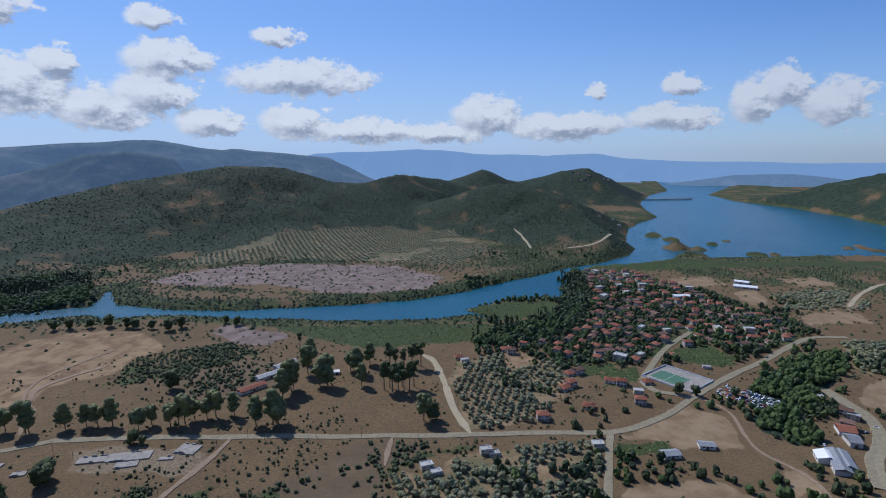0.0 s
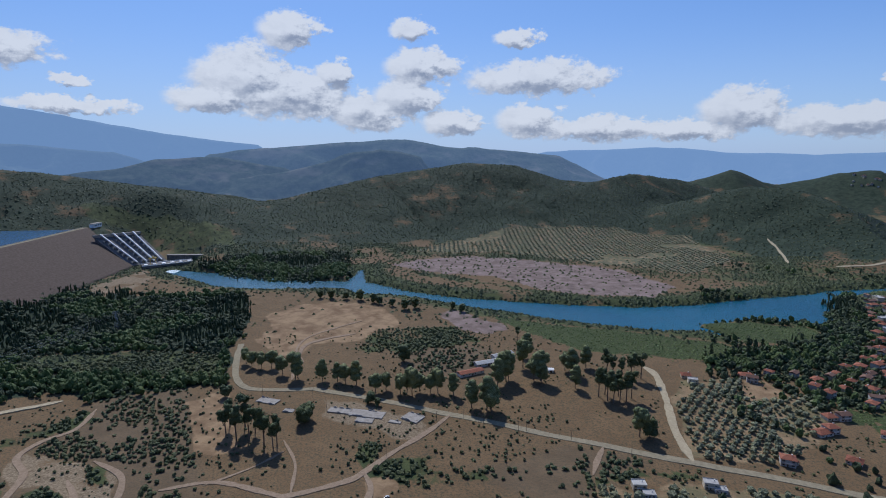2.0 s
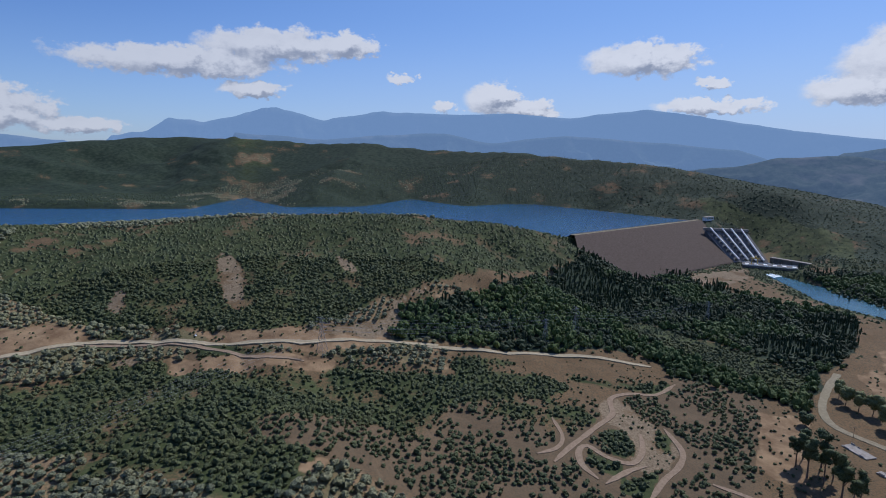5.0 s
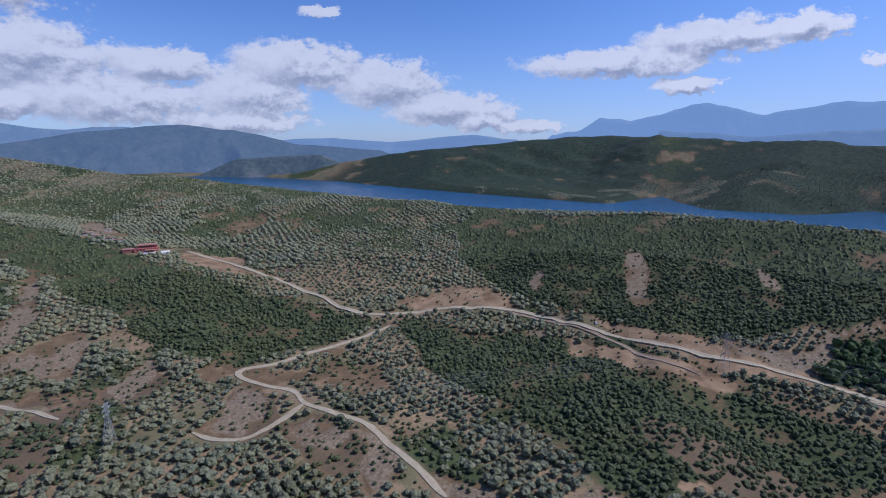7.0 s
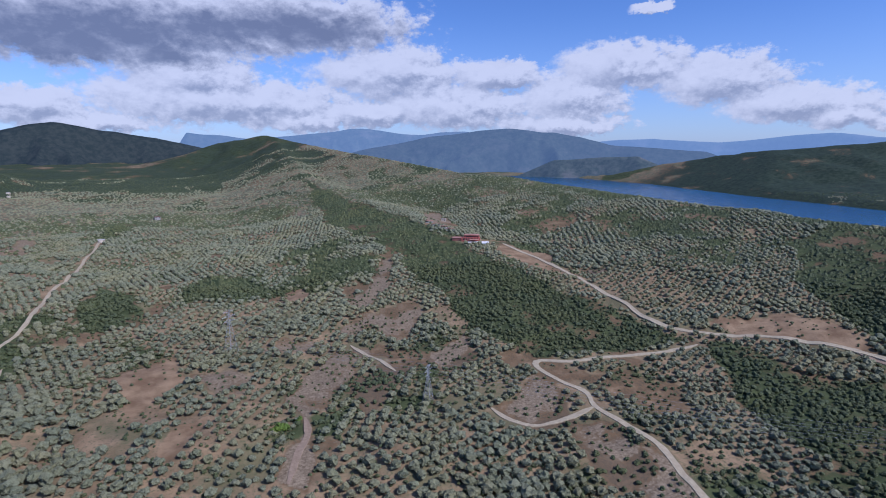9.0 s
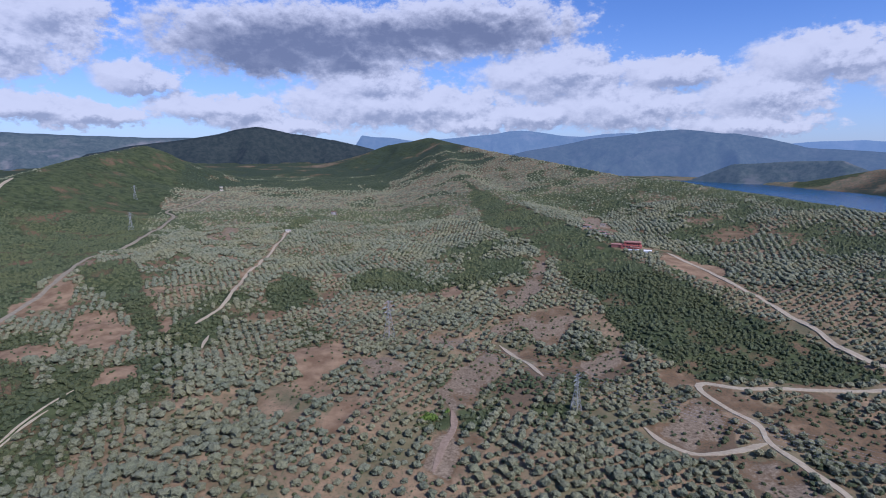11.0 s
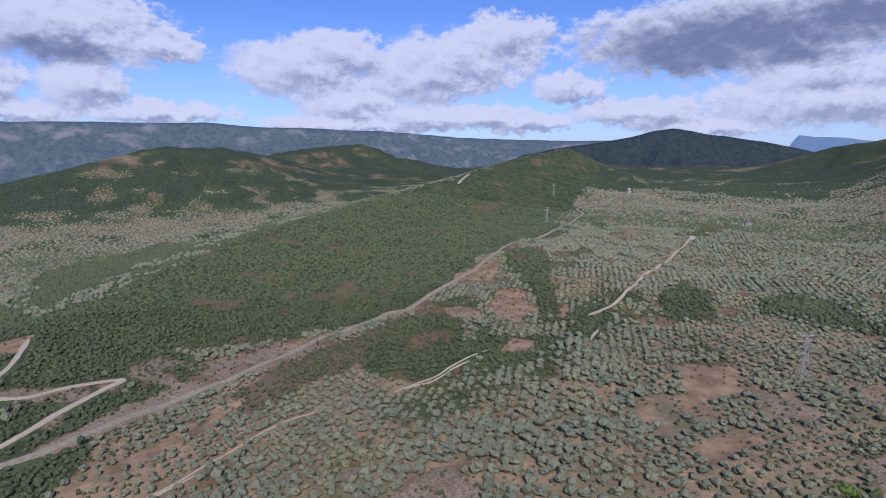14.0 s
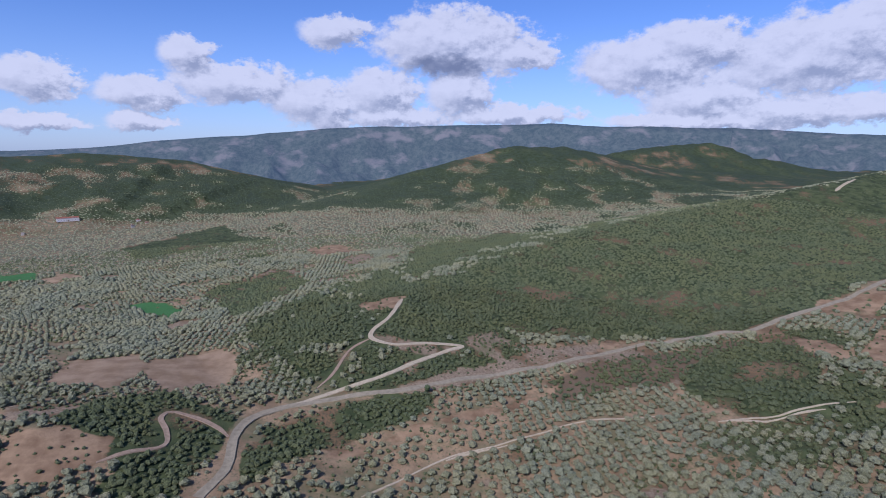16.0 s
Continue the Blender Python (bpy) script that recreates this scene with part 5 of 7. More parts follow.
def place_plants():
    def weights(x, y):
        return cover(x, y)

    # olive groves in rows, each block with its own rows
    ox, oy = [], []
    for k, (step, ang) in enumerate(((7.4, 0.35), (8.0, 1.05), (6.9, -0.25))):
        x, y = spread(step, ang, 0.15, 250, 1150, -50, 300, 100 + k)
        sect = np.floor((fbm(x, y, 330, 2, 71) * 1.6 + 2.5)).astype(int) % 3
        ok = (sect == k) & is_clear(x, y)
        x, y = x[ok], y[ok]
        c = weights(x, y)
        h = hash01(np.floor(x * 7), np.floor(y * 7), 9)
        ok = (c["olive"] > 0.3 + 0.3 * h) & (h < 0.96) & (fbm(x, y, 55, 3, 73) > -0.75) & (c["straw"] + c["gravel"] + c["bare"] < 0.4)
        ox.append(x[ok])
        oy.append(y[ok])
    x, y = np.concatenate(ox), np.concatenate(oy)
    d = np.hypot(x, y)
    rng = np.random.RandomState(3)
    size = (rng.uniform(1.9, 3.2, len(x)) - 0.9 * (rng.uniform(0, 1, len(x)) < 0.12)) * (1 + 0.2 * fbm(x, y, 120, 2, 77))
    tall = rng.uniform(0.75, 1.05, len(x))
    near = d < 560
    sow("olive_trees_near", OLIVES, x[near], y[near], size[near], tall[near], M_OLIVE, "grey-green rounded olive trees in rows on dry soil", "olive grove", 4)
    small = [sprayed(ico(k, (1.1, 1.1, 1.0), 0.2), 5, 440 + k, 0.35) for k in range(8)]
    sow("olive_trees_far", small, x[~near], y[~near], size[~near] * 1.08, tall[~near], M_OLIVE, "grey-green olive grove covering the farther slopes", "olive grove", 5)

    # maquis shrubs
    x, y = spread(4.1, 0.5, 0.5, 230, 700, -50, 300, 201)
    h = hash01(np.floor(x * 5), np.floor(y * 5), 19)
    ok = is_clear(x, y)
    x, y, h = x[ok], y[ok], h[ok]
    c = weights(x, y)
    soil = np.clip(1 - c["olive"] - c["scrub"] - c["wood"] - c["grass"] - c["straw"] - c["bare"] - c["gravel"] - c["pale"] - c["heath"], 0, 1)
    want = c["scrub"] * 1.05 + 0.22 * c["olive"] + soil * np.clip(0.08 + 0.4 * fbm(x, y, 45, 3, 83), 0, 0.6) + 0.16 * c["bare"] + 0.32 * c["gravel"] + c["heath"] * np.clip(0.55 + 0.6 * fbm(x, y, 34, 3, 85), 0.06, 0.95)
    ok = h < want
    x, y, s = x[ok], y[ok], np.clip(c["scrub"] + 0.75 * c["heath"], 0, 1)[ok]
    rng = np.random.RandomState(6)
    size = rng.uniform(0.6, 1.5, len(x)) + s * rng.uniform(0.4, 1.6, len(x))
    shr = [sprayed(ico(30 + k, (1, 1, 0.85), 0.32), 4, 460 + k, 0.4) for k in range(8)]
    sow("shrubs_near", shr, x, y, size, rng.uniform(0.7, 1.2, len(x)), M_SHRUB, "dense dark green evergreen shrubs on the slopes", "shrubs", 7)
    x, y = spread(5.6, 0.2, 0.5, 700, 1350, -50, 300, 202)
    h = hash01(np.floor(x * 5), np.floor(y * 5), 29)
    ok = is_clear(x, y)
    x, y, h = x[ok], y[ok], h[ok]
    c = weights(x, y)
    ok = h < c["scrub"] * 0.95 + 0.30 * c["olive"] + 0.06 * c["pale"] + 0.03
    x, y = x[ok], y[ok]
    rng = np.random.RandomState(8)
    sow("shrubs_far", [octa(k) for k in range(8)], x, y, rng.uniform(2.0, 3.9, len(x)), rng.uniform(0.55, 0.95, len(x)), M_SHRUB, "dark green evergreen shrubs on farther slopes", "shrubs", 9)
    x, y = spread(10.0, 0.2, 0.5, 1150, 2300, -50, 300, 203)
    h = hash01(np.floor(x * 5), np.floor(y * 5), 39)
    ok = is_clear(x, y)
    x, y, h = x[ok], y[ok], h[ok]
    c = weights(x, y)
    ok = (h < 0.85 * c["wood"] + 0.5 * c["scrub"] + 0.7 * c["olive"] + 0.9 * c["grove"] * (np.abs((np.degrees(np.arctan2(-x, y)) + 60) % 360 - 60) > 32)) & (land(x, y) > 1.0) & (h > 0.08)
    ok &= (np.abs(land(x, y) - RESERVOIR_Z) > 4) | (inside(x, y, RESERVOIR) < -15)
    x, y, g = x[ok], y[ok], (c["olive"] + c["grove"])[ok]
    rng = np.random.RandomState(10)
    s = rng.uniform(2.2, 4.2, len(x))
    pale = g > 0.5
    sow("far_grove_trees", [octa(20 + k) for k in range(6)], x[pale], y[pale], s[pale] * 0.9, rng.uniform(0.6, 0.9, pale.sum()), M_OLIVE, "grey-green olive trees of distant groves", "olive grove", 11)
    west = ((np.degrees(np.arctan2(-x, y)) + 60) % 360 - 60 > 160) & ~pale
    rest = ~west & ~pale
    sow("far_hill_trees", [octa(30 + k) for k in range(6)], x[rest], y[rest], s[rest], rng.uniform(0.45, 0.8, rest.sum()), M_WOODS, "dark green trees covering distant hills", "woodland", 12)
    sow("far_hill_shrubs", [octa(50 + k) for k in range(6)], x[west], y[west], s[west] * 0.85, rng.uniform(0.5, 0.8, west.sum()), M_MAQUIS, "green evergreen scrub on distant stony hills", "shrubs", 19)

    # rows of young olives on the plain across the river
    x, y = spread(11.5, 0.42, 0.15, 1050, 1700, -30, 32, 206)
    ok = is_clear(x, y) & (cover(x, y)["grove"] > 0.45) & (fbm(x, y, 120, 3, 97) > -0.55)
    x, y = x[ok], y[ok]
    rng = np.random.RandomState(24)
    sow("young_olive_rows", [ico(90 + k, (1.1, 1.1, 0.9), 0.2) for k in range(6)], x, y, rng.uniform(2.4, 3.4, len(x)), rng.uniform(0.7, 0.95, len(x)), M_OLIVE, "rows of olive trees on the plain across the river", "olive grove", 25)

    # woods by the river and below the dam
    x, y = spread(6.2, 0.9, 0.45, 300, 1250, -50, 110, 204)
    ok = is_clear(x, y)
    x, y = x[ok], y[ok]
    c = weights(x, y)
    h = hash01(np.floor(x * 5), np.floor(y * 5), 49)
    ok = h < c["wood"] * 1.1 + c["broad"]
    x, y, leafy = x[ok], y[ok], c["broad"][ok] > 0.5
    kind = fbm(x, y, 70, 3, 91) + 0.5 * (hash01(np.floor(x * 3), np.floor(y * 3), 5) - 0.5)
    rng = np.random.RandomState(13)
    size = rng.uniform(1.7, 3.4, len(x)) + 1.8 * rng.uniform(0, 1, len(x)) ** 3
    pine = [sprayed(merged((ico(50 + k, (1.1, 1.1, 1.0), 0.25), (0, 0, 0.1), (1, 1, 1)), (ico(60 + k, (0.75, 0.75, 0.75), 0.25), (0.45, 0.3, 0.55), (1, 1, 1))), 16, 480 + k, 0.3) for k in range(6)]
    spire = [merged((ico(70 + k, (0.42, 0.42, 2.4), 0.15), (0, 0, 0), (1, 1, 1))) for k in range(4)]
    a, b2 = (kind > 0.12) | (leafy & (kind > -0.5)), (kind < -0.42) & ~leafy
    mid = ~a & ~b2
    sow("woodland_trees", pine, x[mid], y[mid], size[mid], rng.uniform(0.8, 1.25, mid.sum()), M_WOODS, "dense dark green pine and broadleaf woodland", "woodland", 14)
    sow("bright_woodland_trees", pine, x[a], y[a], size[a], rng.uniform(0.9, 1.5, a.sum()), M_POPLAR, "brighter green young trees among the woods", "woodland", 15)
    sow("woodland_cypresses", spire, x[b2], y[b2], size[b2] * 0.9, rng.uniform(0.7, 1.1, b2.sum()), M_WOODS, "dark narrow cypress trees in the woods", "woodland", 16)

    # reeds
    x, y = spread(3.4, 0.1, 0.5, 300, 1250, -50, 60, 205)
    c = weights(x, y)
    z = land(x, y)
    h = hash01(np.floor(x * 5), np.floor(y * 5), 59)
    rim = np.exp(-((z - 0.5) / 0.45) ** 2) * (inside(x, y, LOWER_WATER) < 3)
    ok = (h < np.maximum(c["grass"] * (z < 9) * (y > 300) * 0.7, 0.8 * rim)) & (z > -0.6) & is_clear(x, y) & (inside(x, y, RESERVOIR) < -80)
    x, y = x[ok], y[ok]
    rng = np.random.RandomState(17)
    sow("reeds", [octa(40 + k) for k in range(6)], x, y, rng.uniform(1.4, 2.8, len(x)), rng.uniform(0.3, 0.6, len(x)), M_REED, "green reed beds along the water", "reeds", 18)



def garden_trees():
    """Trees and hedges between the houses and along the fields."""
    x, y = spread(6.5, 0.4, 0.5, 250, 1000, -50, 32, 301)
    ok = is_clear(x, y)
    x, y = x[ok], y[ok]
    z, c = land(x, y), cover(x, y)
    sd = inside(x, y, VILLAGE)
    h = hash01(np.floor(x * 5), np.floor(y * 5), 69)
    want = np.where(sd > -25, 0.85, np.where(y > 250, np.clip(0.10 + 0.75 * fbm(x, y, 70, 3, 93), 0, 0.8) * (x > 40), 0))
    ok = (h < want) & (z > 1.5) & (c["straw"] + c["grass"] + c["bare"] + c["pale"] + c["gravel"] < 0.4)
    x, y = x[ok], y[ok]
    rng = np.random.RandomState(21)
    kind = rng.uniform(0, 1, len(x)) < 0.3
    s = rng.uniform(1.6, 3.6, len(x))
    form = [ball(2, 300 + k, (1, 1, 1.1), 0.35) for k in range(6)]
    sow("garden_trees", form, x[~kind], y[~kind], s[~kind], rng.uniform(0.8, 1.3, (~kind).sum()), M_WOODS, "dark green garden trees and hedges among the houses", "trees", 22)
    sow("bright_garden_trees", form, x[kind], y[kind], s[kind], rng.uniform(0.8, 1.3, kind.sum()), M_POPLAR, "bright green garden trees among the houses", "trees", 23)


# ---------------------------------------------------------------- building helpers
def part(name, bm, mat, parent, label=""):
    me = bpy.data.meshes.new(name)
    bm.to_mesh(me)
    bm.free()
    me.materials.append(mat)
    ob = new(name, me)
    ob.parent = parent
    if label:
        ob["label"] = label
    return ob


def shared(name, me, parent, m=None, label=""):
    ob = new(name, me)
    ob.parent = parent
    if m is not None:
        ob.matrix_basis = m
    if label:
        ob["label"] = label
    return ob


def as_mesh(name, bm, mat):
    me = bpy.data.meshes.new(name)
    bm.to_mesh(me)
    bm.free()
    me.materials.append(mat)
    return me


def box(sx, sy, sz, x=0, y=0, z=0, bevel=0.0, turn=0.0):
    """A box that stands on z, centred on x, y."""
    bm = bmesh.new()
    bmesh.ops.create_cube(bm, size=1.0)
    for v in bm.verts:
        v.co = Vector((v.co.x * sx, v.co.y * sy, (v.co.z + 0.5) * sz))
    if bevel:
        bmesh.ops.bevel(bm, geom=list(bm.edges), offset=bevel, segments=1, affect="EDGES")
    bmesh.ops.transform(bm, matrix=pose(x, y, z, 0, 0, turn), verts=bm.verts)
    return bm


def join(*bms):
    out = bmesh.new()
    for b in bms:
        me = bpy.data.meshes.new("scratch")
        b.to_mesh(me)
        b.free()
        out.from_mesh(me)
        bpy.data.meshes.remove(me)
    return out


def tube(a, b, r, sides=6, r2=None):
    """A round bar from a to b."""
    a, b = Vector(a), Vector(b)
    bm = bmesh.new()
    bmesh.ops.create_cone(bm, cap_ends=True, segments=sides, radius1=r, radius2=r if r2 is None else r2, depth=(b - a).length)
    m = Matrix.Translation((a + b) / 2) @ (b - a).to_track_quat("Z", "Y").to_matrix().to_4x4()
    bmesh.ops.transform(bm, matrix=m, verts=bm.verts)
    return bm


def prism(outline, z0, z1):
    """An upright slab over a flat outline."""
    bm = bmesh.new()
    low = [bm.verts.new((x, y, z0)) for x, y in outline]
    top = [bm.verts.new((x, y, z1)) for x, y in outline]
    bm.faces.new(low[::-1])
    bm.faces.new(top)
    for i in range(len(low)):
        j = (i + 1) % len(low)
        bm.faces.new((low[i], low[j], top[j], top[i]))
    bmesh.ops.recalc_face_normals(bm, faces=bm.faces)
    return bm


def ground_at(x, y):
    return float(land(np.array([x]), np.array([y]))[0])


def thing(name, x, y, z, turn, label, category, group=""):
    e = new(name)
    e.matrix_basis = pose(x, y, z, 0, 0, turn)
    return tagged(e, label, category, group)


WALL_MATS = [plain("lime_plaster", (0.60, 0.56, 0.50), (0.78, 0.75, 0.70), 0.5, 0.9, 0.01, 0, 0.5),
             plain("cream_plaster", (0.55, 0.46, 0.34), (0.68, 0.60, 0.47), 0.5, 0.9, 0.01, 0, 0.5),
             plain("grey_render", (0.34, 0.32, 0.30), (0.46, 0.44, 0.41), 0.5, 0.9, 0.01, 0, 0.4)]
ROOF_MATS = [plain("clay_tiles", (0.22, 0.082, 0.050), (0.40, 0.16, 0.10), 0.9, 0.85, 0.05, 0, 0.7),
             plain("old_clay_tiles", (0.15, 0.085, 0.062), (0.27, 0.165, 0.125), 0.9, 0.9, 0.05, 0, 0.6),
             plain("concrete_roof", (0.38, 0.36, 0.33), (0.55, 0.53, 0.49), 0.5, 0.9, 0.02, 0, 0.4)]
M_SHUTTER = plain("brown_shutters", (0.08, 0.05, 0.03), (0.14, 0.09, 0.06), 2, 0.6, 0)
M_PANE = plain("window_panes", (0.03, 0.035, 0.04), (0.06, 0.07, 0.08), 1, 0.15, 0)
M_CONCRETE = plain("concrete", (0.24, 0.21, 0.18), (0.38, 0.345, 0.30), 0.3, 0.9, 0.02)
M_SHEET = plain("sheet_metal_roof", (0.26, 0.26, 0.26), (0.40, 0.39, 0.38), 0.4, 0.5, 0.01, 0.2, 0.3)
M_WHITE = plain("white_paint", (0.72, 0.71, 0.69), (0.82, 0.81, 0.79), 0.8, 0.6, 0.0)
M_STEEL = plain("galvanised_steel", (0.30, 0.30, 0.30), (0.42, 0.42, 0.42), 1.0, 0.6, 0.0, 0.25)
M_BARK = plain("bark", (0.10, 0.075, 0.055), (0.22, 0.17, 0.13), 3.0, 0.9, 0.05)
M_POLE = plain("weathered_wood", (0.12, 0.09, 0.065), (0.22, 0.17, 0.13), 2.0, 0.85, 0.02)


def house(kind, seed):
    """A small house with a tiled or flat roof, doors and shuttered windows."""
    rng = random.Random(seed)
    w, d = rng.uniform(9, 14), rng.uniform(7.5, 9.5)
    h = rng.choice((3.1, 3.1, 6.0, 5.8)) if kind != "flat" else rng.choice((3.2, 6.2))
    wall, roof = WALL_MATS[rng.choice((0, 0, 1, 2))], ROOF_MATS[0 if kind == "hip" else 1 if kind == "gable" else 2]
    tint = {"hip": "red-tiled hipped roof", "gable": "weathered clay-tiled gable roof", "flat": "flat concrete roof"}[kind]
    e = thing("house", 0, 0, -400, 0, f"plastered {'two-storey' if h > 4 else 'single-storey'} village house with {tint}", "house", "village houses")
    part("wall", box(w, d, h + 2.5, 0, 0, -2.5), wall, e)
    o = 0.55
    bm = bmesh.new()
    if kind == "flat":
        bm = join(box(w + 0.5, d + 0.5, 0.3, 0, 0, h), box(w + 0.5, 0.25, 0.7, 0, d / 2 + 0.1, h + 0.3), box(w + 0.5, 0.25, 0.7, 0, -d / 2 - 0.1, h + 0.3))
    else:
        in_x = d / 2 + o if kind == "hip" else 0.0
        rise = 0.42 * (d / 2)
        for low in (0.0, -0.22):
            c = [bm.verts.new((sx * (w / 2 + o), sy * (d / 2 + o), h + low)) for sx, sy in ((-1, -1), (1, -1), (1, 1), (-1, 1))]
            r = [bm.verts.new((sx * (w / 2 + o - in_x * 0.8), 0, h + rise + low)) for sx in (-1, 1)]
            for f in ((c[0], c[1], r[1], r[0]), (c[2], c[3], r[0], r[1]), (c[1], c[2], r[1]), (c[3], c[0], r[0])):
                bm.faces.new(f)
        bm.verts.ensure_lookup_table()
        for i in range(4):
            j = (i + 1) % 4
            bm.faces.new((bm.verts[i], bm.verts[j], bm.verts[6 + j], bm.verts[6 + i]))
        bmesh.ops.recalc_face_normals(bm, faces=bm.faces)
    r = part("roof", bm, roof, e)
    part("chimney", join(box(0.7, 0.7, 1.9, w * 0.25, d * 0.12, h + 0.2), box(0.9, 0.9, 0.15, w * 0.25, d * 0.12, h + 2.1)), WALL_MATS[0], r)
    part("door", box(1.1, 0.12, 2.1, -w * 0.05, -d / 2, 0), M_SHUTTER, e)
    pane, shut = as_mesh("pane", box(1.0, 0.10, 1.2), M_PANE), as_mesh("shutter", box(0.5, 0.12, 1.25), M_SHUTTER)
    for z in ((1.0,) if h < 4 else (1.0, 4.0)):
        for side in (-1, 1):
            for x in (-0.33, 0.30):
                win = shared("window", pane, e, pose(x * w, side * d / 2, z))
                shared("shutter", shut, win, pose(-0.8, side * 0.02, 0))
                shared("shutter", shut, win, pose(0.8, side * 0.02, 0))
    if h > 4:
        part("balcony", join(box(w * 0.5, 1.3, 0.18, 0, -d / 2 - 0.65, 3.0), box(w * 0.5, 0.08, 0.9, 0, -d / 2 - 1.26, 3.18)), WALL_MATS[0], e)
    return e


def bin_thing(ob):
    """Take a pattern that was only copied from away again."""
    for o in (*ob.children_recursive, ob):
        bpy.data.objects.remove(o)


def crown(seed, width, height, lumps, cards, stretch=1.0):
    """A leafy crown: lumpy masses and many small leaf sprays round them."""
    rng = random.Random(seed)
    forms, places = [], []
    for k in range(lumps):
        a, r = rng.uniform(0, 6.28), width * 0.5 * rng.uniform(0.1, 0.68)
        s = width * rng.uniform(0.13, 0.24)
        z = height * rng.uniform(0.08, 0.86)
        r *= 1.0 - 0.55 * abs(z / height - 0.4)
        forms.append((ball(2, seed * 31 + k, (1, 1, 0.85 * stretch), 0.3, True), (math.cos(a) * r, math.sin(a) * r, z - s * 0.5), (s, s, s)))
        places.append((math.cos(a) * r, math.sin(a) * r, z + s * 0.2, s))
    v, f = merged(*forms)
    vs, fs, n = [v], [f], len(v)
    for k in range(cards):
        x, y, z, s = rng.choice(places)
        q = Vector((rng.gauss(0, 1), rng.gauss(0, 1), rng.gauss(0, 0.9))).normalized()
        c = Vector((x, y, z)) + q * s * rng.uniform(0.85, 1.35)
        u = q.orthogonal().normalized() * rng.uniform(0.35, 0.8)
        w = q.cross(u).normalized() * rng.uniform(0.35, 0.9)
        u = u + q * rng.uniform(-0.5, 0.5)
        vs.append(np.array([tuple(c - u), tuple(c + u), tuple(c + w + u * 0.2)]))
        fs.append(np.array([[n, n + 1, n + 2]]))
        n += 3
    return np.concatenate(vs), np.concatenate(fs)


def tree(name, seed, height, width, bare, mat, label, category, group, lumps=20, cards=900, stretch=1.0):
    """A tree with a tapered trunk, limbs and an uneven crown."""
    rng = random.Random(seed)
    e = thing(name, 0, 0, -400, 0, label, category, group)
    bits = [tube((0, 0, -0.6), (0.15, 0.1, bare * 0.6), height * 0.022, 7, height * 0.017), tube((0.15, 0.1, bare * 0.6), (0, 0.2, height * 0.8), height * 0.017, 6, height * 0.006)]
    for k in range(5):
        a = k * 1.26 + rng.random()
        bits.append(tube((0.1, 0.1, bare * (0.7 + 0.12 * k)), (math.cos(a) * width * 0.3, math.sin(a) * width * 0.3, bare + (height - bare) * (0.25 + 0.1 * k)), height * 0.008, 5, height * 0.003))
    part("trunk", join(*bits), M_BARK, e)
    v, f = crown(seed, width, height - bare, lumps, cards, stretch)
    me = mesh_from("crown", v + np.array([0, 0, bare]), f)
    me.materials.append(mat)
    shared("crown", me, e)
    return e


def car(mat, label):
    e = thing("car", 0, 0, -400, 0, label, "car", "parked cars")
    bm = bmesh.new()
    side = [(-2.1, 0.35), (-2.1, 0.85), (-1.75, 0.95), (1.1, 0.95), (2.0, 0.78), (2.1, 0.35)]
    for y in (-0.85, 0.85):
        for x, z in side:
            bm.verts.new((x, y, z))
    bm.verts.ensure_lookup_table()
    n = len(side)
    bm.faces.new(bm.verts[:n])
    bm.faces.new(bm.verts[n:])
    for i in range(n):
        j = (i + 1) % n
        bm.faces.new((bm.verts[i], bm.verts[j], bm.verts[n + j], bm.verts[n + i]))
    bmesh.ops.recalc_face_normals(bm, faces=bm.faces)
    bmesh.ops.bevel(bm, geom=list(bm.edges), offset=0.08, segments=1, affect="EDGES")
    part("body", bm, mat, e)
    cab = box(2.5, 1.5, 0.55, -0.35, 0, 0.93)
    for v in cab.verts:
        if v.co.z > 1.2:
            v.co.x, v.co.y = -0.35 + (v.co.x + 0.35) * 0.68, v.co.y * 0.85
    part("cabin_glass", cab, M_PANE, e, "dark glass")
    part("car_roof", box(1.66, 1.24, 0.06, -0.35, 0, 1.47, 0.02), mat, e)
    tyre = as_mesh("wheel", tube((0, -0.1, 0), (0, 0.1, 0), 0.31, 10), M_TYRE)
    for x in (-1.3, 1.3):
        for y in (-0.82, 0.82):
            shared("wheel", tyre, e, pose(x, y, 0.31))
    return e


M_TYRE = plain("tyre_rubber", (0.02, 0.02, 0.02), (0.04, 0.04, 0.04), 3, 0.9, 0)


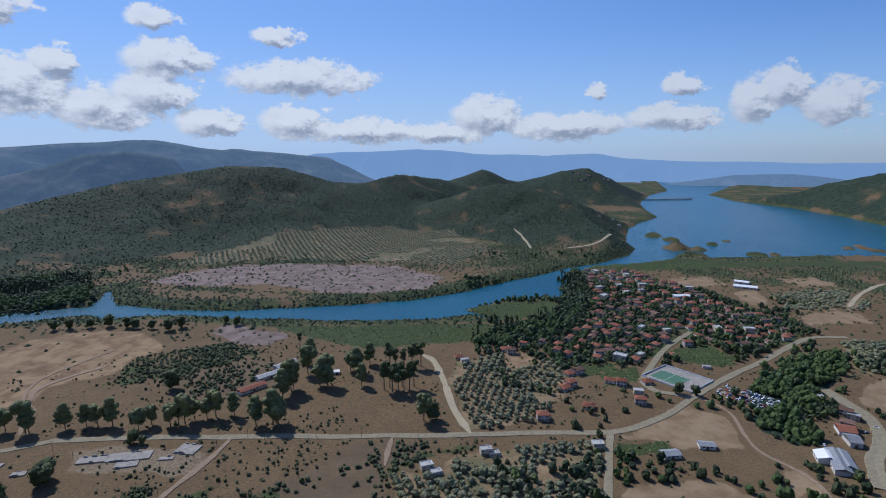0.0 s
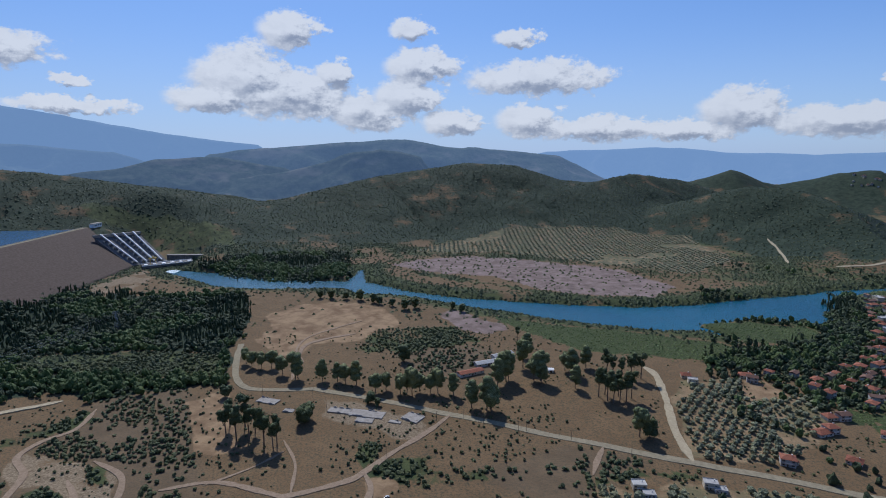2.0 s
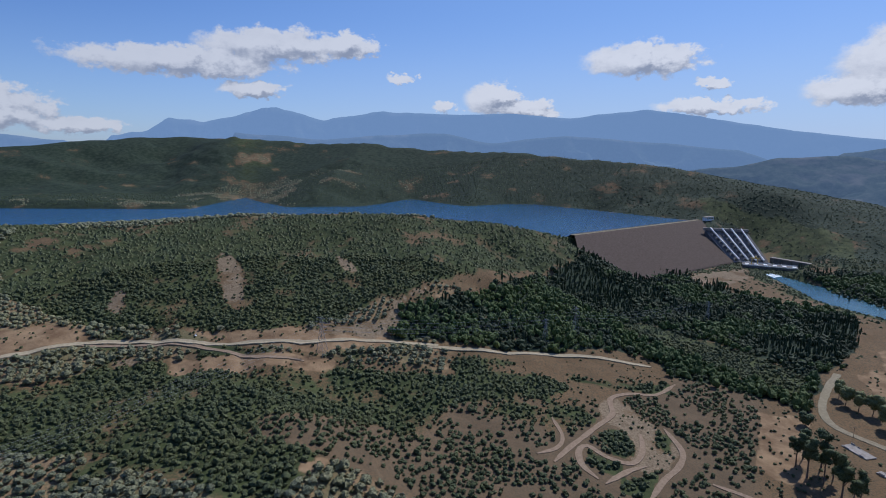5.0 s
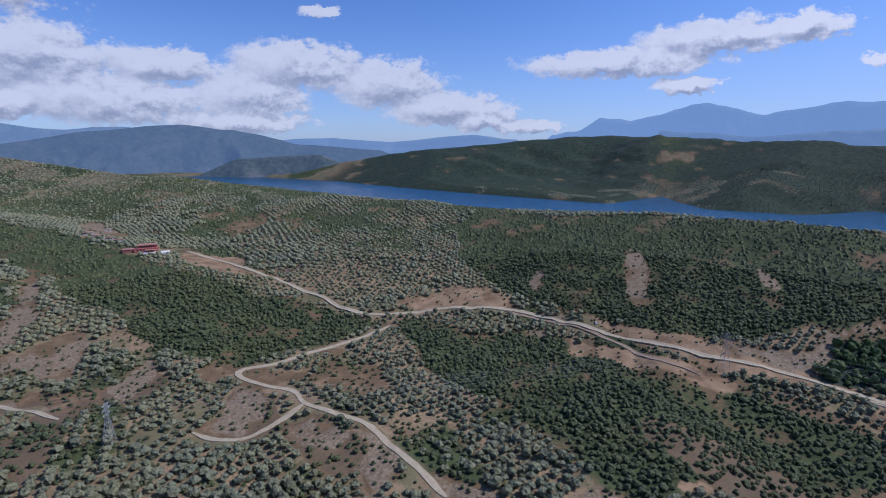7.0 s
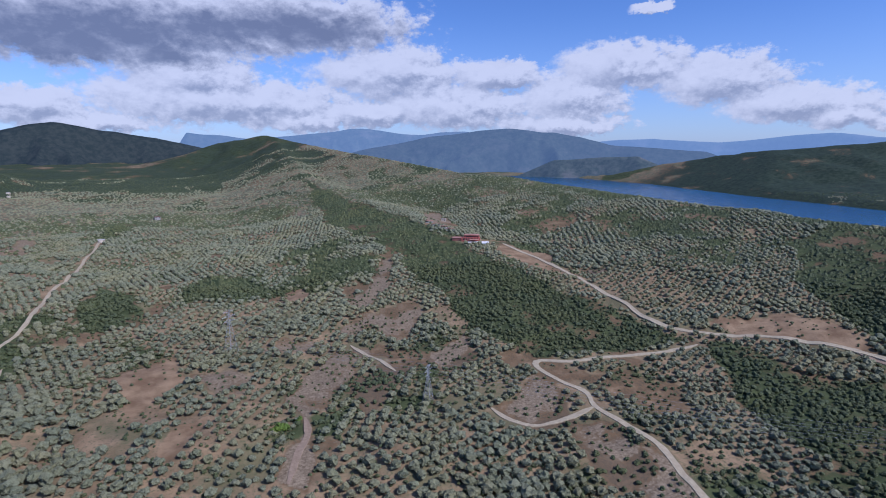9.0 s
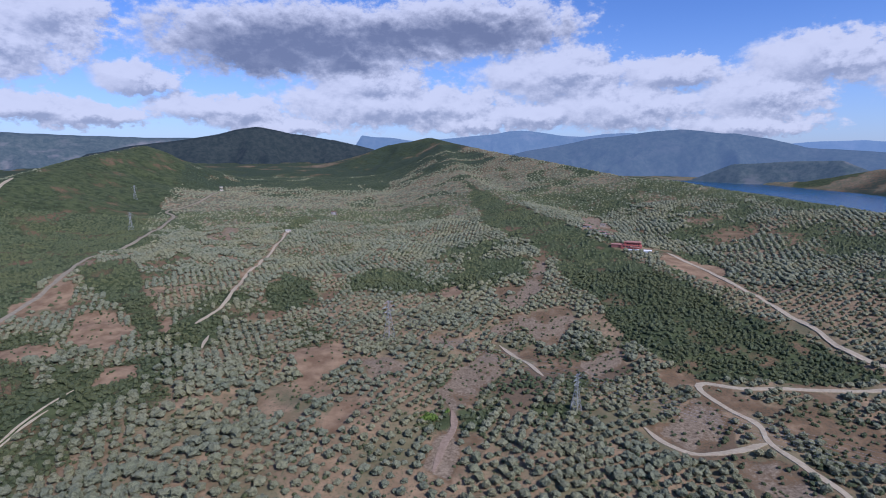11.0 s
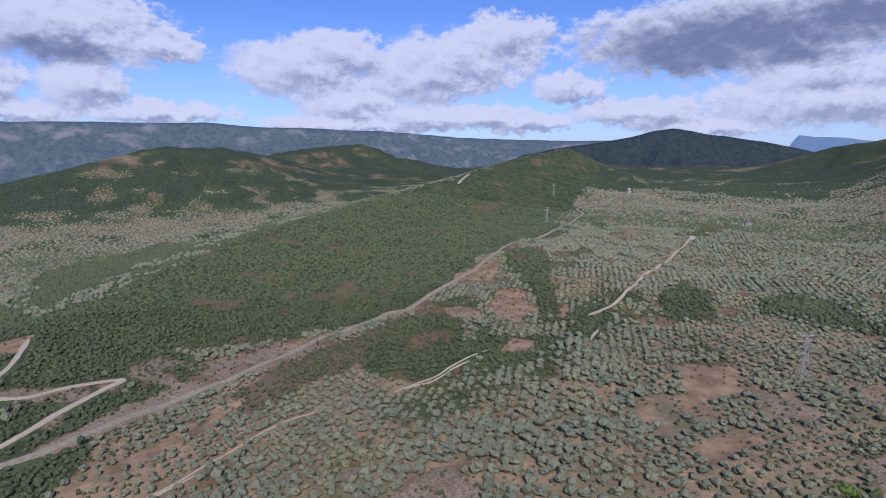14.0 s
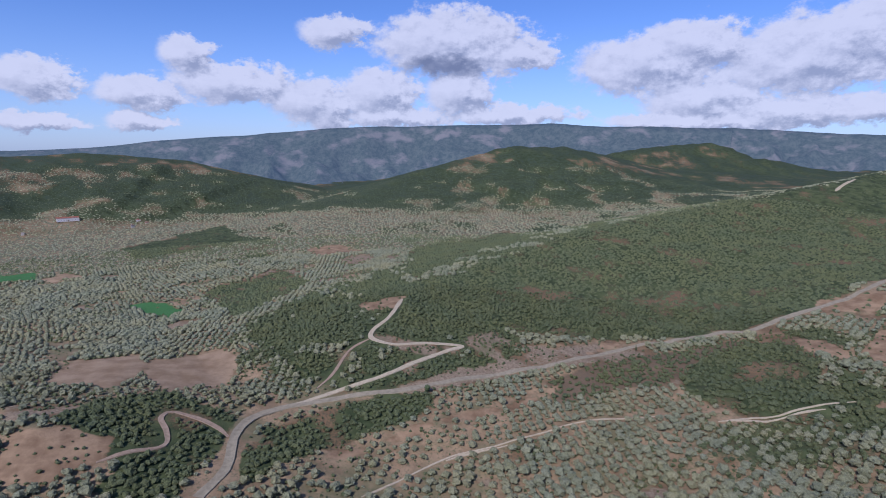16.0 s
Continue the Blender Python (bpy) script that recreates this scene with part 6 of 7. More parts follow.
def pylon(x, y, turn, h, label="tall grey steel lattice power pylon on the slope"):
    """A lattice tower with three pairs of arms."""
    z = ground_at(x, y)
    e = thing("power_pylon", x, y, z, turn, label, "pylon", "power pylons")
    wide, neck = h * 0.11, h * 0.022
    corner = [(-1, -1), (1, -1), (1, 1), (-1, 1)]

    def at(k, u):
        s = wide + (neck - wide) * min(1, u / 0.72)
        return (corner[k % 4][0] * s, corner[k % 4][1] * s, u * h)
    for k in range(4):
        leg = part("leg", join(tube(at(k, -0.03), at(k, 0.72), 0.13, 5), tube(at(k, 0.72), at(k, 1.0), 0.10, 5)), M_STEEL, e)
        us = [0, 0.16, 0.3, 0.42, 0.53, 0.63, 0.72, 0.81, 0.9, 1.0]
        for a, b in zip(us, us[1:]):
            part("brace", tube(at(k, a), at(k + 1, b), 0.055, 4), M_STEEL, leg)
            part("brace", tube(at(k + 1, a), at(k, b), 0.055, 4), M_STEEL, leg)
    for u, reach in ((0.74, 0.17), (0.85, 0.20), (0.96, 0.15)):
        for s in (-1, 1):
            tip = (s * h * reach, 0, u * h)
            arm = part("arm", join(*[tube((s * neck, q * neck, u * h), tip, 0.10, 4) for q in (-1, 1)], tube((0, 0, (u + 0.05) * h), tip, 0.08, 4)), M_STEEL, e)
            part("insulator", tube(tip, (tip[0], 0, tip[2] - 2.0), 0.13, 6), M_PANE, arm)
    return e


def cable_span(a, b, h, sag, side_a, side_b):
    """Six drooping cables between two towers."""
    (xa, ya), (xb, yb) = a, b
    za, zb = ground_at(xa, ya), ground_at(xb, yb)
    ang = math.atan2(yb - ya, xb - xa)
    px, py = -math.sin(ang), math.cos(ang)
    for u, reach in ((0.74, 0.17), (0.85, 0.20), (0.96, 0.15)):
        for s in (-1, 1):
            p = Vector((xa + px * s * h * reach, ya + py * s * h * reach, za + u * h - 2))
            q = Vector((xb + px * s * h * reach, yb + py * s * h * reach, zb + u * h - 2))
            bm, last = bmesh.new(), None
            for k in range(13):
                f = k / 12
                c = p.lerp(q, f) - Vector((0, 0, sag * 4 * f * (1 - f)))
                ring = [bm.verts.new((c.x + px * w * 0.032, c.y + py * w * 0.032, c.z + v * 0.032)) for w, v in ((0, 1), (-0.87, -0.5), (0.87, -0.5))]
                if last:
                    for i in range(3):
                        bm.faces.new((last[i], last[i - 1], ring[i - 1], ring[i]))
                last = ring
            tagged(new("power_cable", as_mesh("power_cable", bm, M_STEEL)), "thin sagging grey power cable between two pylons", "cable", "power lines")


# ---------------------------------------------------------------- dam, power station
M_DAMFACE = plain("dam_rockfill", (0.082, 0.060, 0.047), (0.125, 0.095, 0.077), 0.25, 0.95, 0.25)
M_DARKWALL = plain("stained_concrete", (0.11, 0.105, 0.10), (0.21, 0.20, 0.19), 0.12, 0.9, 0.05)
M_YELLOW = plain("yellow_crane_paint", (0.45, 0.30, 0.06), (0.6, 0.42, 0.1), 1, 0.5, 0)


def dam():
    (lx, ly), (rx, ry) = DAM_LEFT, DAM_RIGHT
    (tlx, tly), (trx, try_) = TOE_LEFT, TOE_RIGHT
    e = thing("embankment_dam", 0, 0, 0, 0, "long grey-brown rockfill embankment dam holding the reservoir", "dam")
    n, m = 60, 24
    top, foot = 67.0, 2.0
    up = Vector((-(ry - ly), rx - lx)).normalized()
    if up.dot(Vector((tlx - lx, tly - ly))) > 0:
        up = -up
    verts, rng = [], np.random.RandomState(2)
    for i in range(n):
        u = i / (n - 1)
        c, t = Vector((lx, ly)).lerp(Vector((rx, ry)), u), Vector((tlx, tly)).lerp(Vector((trx, try_)), u)
        out = c + up * 12
        row = [(*(c + up * 60), 40.0), (*out, top)]
        for j in range(m):
            v = j / (m - 1)
            p = c.lerp(t, v)
            row.append((p.x + rng.uniform(-.4, .4), p.y + rng.uniform(-.4, .4), top + (foot - top) * v))
        row.append((t.x, t.y, -8.0))
        verts += row
    k = m + 3
    faces = [(i * k + j, i * k + j + 1, (i + 1) * k + j + 1, (i + 1) * k + j) for i in range(n - 1) for j in range(k - 1)]
    me = mesh_from("embankment", np.array(verts), np.array(faces))
    me.materials.append(M_DAMFACE)
    bm = bmesh.new()
    bm.from_mesh(me)
    bmesh.ops.recalc_face_normals(bm, faces=bm.faces)
    bm.to_mesh(me)
    bm.free()
    shared("embankment", me, e)
    mid, ang = Vector(((lx + rx) / 2, (ly + ry) / 2)) + up * 6, math.degrees(math.atan2(ry - ly, rx - lx))
    L = math.hypot(rx - lx, ry - ly)
    part("crest_road", box(L, 10, 0.4, mid.x, mid.y, top - 0.1, 0, ang), M_ASPHALT, e, "pale crest road")
    part("parapet", box(L, 0.5, 1.3, mid.x + up.x * 5.4, mid.y + up.y * 5.4, top, 0, ang), M_CONCRETE, e)
    # gate house and intake on the abutment
    g = thing("gate_house", rx + 30 * math.cos(radians(ang)), ry + 30 * math.sin(radians(ang)), top - 3, ang, "white flat-roofed gate house at the dam's end", "building")
    part("wall", box(34, 10, 9), M_WHITE, g)
    part("roof", box(36, 12, 0.7, 0, 0, 9), M_CONCRETE, g)
    for x in (-11, -4, 4, 11):
        part("window", box(3, 0.3, 3, x, -5.05, 4), M_PANE, g)
    return e


def penstocks():
    for (ax, ay), (bx, by) in PENSTOCKS:
        e = thing("penstock", 0, 0, 0, 0, "white steel penstock pipe running down to the power station", "pipe", "penstocks")
        a, b = Vector((ax, ay, 60)), Vector((bx, by, 9))
        part("pipe", tube(a, b, 1.8, 14), M_WHITE, e)
        for u in np.linspace(0.06, 0.94, 8):
            c = a.lerp(b, float(u))
            part("saddle", box(3.0, 9.0, 9, c.x, c.y, c.z - 11, 0, math.degrees(math.atan2(by - ay, bx - ax))), M_DARKWALL, e)


def penstock_bank():
    """The concrete slope that carries the pipes."""
    a, b = Vector(PENSTOCKS[0][0]), Vector(PENSTOCKS[-1][0])
    c, d = Vector(PENSTOCKS[-1][1]), Vector(PENSTOCKS[0][1])
    side = (b - a).normalized() * 12
    q = [(*(a - side), 54), (*(b + side), 54), (*(c + side), 3), (*(d - side), 3)]
    bm = bmesh.new()
    top = [bm.verts.new(v) for v in q]
    low = [bm.verts.new((v[0], v[1], -6)) for v in q]
    bm.faces.new(top)
    for i in range(4):
        j = (i + 1) % 4
        bm.faces.new((top[i], top[j], low[j], low[i]))
    bmesh.ops.subdivide_edges(bm, edges=[e for e in bm.edges], cuts=3, use_grid_fill=True)
    bmesh.ops.recalc_face_normals(bm, faces=bm.faces)
    e = thing("penstock_bank", 0, 0, 0, 0, "dark concrete slope carrying the penstock pipes", "embankment")
    part("slope", bm, M_DARKWALL, e)
    part("head_wall", box((b - a).length + 30, 6, 6, (a.x + b.x) / 2, (a.y + b.y) / 2, 54, 0, math.degrees(math.atan2(b.y - a.y, b.x - a.x))), M_CONCRETE, e)


def power_station():
    (ax, ay), (bx, by) = POWER_A, POWER_B
    ang = math.degrees(math.atan2(by - ay, bx - ax))
    L = math.hypot(bx - ax, by - ay)
    e = thing("power_station", (ax + bx) / 2, (ay + by) / 2, 0, ang, "low concrete power station deck beside the river", "building")
    part("deck", box(L, 34, 8.5, 0, 0, -1, 0.3), M_DARKWALL, e)
    part("parapet", box(L, 0.6, 1.2, 0, 16.7, 7.5), M_WHITE, e)
    part("parapet", box(L, 0.6, 1.2, 0, -16.7, 7.5), M_WHITE, e)
    for k, x in enumerate(np.linspace(-0.42, 0.42, 6)):
        part("hatch", box(7, 10, 1.6, x * L, -4, 7.5, 0.2), M_WHITE, e)
        part("outlet", box(9, 0.6, 4, x * L, -17.2, -0.4), M_PANE, e)
    c = thing("gantry_crane", (ax * 0.78 + bx * 0.22), (ay * 0.78 + by * 0.22), 7.4, ang, "yellow gantry crane standing on the power station", "crane")
    for x in (-6, 6):
        for y in (-5, 5):
            part("leg", tube((x, y, 0), (x * 0.8, y * 0.8, 12), 0.5, 6), M_YELLOW, c)
    part("bridge", box(16, 3, 2.2, 0, 0, 12), M_YELLOW, c)
    part("hoist", box(4, 5, 3, 1, 0, 14.2, 0.2), M_YELLOW, c)
    (sx, sy), (tx, ty) = SPILL_A, SPILL_B
    ang2, L2 = math.degrees(math.atan2(ty - sy, tx - sx)), math.hypot(tx - sx, ty - sy)
    w = thing("spillway_wall", (sx + tx) / 2, (sy + ty) / 2, -2, ang2, "long dark stained concrete spillway wall", "wall")
    part("wall", box(L2, 9, 15), M_DARKWALL, w)
    part("coping", box(L2 + 1, 10, 1.0, 0, 0, 15), M_CONCRETE, w)
    for x in np.linspace(-0.46, 0.46, 9):
        part("buttress", box(2.5, 12, 13.5, x * L2, 0, 0), M_DARKWALL, w)


DAM_LEFT, DAM_RIGHT = (-1055.3, 404.9), (-1259.3, 812.0)
TOE_LEFT, TOE_RIGHT = (-854.9, 356.8), (-1048.4, 761.4)
PENSTOCKS = [((-1172.6, 780.8), (-1050.8, 772.7)), ((-1161.9, 803.2), (-1043.2, 788.6)), ((-1153.7, 820.4), (-1036.8, 802.1)), ((-1144.9, 838.9), (-1030.4, 815.5))]
POWER_A, POWER_B = (-1020.2, 758.6), (-965.2, 840.9)
SPILL_A, SPILL_B = (-1044.0, 842.0), (-905.0, 905.0)
FOAM = [(-998, 758), (-1006, 789), (-989, 825), (-955, 816), (-915, 796), (-933, 787), (-922, 754), (-955, 757), (-962, 742)]

dam()
penstocks()
penstock_bank()
power_station()


def tailrace():
    """White churned water below the turbines."""
    bm = prism(FOAM, -0.3, 0.12)
    m, t, b = material("churned_water")
    n = noise_node(t, where(t), 0.12, 6, 0.7)
    t.links.new(mix(t, ramp(t, n.outputs["Fac"], 0.42, 0.6), (0.03, 0.16, 0.22), (0.75, 0.80, 0.82)), b.inputs["Base Color"])
    b.inputs["Roughness"].default_value = 0.5
    tagged(new("churned_water", as_mesh("churned_water", bm, m)), "white churning water below the power station", "water", kind="structure")


tailrace()


# ---------------------------------------------------------------- village
HOUSES = [(134.1, 546.1, 30, 0), (144.7, 548, 30, 3), (122.2, 510.7, 40, 1), (129.5, 517.6, 30, 2), (173.7, 527.2, -15, 1), (181.9, 519.6, -15, 2), (209.3, 523.2, 10, 7), (191.3, 497.4, -10, 5), (186.4, 478.4, -15, 2), (135.2, 470.4, -20, 7), (289.8, 563.7, -20, 8), (196.3, 611.9, 20, 4), (89.8, 452.9, 20, 0), (266.1, 596.5, 15, 0), (299.3, 631.9, 0, 2), (182.4, 602.5, 0, 3), (229.1, 597.2, 30, 5), (17.8, 592.6, 10, 0), (24.4, 579.2, 10, 5), (75, 619.3, 15, 1), (80.4, 608.2, 0, 3), (88.3, 449, 0, 2), (124, 400.6, 5, 5), (294.4, 682.1, 10, 5)]
HOUSES += [(-12.9, 370.2, 20, 5), (-5.7, 364.3, 20, 8), (33.4, 393.3, 10, 5), (39.9, 390.9, 10, 8), (363.2, 445.4, -40, 5), (361.6, 452.4, -40, 3), (346.5, 430.7, -40, 3), (362.3, 487.9, -10, 8), (177.5, -1036.7, 20, 5), (524.6, -1854.1, 20, 5), (112.1, -1262.5, 20, 3), (497.4, -1758.4, 20, 5), (1692.2, 234.3, 20, 0), (1650.1, 263.1, 20, 3), (1599.6, 494.3, 20, 5), (1715.1, 257.9, 20, 7), (534.4, 1687.3, 20, 5), (636.6, 2106, 20, 0), (460.6, 1587.3, 20, 3), (536.9, 1637.9, 20, 5), (677, 2719.6, 35.6452, 1), (651.3, 2750.3, 49.4462, 3), (791.3, 2671, 19.9735, 5), (683.5, 2631.7, 74.4185, 3)]
HOUSES += [(654.8, 2643.2, 75, 3), (803.5, 2660.8, 76, 3), (637.6, 2691.4, 60, 5), (675.5, 2701, 25, 5), (823.3, 2715.9, 46, 5), (706.2, 2668.8, 41, 1), (672.5, 2635.4, 4, 0), (700.5, 2610.1, 47, 8), (714.5, 2660, 90, 1), (626.1, 2659.3, 57, 5)]
VILLAGE = [(282, 1053), (368, 1058), (415, 953), (425, 876), (433, 792), (467, 748), (462, 676), (421, 630), (354, 615), (321, 659), (299, 660), (234, 583), (202, 582), (172, 566), (144, 583), (119, 622), (72, 628), (126, 657), (167, 679), (209, 753), (246, 877)]
COURT = ((241.4, 534.8), -52, 31.6, 25.0)
CARS = [(371.5, 430, -50, 0), (344.1, 458.9, 20, 0), (306.7, 401.4, 70, 0), (356.6, 421.6, 10, 2), (-502.6, -167.5, 20, 0), (372.8, 590.6, 30, 2), (-170, 290, 70, 3)]
SCRAPYARD = ((278.3, 507.0), (308.2, 472.3), 13)
SLABS = [(-271, 382, 11, 21, 9, 5), (-245, 387, 10, 32, 12, 6), (-241, 376, 14, 16, 8, 3), (-204, 397, -9, 17, 14, 7), (-215, 384, 5, 11, 4, 2), (-345, 372, 5, 21, 10, 5), (-314, 364, 13, 10, 6, 3)]
POLES = [(-182.6, 400.8, 20), (-190.9, 378.8, 20), (-195.2, 333.9, 20), (-310.7, 395.4, 20), (-148, 412.2, 20), (-162.4, 414.2, 20), (-112.1, 412.7, 20), (-106.2, 360.3, 20), (-364.8, 386.4, 20), (-141.8, 408.1, 20), (-106.1, 416.1, 20), (-68.4, 416, 20), (-21.1, 411.5, 20), (-285.6, 382, 20)]
SHEDS = [(-192, 509, 50, 28, 9, 3.4, 0), (-184, 539, 46, 28, 9, 3.4, 1), (-176, 570, 56, 27, 9, 3.4, 1), (294, 381, 71, 13, 14, 4, 2), (298, 374, 67, 33, 11, 4.5, 1), (304, 376, 69, 26, 10, 4, 1), (332, 405, -14, 9, 15, 4.5, 1),
         (339, 422, -20, 13, 14, 4, 0), (523, 910, -29, 36, 14, 3.5, 2), (536, 945, -38, 23, 12, 3.5, 2), (-115, 549, 15, 6, 6, 3, 2), (384, 847, 1, 26, 12, 5, 2), (1703, 422, -71, 50, 16, 8, 0), (177, 388, 7, 14, 9, 3, 1),
         (211, 400, -9, 12, 8, 3, 1)]
PYLONS = [(-4, -480, 221, 39), (-130, -335, 41, 27), (-480, -51, 51, 36), (-569, 224, 18, 37), (-557, 185, 18, 28), (-674, 457, 24, 26), (472, -1071, 0, 34), (605, -1411, 0, 34)]
CABLES = [(0, 1), (1, 2), (2, 3), (2, 4), (3, 5)]
TREES = []
TREES += [(-432.4, 436.1, "e", 1.2), (-397.9, 437.6, "e", 1.2), (-374.8, 428.5, "e", 1.2), (-352.3, 425.4, "e", 1.2), (-326.5, 432.6, "e", 1.2), (-309.6, 434.9, "e", 1.2), (-300.7, 436.4, "e", 1.2), (-288.1, 436.9, "e", 1.2), (-260.6, 427.7, "e", 1.2), (-255, 438.5, "e", 1.2), (-236.6, 434.7, "e", 1.2), (-230.6, 436.8, "e", 1.2), (-225.4, 437.9, "e", 1.2), (-221.7, 447.3, "e", 1.2), (-210.6, 447.7, "e", 1.2), (-204.2, 451.8, "e", 1.2), (-189.2, 455.1, "e", 1.2), (-163.5, 436.9, "e", 1.5), (-142.4, 432.6, "e", 1.5), (-148.9, 437.4, "e", 1.5), (-151.7, 505.7, "e", 1.5), (-149.6, 578.2, "e", 1.5), (-126.9, 520.1, "e", 1.5), (-119.4, 521, "e", 1.5)]
TREES += [(-418.1, 429.6, "e", 1.2), (-406.6, 432.1, "e", 1.2), (-145.4, 547.7, "e", 1.35), (-116.9, 513, "e", 1.35), (-101.8, 558.5, "e", 1.485), (-83.5, 518, "e", 1.35), (-82.2, 573.9, "e", 1.35), (-93.1, 550.6, "e", 1.35), (-50.6, 504.4, "p", 1.35), (-44.7, 500.7, "p", 1.35), (-39.3, 504.2, "p", 1.35), (-34, 508.8, "p", 1.35), (-59.5, 509.1, "p", 1.35), (-54.5, 516, "p", 1.35), (-42, 517.2, "p", 1.35), (-29.8, 516.4, "p", 1.35), (-52.4, 558.2, "p", 1.35), (-43.1, 558.4, "p", 1.35), (-34.3, 566, "p", 1.35), (-25, 569.4, "p", 1.35), (-59.2, 565.5, "p", 1.35), (-10.2, 448, "b", 1.62), (-17.6, 444.7, "e", 1.215), (-146.3, 440.1, "e", 1.485)]
TREES += [(-155.7, 489.6, "e", 1.485), (-150, 508.6, "e", 1.35), (245.3, 494.1, "b", 1.08), (230.1, 497.4, "b", 1.08), (-253.6, 406.5, "b", 1.08), (-289.6, 358.5, "b", 1.35), (-356.2, 426.2, "e", 1.35), (38, 651.3, "c", 1.35), (44.2, 659.1, "c", 1.215), (59.4, 667.6, "c", 1.35), (67.5, 676.7, "c", 1.35), (75.4, 681, "c", 1.35), (83.3, 685.1, "c", 1.35), (90.5, 689.2, "c", 1.35), (98.9, 695.4, "c", 1.215), (283.9, 494.1, "b", 0.945), (-520.9, 693, "b", 1.35), (-503, 700, "b", 1.35), (-454.7, 708.6, "b", 1.485), (-429.6, 705, "b", 1.35), (-415.6, 700.5, "b", 1.35), (-365.4, 691.6, "b", 1.35), (-355.6, 702.8, "b", 1.35), (-391.9, 699, "b", 1.215)]
TREES += [(-302.2, 722.6, "b", 1.08), (-283.9, 715.7, "b", 1.08), (-478.6, 703.7, "b", 1.35), (-320.1, 306.2, "p", 1.3), (-312.1, 312.3, "p", 1.3), (-334, 308.8, "p", 1.3), (-329.9, 326.2, "p", 1.3), (-315.2, 322.5, "p", 1.3), (-341.1, 320.4, "p", 1.3), (-293.8, 309, "p", 1.3), (-281.7, 305.9, "p", 1.3), (-284.1, 313.2, "p", 1.3), (-286.2, 350, "b", 1.43), (-274.2, 513, "b", 1.69), (-388, 362.6, "b", 1.17), (-244.5, 405.2, "b", 0.78), (-174.8, 628.4, "p", 1.04), (-25.8, -333.4, "l", 1), (-31.2, -335.7, "l", 0.9), (-41.3, -343.4, "l", 0.6), (397.3, -139.6, "b", 0.55), (400.5, -355.9, "c", 0.6), (408.3, -425.1, "c", 0.6), (408.7, -430.1, "c", 0.6)]
TREES += [(-893, 315.9, "c", 0.7), (-900.8, 324, "c", 0.7), (-908, 332, "c", 0.7), (-1057.9, 393, "c", 0.7), (-1056.1, 398.7, "c", 0.7), (-1054.5, 404.4, "c", 0.7)]
LODGE = (-348.6, -718.2, 153)
LODGE_STEPS = [(8.1, -57.2), (13.3, -72.5), (17.9, -92.2), (21.7, -112.8)]
LODGE_HUT = (-364.9, -860.3)
BRIDGE = ((999.8, 2701.2), (1254.8, 2722.2))



def village():
    kinds = [("hip", 1), ("hip", 2), ("hip", 3), ("gable", 4), ("gable", 5), ("flat", 6), ("gable", 7), ("hip", 8), ("flat", 9)]
    protos = [house(*k) for k in kinds]
    rng = random.Random(12)
    placed = []

    def put(k, x, y, turn, s):
        copy_thing(protos[k], pose(x, y, ground_at(x, y), 0, 0, turn) @ Matrix.Diagonal((s, s, s, 1)))
        keep_clear(x, y, 5.5)
        placed.append((x, y))
    for x, y, turn, k in HOUSES:
        put(k, x, y, turn, 0.72 if k in (5, 8) else 1.0)
    xs, ys = [p[0] for p in VILLAGE], [p[1] for p in VILLAGE]
    tries = 0
    while len(placed) < 262 and tries < 9000:
        tries += 1
        x, y = rng.uniform(min(xs), max(xs)), rng.uniform(min(ys), max(ys))
        if inside(np.array([x]), np.array([y]), VILLAGE)[0] < 2 or not is_clear(np.array([x]), np.array([y]))[0]:
            continue
        if any((x - a) ** 2 + (y - b) ** 2 < 15.5 ** 2 for a, b in placed):
            continue
        if ground_at(x, y) < 1.5:
            continue
        turn = 25 + 35 * math.sin(x * 0.011) + rng.choice((0, 0, 90, 180)) + rng.uniform(-8, 8)
        put(rng.choice((0, 1, 2, 3, 4, 0, 1, 5, 6, 7, 7, 2, 4)), x, y, turn, rng.uniform(0.8, 1.12))
    for p in protos:
        bin_thing(p)


def long_shed(x, y, turn, length, width, h, roof, label):
    e = thing("long_shed", x, y, ground_at(x, y), turn, label, "shed")
    part("wall", box(length, width, h + 1.5, 0, 0, -1.5), WALL_MATS[0], e)
    bm = bmesh.new()
    for low in (0, -0.25):
        q = [bm.verts.new((sx * (length / 2 + 0.5), sy * (width / 2 + 0.5), h + low)) for sx, sy in ((-1, -1), (1, -1), (1, 1), (-1, 1))]
        r = [bm.verts.new((sx * (length / 2 + 0.5), 0, h + width * 0.17 + low)) for sx in (-1, 1)]
        for f in ((q[0], q[1], r[1], r[0]), (q[2], q[3], r[0], r[1]), (q[1], q[2], r[1]), (q[3], q[0], r[0])):
            bm.faces.new(f)
    bmesh.ops.recalc_face_normals(bm, faces=bm.faces)
    part("roof", bm, roof, e)
    n = int(length / 6)
    pane = as_mesh("pane", box(1.6, 0.12, 1.2), M_PANE)
    for k in range(n):
        for s in (-1, 1):
            shared("window", pane, e, pose((k + 0.5) / n * length - length / 2, s * width / 2, 1.4))
    part("door", box(2.4, 0.14, 2.4, 0, -width / 2, 0), M_SHUTTER, e)
    keep_clear(x, y, length / 2)
    return e


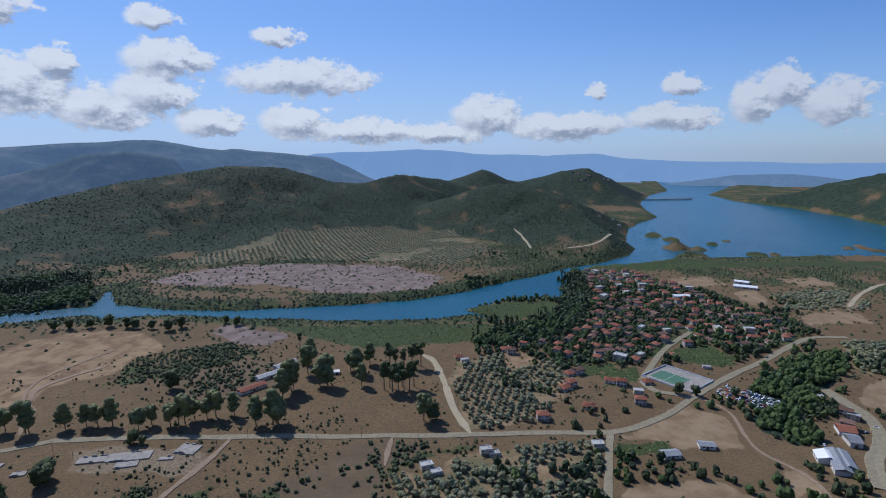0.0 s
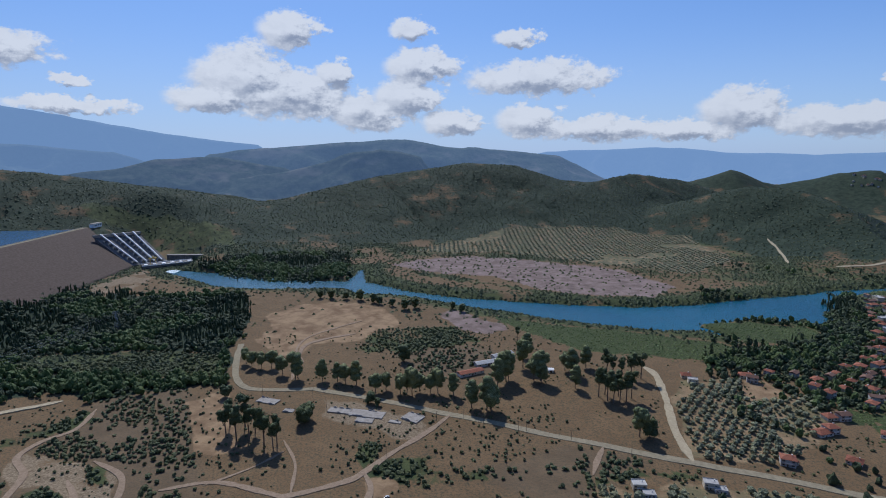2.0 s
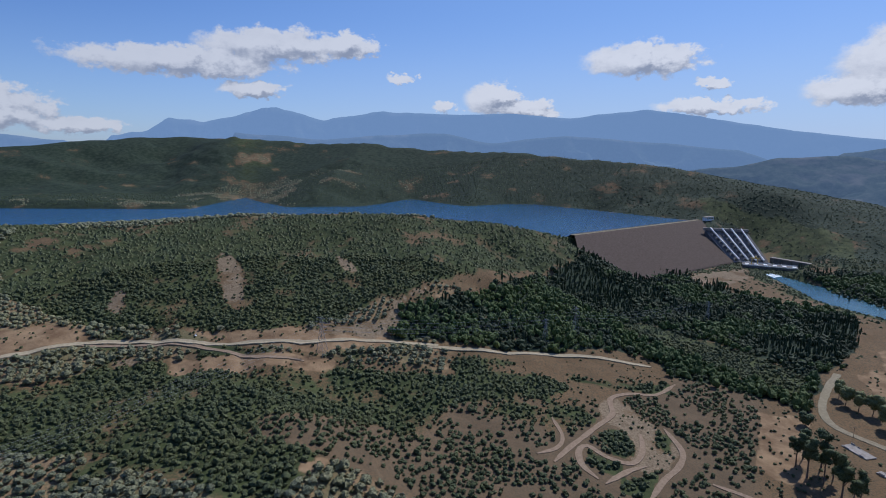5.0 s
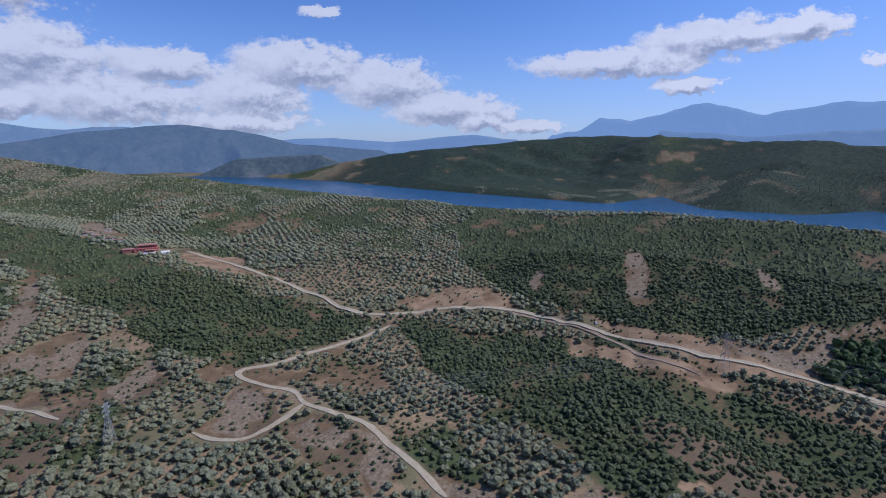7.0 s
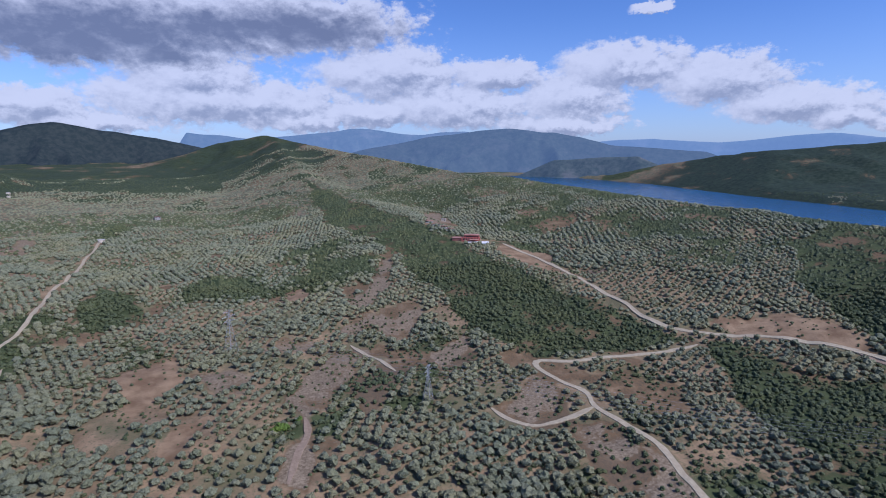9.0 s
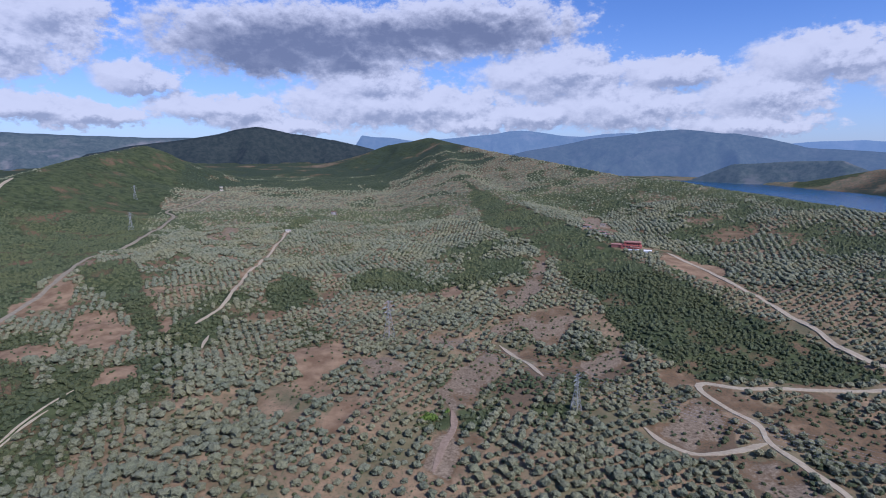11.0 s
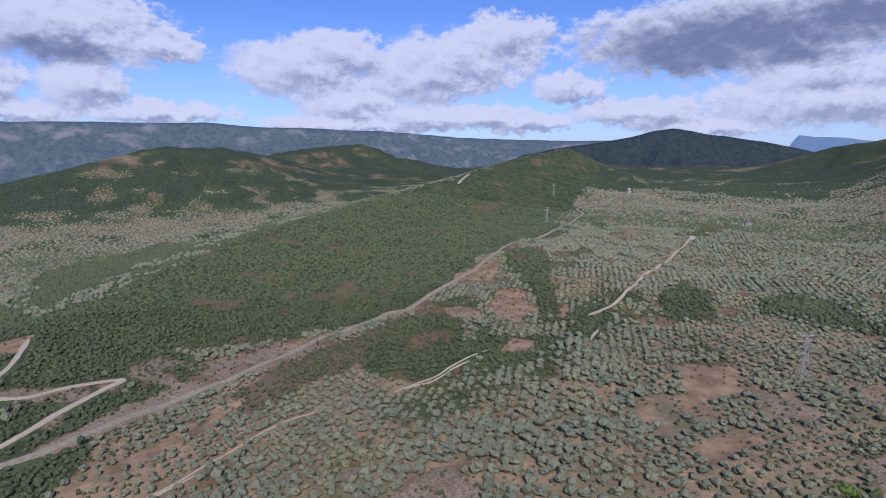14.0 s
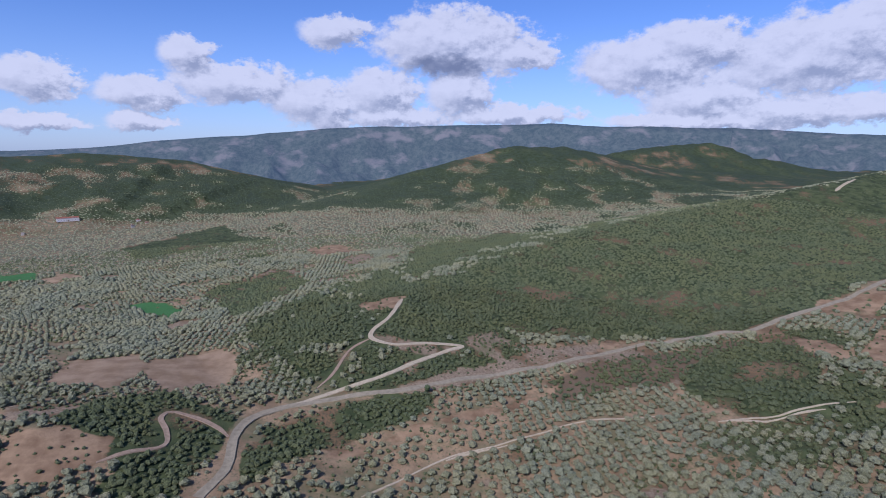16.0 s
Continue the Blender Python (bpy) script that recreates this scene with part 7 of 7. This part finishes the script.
def sports_court():
    (cx, cy), turn, L, W = COURT
    z = ground_at(cx, cy) + 0.6
    e = thing("sports_court", cx, cy, z, turn, "green walled sports court with a pale concrete surround", "sports court")
    part("surround", box(L + 22, W + 20, 1.2, 3, 2, -1.2), M_CONCRETE, e, "pale concrete surround")
    part("playing_surface", box(L, W, 0.12, -3, -2, 0.003), M_COURT, e, "worn green playing surface")
    line = as_mesh("court_line", box(L, 0.25, 0.02), M_WHITE)
    for y in (-W / 2 - 1.6, W / 2 - 2.4):
        shared("court_line", line, e, pose(-3, y, 0.126))
    part("court_line", box(0.25, W, 0.02, -3, -2, 0.126), M_WHITE, e)
    for s in (-1, 1):
        part("side_wall", box(L + 22, 0.3, 1.6, 3, 2 + s * (W + 20) / 2, 0), M_WHITE, e)
        part("end_wall", box(0.3, W + 20, 1.6, 3 + s * (L + 22) / 2, 2, 0), M_WHITE, e)
        part("goal", join(tube((-3 + s * L * 0.47, -4, 0.1), (-3 + s * L * 0.47, -4, 2.2), 0.08), tube((-3 + s * L * 0.47, 0, 0.1), (-3 + s * L * 0.47, 0, 2.2), 0.08), tube((-3 + s * L * 0.47, -4, 2.2), (-3 + s * L * 0.47, 0, 2.2), 0.08)), M_WHITE, e)
    for dx, dy in ((0, 0), (20, 0), (-20, 0), (0, 15), (0, -15), (20, 15), (-20, -15), (20, -15), (-20, 15)):
        c, s = math.cos(radians(turn)), math.sin(radians(turn))
        keep_clear(cx + c * dx - s * dy, cy + s * dx + c * dy, 14)


M_COURT = plain("green_court_paint", (0.05, 0.13, 0.075), (0.085, 0.18, 0.11), 0.4, 0.8, 0.0)
M_CARS = [(plain("white_car_paint", (0.70, 0.70, 0.70), (0.78, 0.78, 0.78), 1, 0.3, 0), "dusty white car parked on bare ground"),
          (plain("red_car_paint", (0.30, 0.03, 0.02), (0.38, 0.05, 0.04), 1, 0.3, 0), "faded red car parked on bare ground"),
          (plain("blue_car_paint", (0.05, 0.09, 0.22), (0.08, 0.13, 0.28), 1, 0.3, 0), "dull blue car parked on bare ground"),
          (plain("silver_car_paint", (0.35, 0.36, 0.37), (0.45, 0.46, 0.47), 1, 0.3, 0), "grey car parked on bare ground")]


def cars():
    protos = [car(m, l) for m, l in M_CARS]
    rng = random.Random(5)
    for x, y, turn, k in CARS:
        copy_thing(protos[k], pose(x, y, ground_at(x, y) + 0.05, 0, 0, turn))
    (ax, ay), (bx, by), half = SCRAPYARD
    ux, uy = bx - ax, by - ay
    n = math.hypot(ux, uy)
    ux, uy = ux / n, uy / n
    for i in range(13):
        for j in range(6):
            if rng.random() < 0.2:
                continue
            s, q = i / 12 * n + rng.uniform(-1, 1), (j / 5 - 0.5) * 2 * half + rng.uniform(-1, 1)
            x, y = ax + ux * s - uy * q, ay + uy * s + ux * q
            copy_thing(protos[rng.choice((0, 0, 0, 3, 3, 1, 2))], pose(x, y, ground_at(x, y) + 0.05, 0, 0, rng.uniform(0, 360)))
            keep_clear(x, y, 3)
    for p in protos:
        bin_thing(p)


def slab(x, y, turn, L, W, ragged):
    e = thing("ruined_foundation", x, y, ground_at(x, y), turn, "low pale concrete foundation of a demolished hut", "foundation", "ruined foundations")
    part("floor_slab", box(L, W, 1.1, 0, 0, -0.3, 0.05), M_CONCRETE, e)
    rng = random.Random(int(abs(x) * 7))
    for k in range(ragged):
        part("wall_stub", box(rng.uniform(1.5, 4), 0.35, rng.uniform(0.4, 1.3), rng.uniform(-0.42, 0.42) * L, rng.choice((-0.46, 0.46)) * W, 0.8), WALL_MATS[2], e)
    for dx in np.linspace(-L / 2, L / 2, 7):
        keep_clear(x + dx * math.cos(radians(turn)), y + dx * math.sin(radians(turn)), 6)


def utility_pole(x, y, turn):
    e = thing("utility_pole", x, y, ground_at(x, y), turn, "weathered wooden utility pole beside the road", "pole", "utility poles")
    part("post", tube((0, 0, -0.5), (0, 0, 9.5), 0.17, 7, 0.11), M_POLE, e)
    part("crossarm", box(2.2, 0.14, 0.16, 0, 0.12, 8.8), M_POLE, e)
    for k in (-0.9, 0, 0.9):
        part("insulator", tube((k, 0.12, 8.96), (k, 0.12, 9.2), 0.06, 6), M_PANE, e)


village()
sports_court()
cars()
for x, y, turn, L, W, n in SLABS:
    slab(x, y, turn, L, W, n)
for x, y, turn in POLES:
    utility_pole(x, y, turn)
for x, y, turn, L, W, h, k in SHEDS:
    long_shed(x, y, turn, L, W, h, (ROOF_MATS[0], M_SHEET, M_WHITE)[k], ("long plastered shed with a red tiled roof", "long shed with a grey sheet-metal roof", "long shed with a white sheet roof")[k])
for x, y, turn, h in PYLONS:
    pylon(x, y, turn, h)
for a, b in CABLES:
    cable_span(PYLONS[a][:2], PYLONS[b][:2], 0.5 * (PYLONS[a][3] + PYLONS[b][3]), 7, 0, 0)


def trees():
    g = "trees by the village road"
    euca = [tree("eucalyptus_tree", 11 + k, 17 + 2 * k, 12 + k, 4.5, M_EUCA, "tall spreading green tree with a broad crown", "tree", g) for k in range(3)]
    pine = [tree("pine_tree", 31 + k, 19 + 2 * k, 8.5 + k, 10, M_PINE, "tall pine with a bare trunk and dark crown", "tree", g, 13, 550) for k in range(3)]
    bush = [tree("round_tree", 51 + k, 9 + k, 10, 1.2, M_PINE, "dense round dark green tree", "tree", g, 15, 550) for k in range(2)]
    cyp = [tree("cypress_tree", 61 + k, 14 + 2 * k, 4.2, 0.6, M_PINE, "narrow dark green cypress tree", "tree", "cypress trees", 13, 320, 1.6) for k in range(2)]
    lime = tree("bright_shrub_tree", 71, 7, 9, 0.8, M_LIME, "bright yellow-green leafy tree among the olives", "tree", "", 12, 450)
    sets = dict(e=euca, p=pine, b=bush, c=cyp, l=[lime])
    rng = random.Random(8)
    for x, y, kind, s in TREES:
        p = rng.choice(sets[kind])
        s *= rng.uniform(0.88, 1.12)
        copy_thing(p, pose(x, y, ground_at(x, y), 0, 0, rng.uniform(0, 360)) @ Matrix.Diagonal((s, s, s, 1)))
    for ps in sets.values():
        for p in ps:
            bin_thing(p)


M_EUCA = foliage("eucalyptus_leaves", (0.105, 0.125, 0.052), (0.27, 0.29, 0.13), 0.5, 1.6)
M_PINE = foliage("pine_needles", (0.048, 0.068, 0.031), (0.142, 0.172, 0.074), 0.5, 1.6)
M_LIME = foliage("bright_lime_leaves", (0.07, 0.12, 0.02), (0.18, 0.26, 0.045), 0.5, 1.6)
trees()


def lodge():
    x, y, turn = LODGE
    z = ground_at(x, y) + 0.5
    e = thing("hillside_lodge", x, y, z, turn, "red two-storey hillside lodge with terraces on the ridge", "building")
    part("lower_floor", box(28, 12, 6.5, 0, 0, -3), M_REDWALL, e, "red-painted lower floor")
    part("upper_floor", box(23, 10, 3.6, 1.5, 1, 3.5), M_REDWALL, e, "red-painted upper floor")
    part("roof", join(box(22, 12, 0.5, 2, 1, 7.1), box(18, 8, 0.5, 2, 1, 7.6)), M_REDROOF, e, "red roof")
    for k in range(6):
        part("window", box(2.0, 0.2, 1.7, -5.5 + k * 3, -4.05, 4.4), M_PANE, e)
        part("window", box(2.4, 0.2, 2.0, -10 + k * 4, -6.05, 0.8), M_PANE, e)
    part("wing", box(14, 9, 5.5, -20, 1, -2.5), M_WINGWALL, e, "dull brick-red side wing")
    part("wing_roof", box(15, 10, 0.4, -20, 1, 3.0), M_REDROOF, e)
    part("terrace", box(34, 11, 3.0, 10, -11, -4.5), M_WHITE, e, "white-walled terrace")
    part("awning", box(13, 6, 0.15, 5, -9, 1.8), M_REDROOF, e)
    for k in range(4):
        part("awning_post", tube((-0.8 + k * 4, -11.6, -1.5), (-0.8 + k * 4, -11.6, 1.8), 0.07), M_STEEL, e)
    for k, (dx, dy) in enumerate(LODGE_STEPS):
        t = thing("terraced_pergola", x + dx, y + dy, ground_at(x + dx, y + dy), turn + 8, "reddish flat pergola on a stone terrace", "pergola", "pergolas")
        part("terrace_wall", box(13, 7, 3.2, 0, 0, -2), WALL_MATS[2], t)
        part("pergola_roof", box(12, 6, 0.2, 0, 0, 3.6), M_REDROOF, t)
        for a in (-5.6, 5.6):
            for b in (-2.6, 2.6):
                part("post", tube((a, b, 1.1), (a, b, 3.6), 0.1), M_POLE, t)
    for dx in range(-40, 50, 8):
        c, s = math.cos(radians(turn)), math.sin(radians(turn))
        keep_clear(x + c * dx, y + s * dx, 11)
    hx, hy = LODGE_HUT
    h = thing("small_house", hx, hy, ground_at(hx, hy), turn, "small pale yellow flat-roofed house near the lodge", "house")
    part("wall", box(8, 6, 5, 0, 0, -1), WALL_MATS[1], h)
    part("roof", box(8.6, 6.6, 0.35, 0, 0, 4), M_CONCRETE, h)
    part("window", box(1.4, 0.15, 1.2, 1.5, -3.02, 1.6), M_PANE, h)
    keep_clear(hx, hy, 8)


M_REDWALL = plain("red_wall_paint", (0.36, 0.09, 0.07), (0.46, 0.14, 0.10), 0.5, 0.8, 0.01)
M_REDROOF = plain("faded_red_roof", (0.33, 0.155, 0.115), (0.46, 0.25, 0.19), 0.6, 0.85, 0.02)
M_WINGWALL = plain("dull_red_wall_paint", (0.26, 0.10, 0.08), (0.34, 0.15, 0.12), 0.6, 0.85, 0.01)
lodge()


def causeway():
    (ax, ay), (bx, by) = BRIDGE
    L, ang = math.hypot(bx - ax, by - ay), math.degrees(math.atan2(by - ay, bx - ax))
    e = thing("lake_bridge", (ax + bx) / 2, (ay + by) / 2, 0, ang, "long low bridge across the lake", "bridge")
    part("deck", box(L, 11, 2.2, 0, 0, 4), M_DARKWALL, e)
    pier = as_mesh("pier", box(3, 9, 8, 0, 0, -4), M_DARKWALL)
    for u in np.linspace(-0.48, 0.48, 16):
        shared("pier", pier, e, pose(float(u) * L, 0, 0))


causeway()


place_plants()
garden_trees()
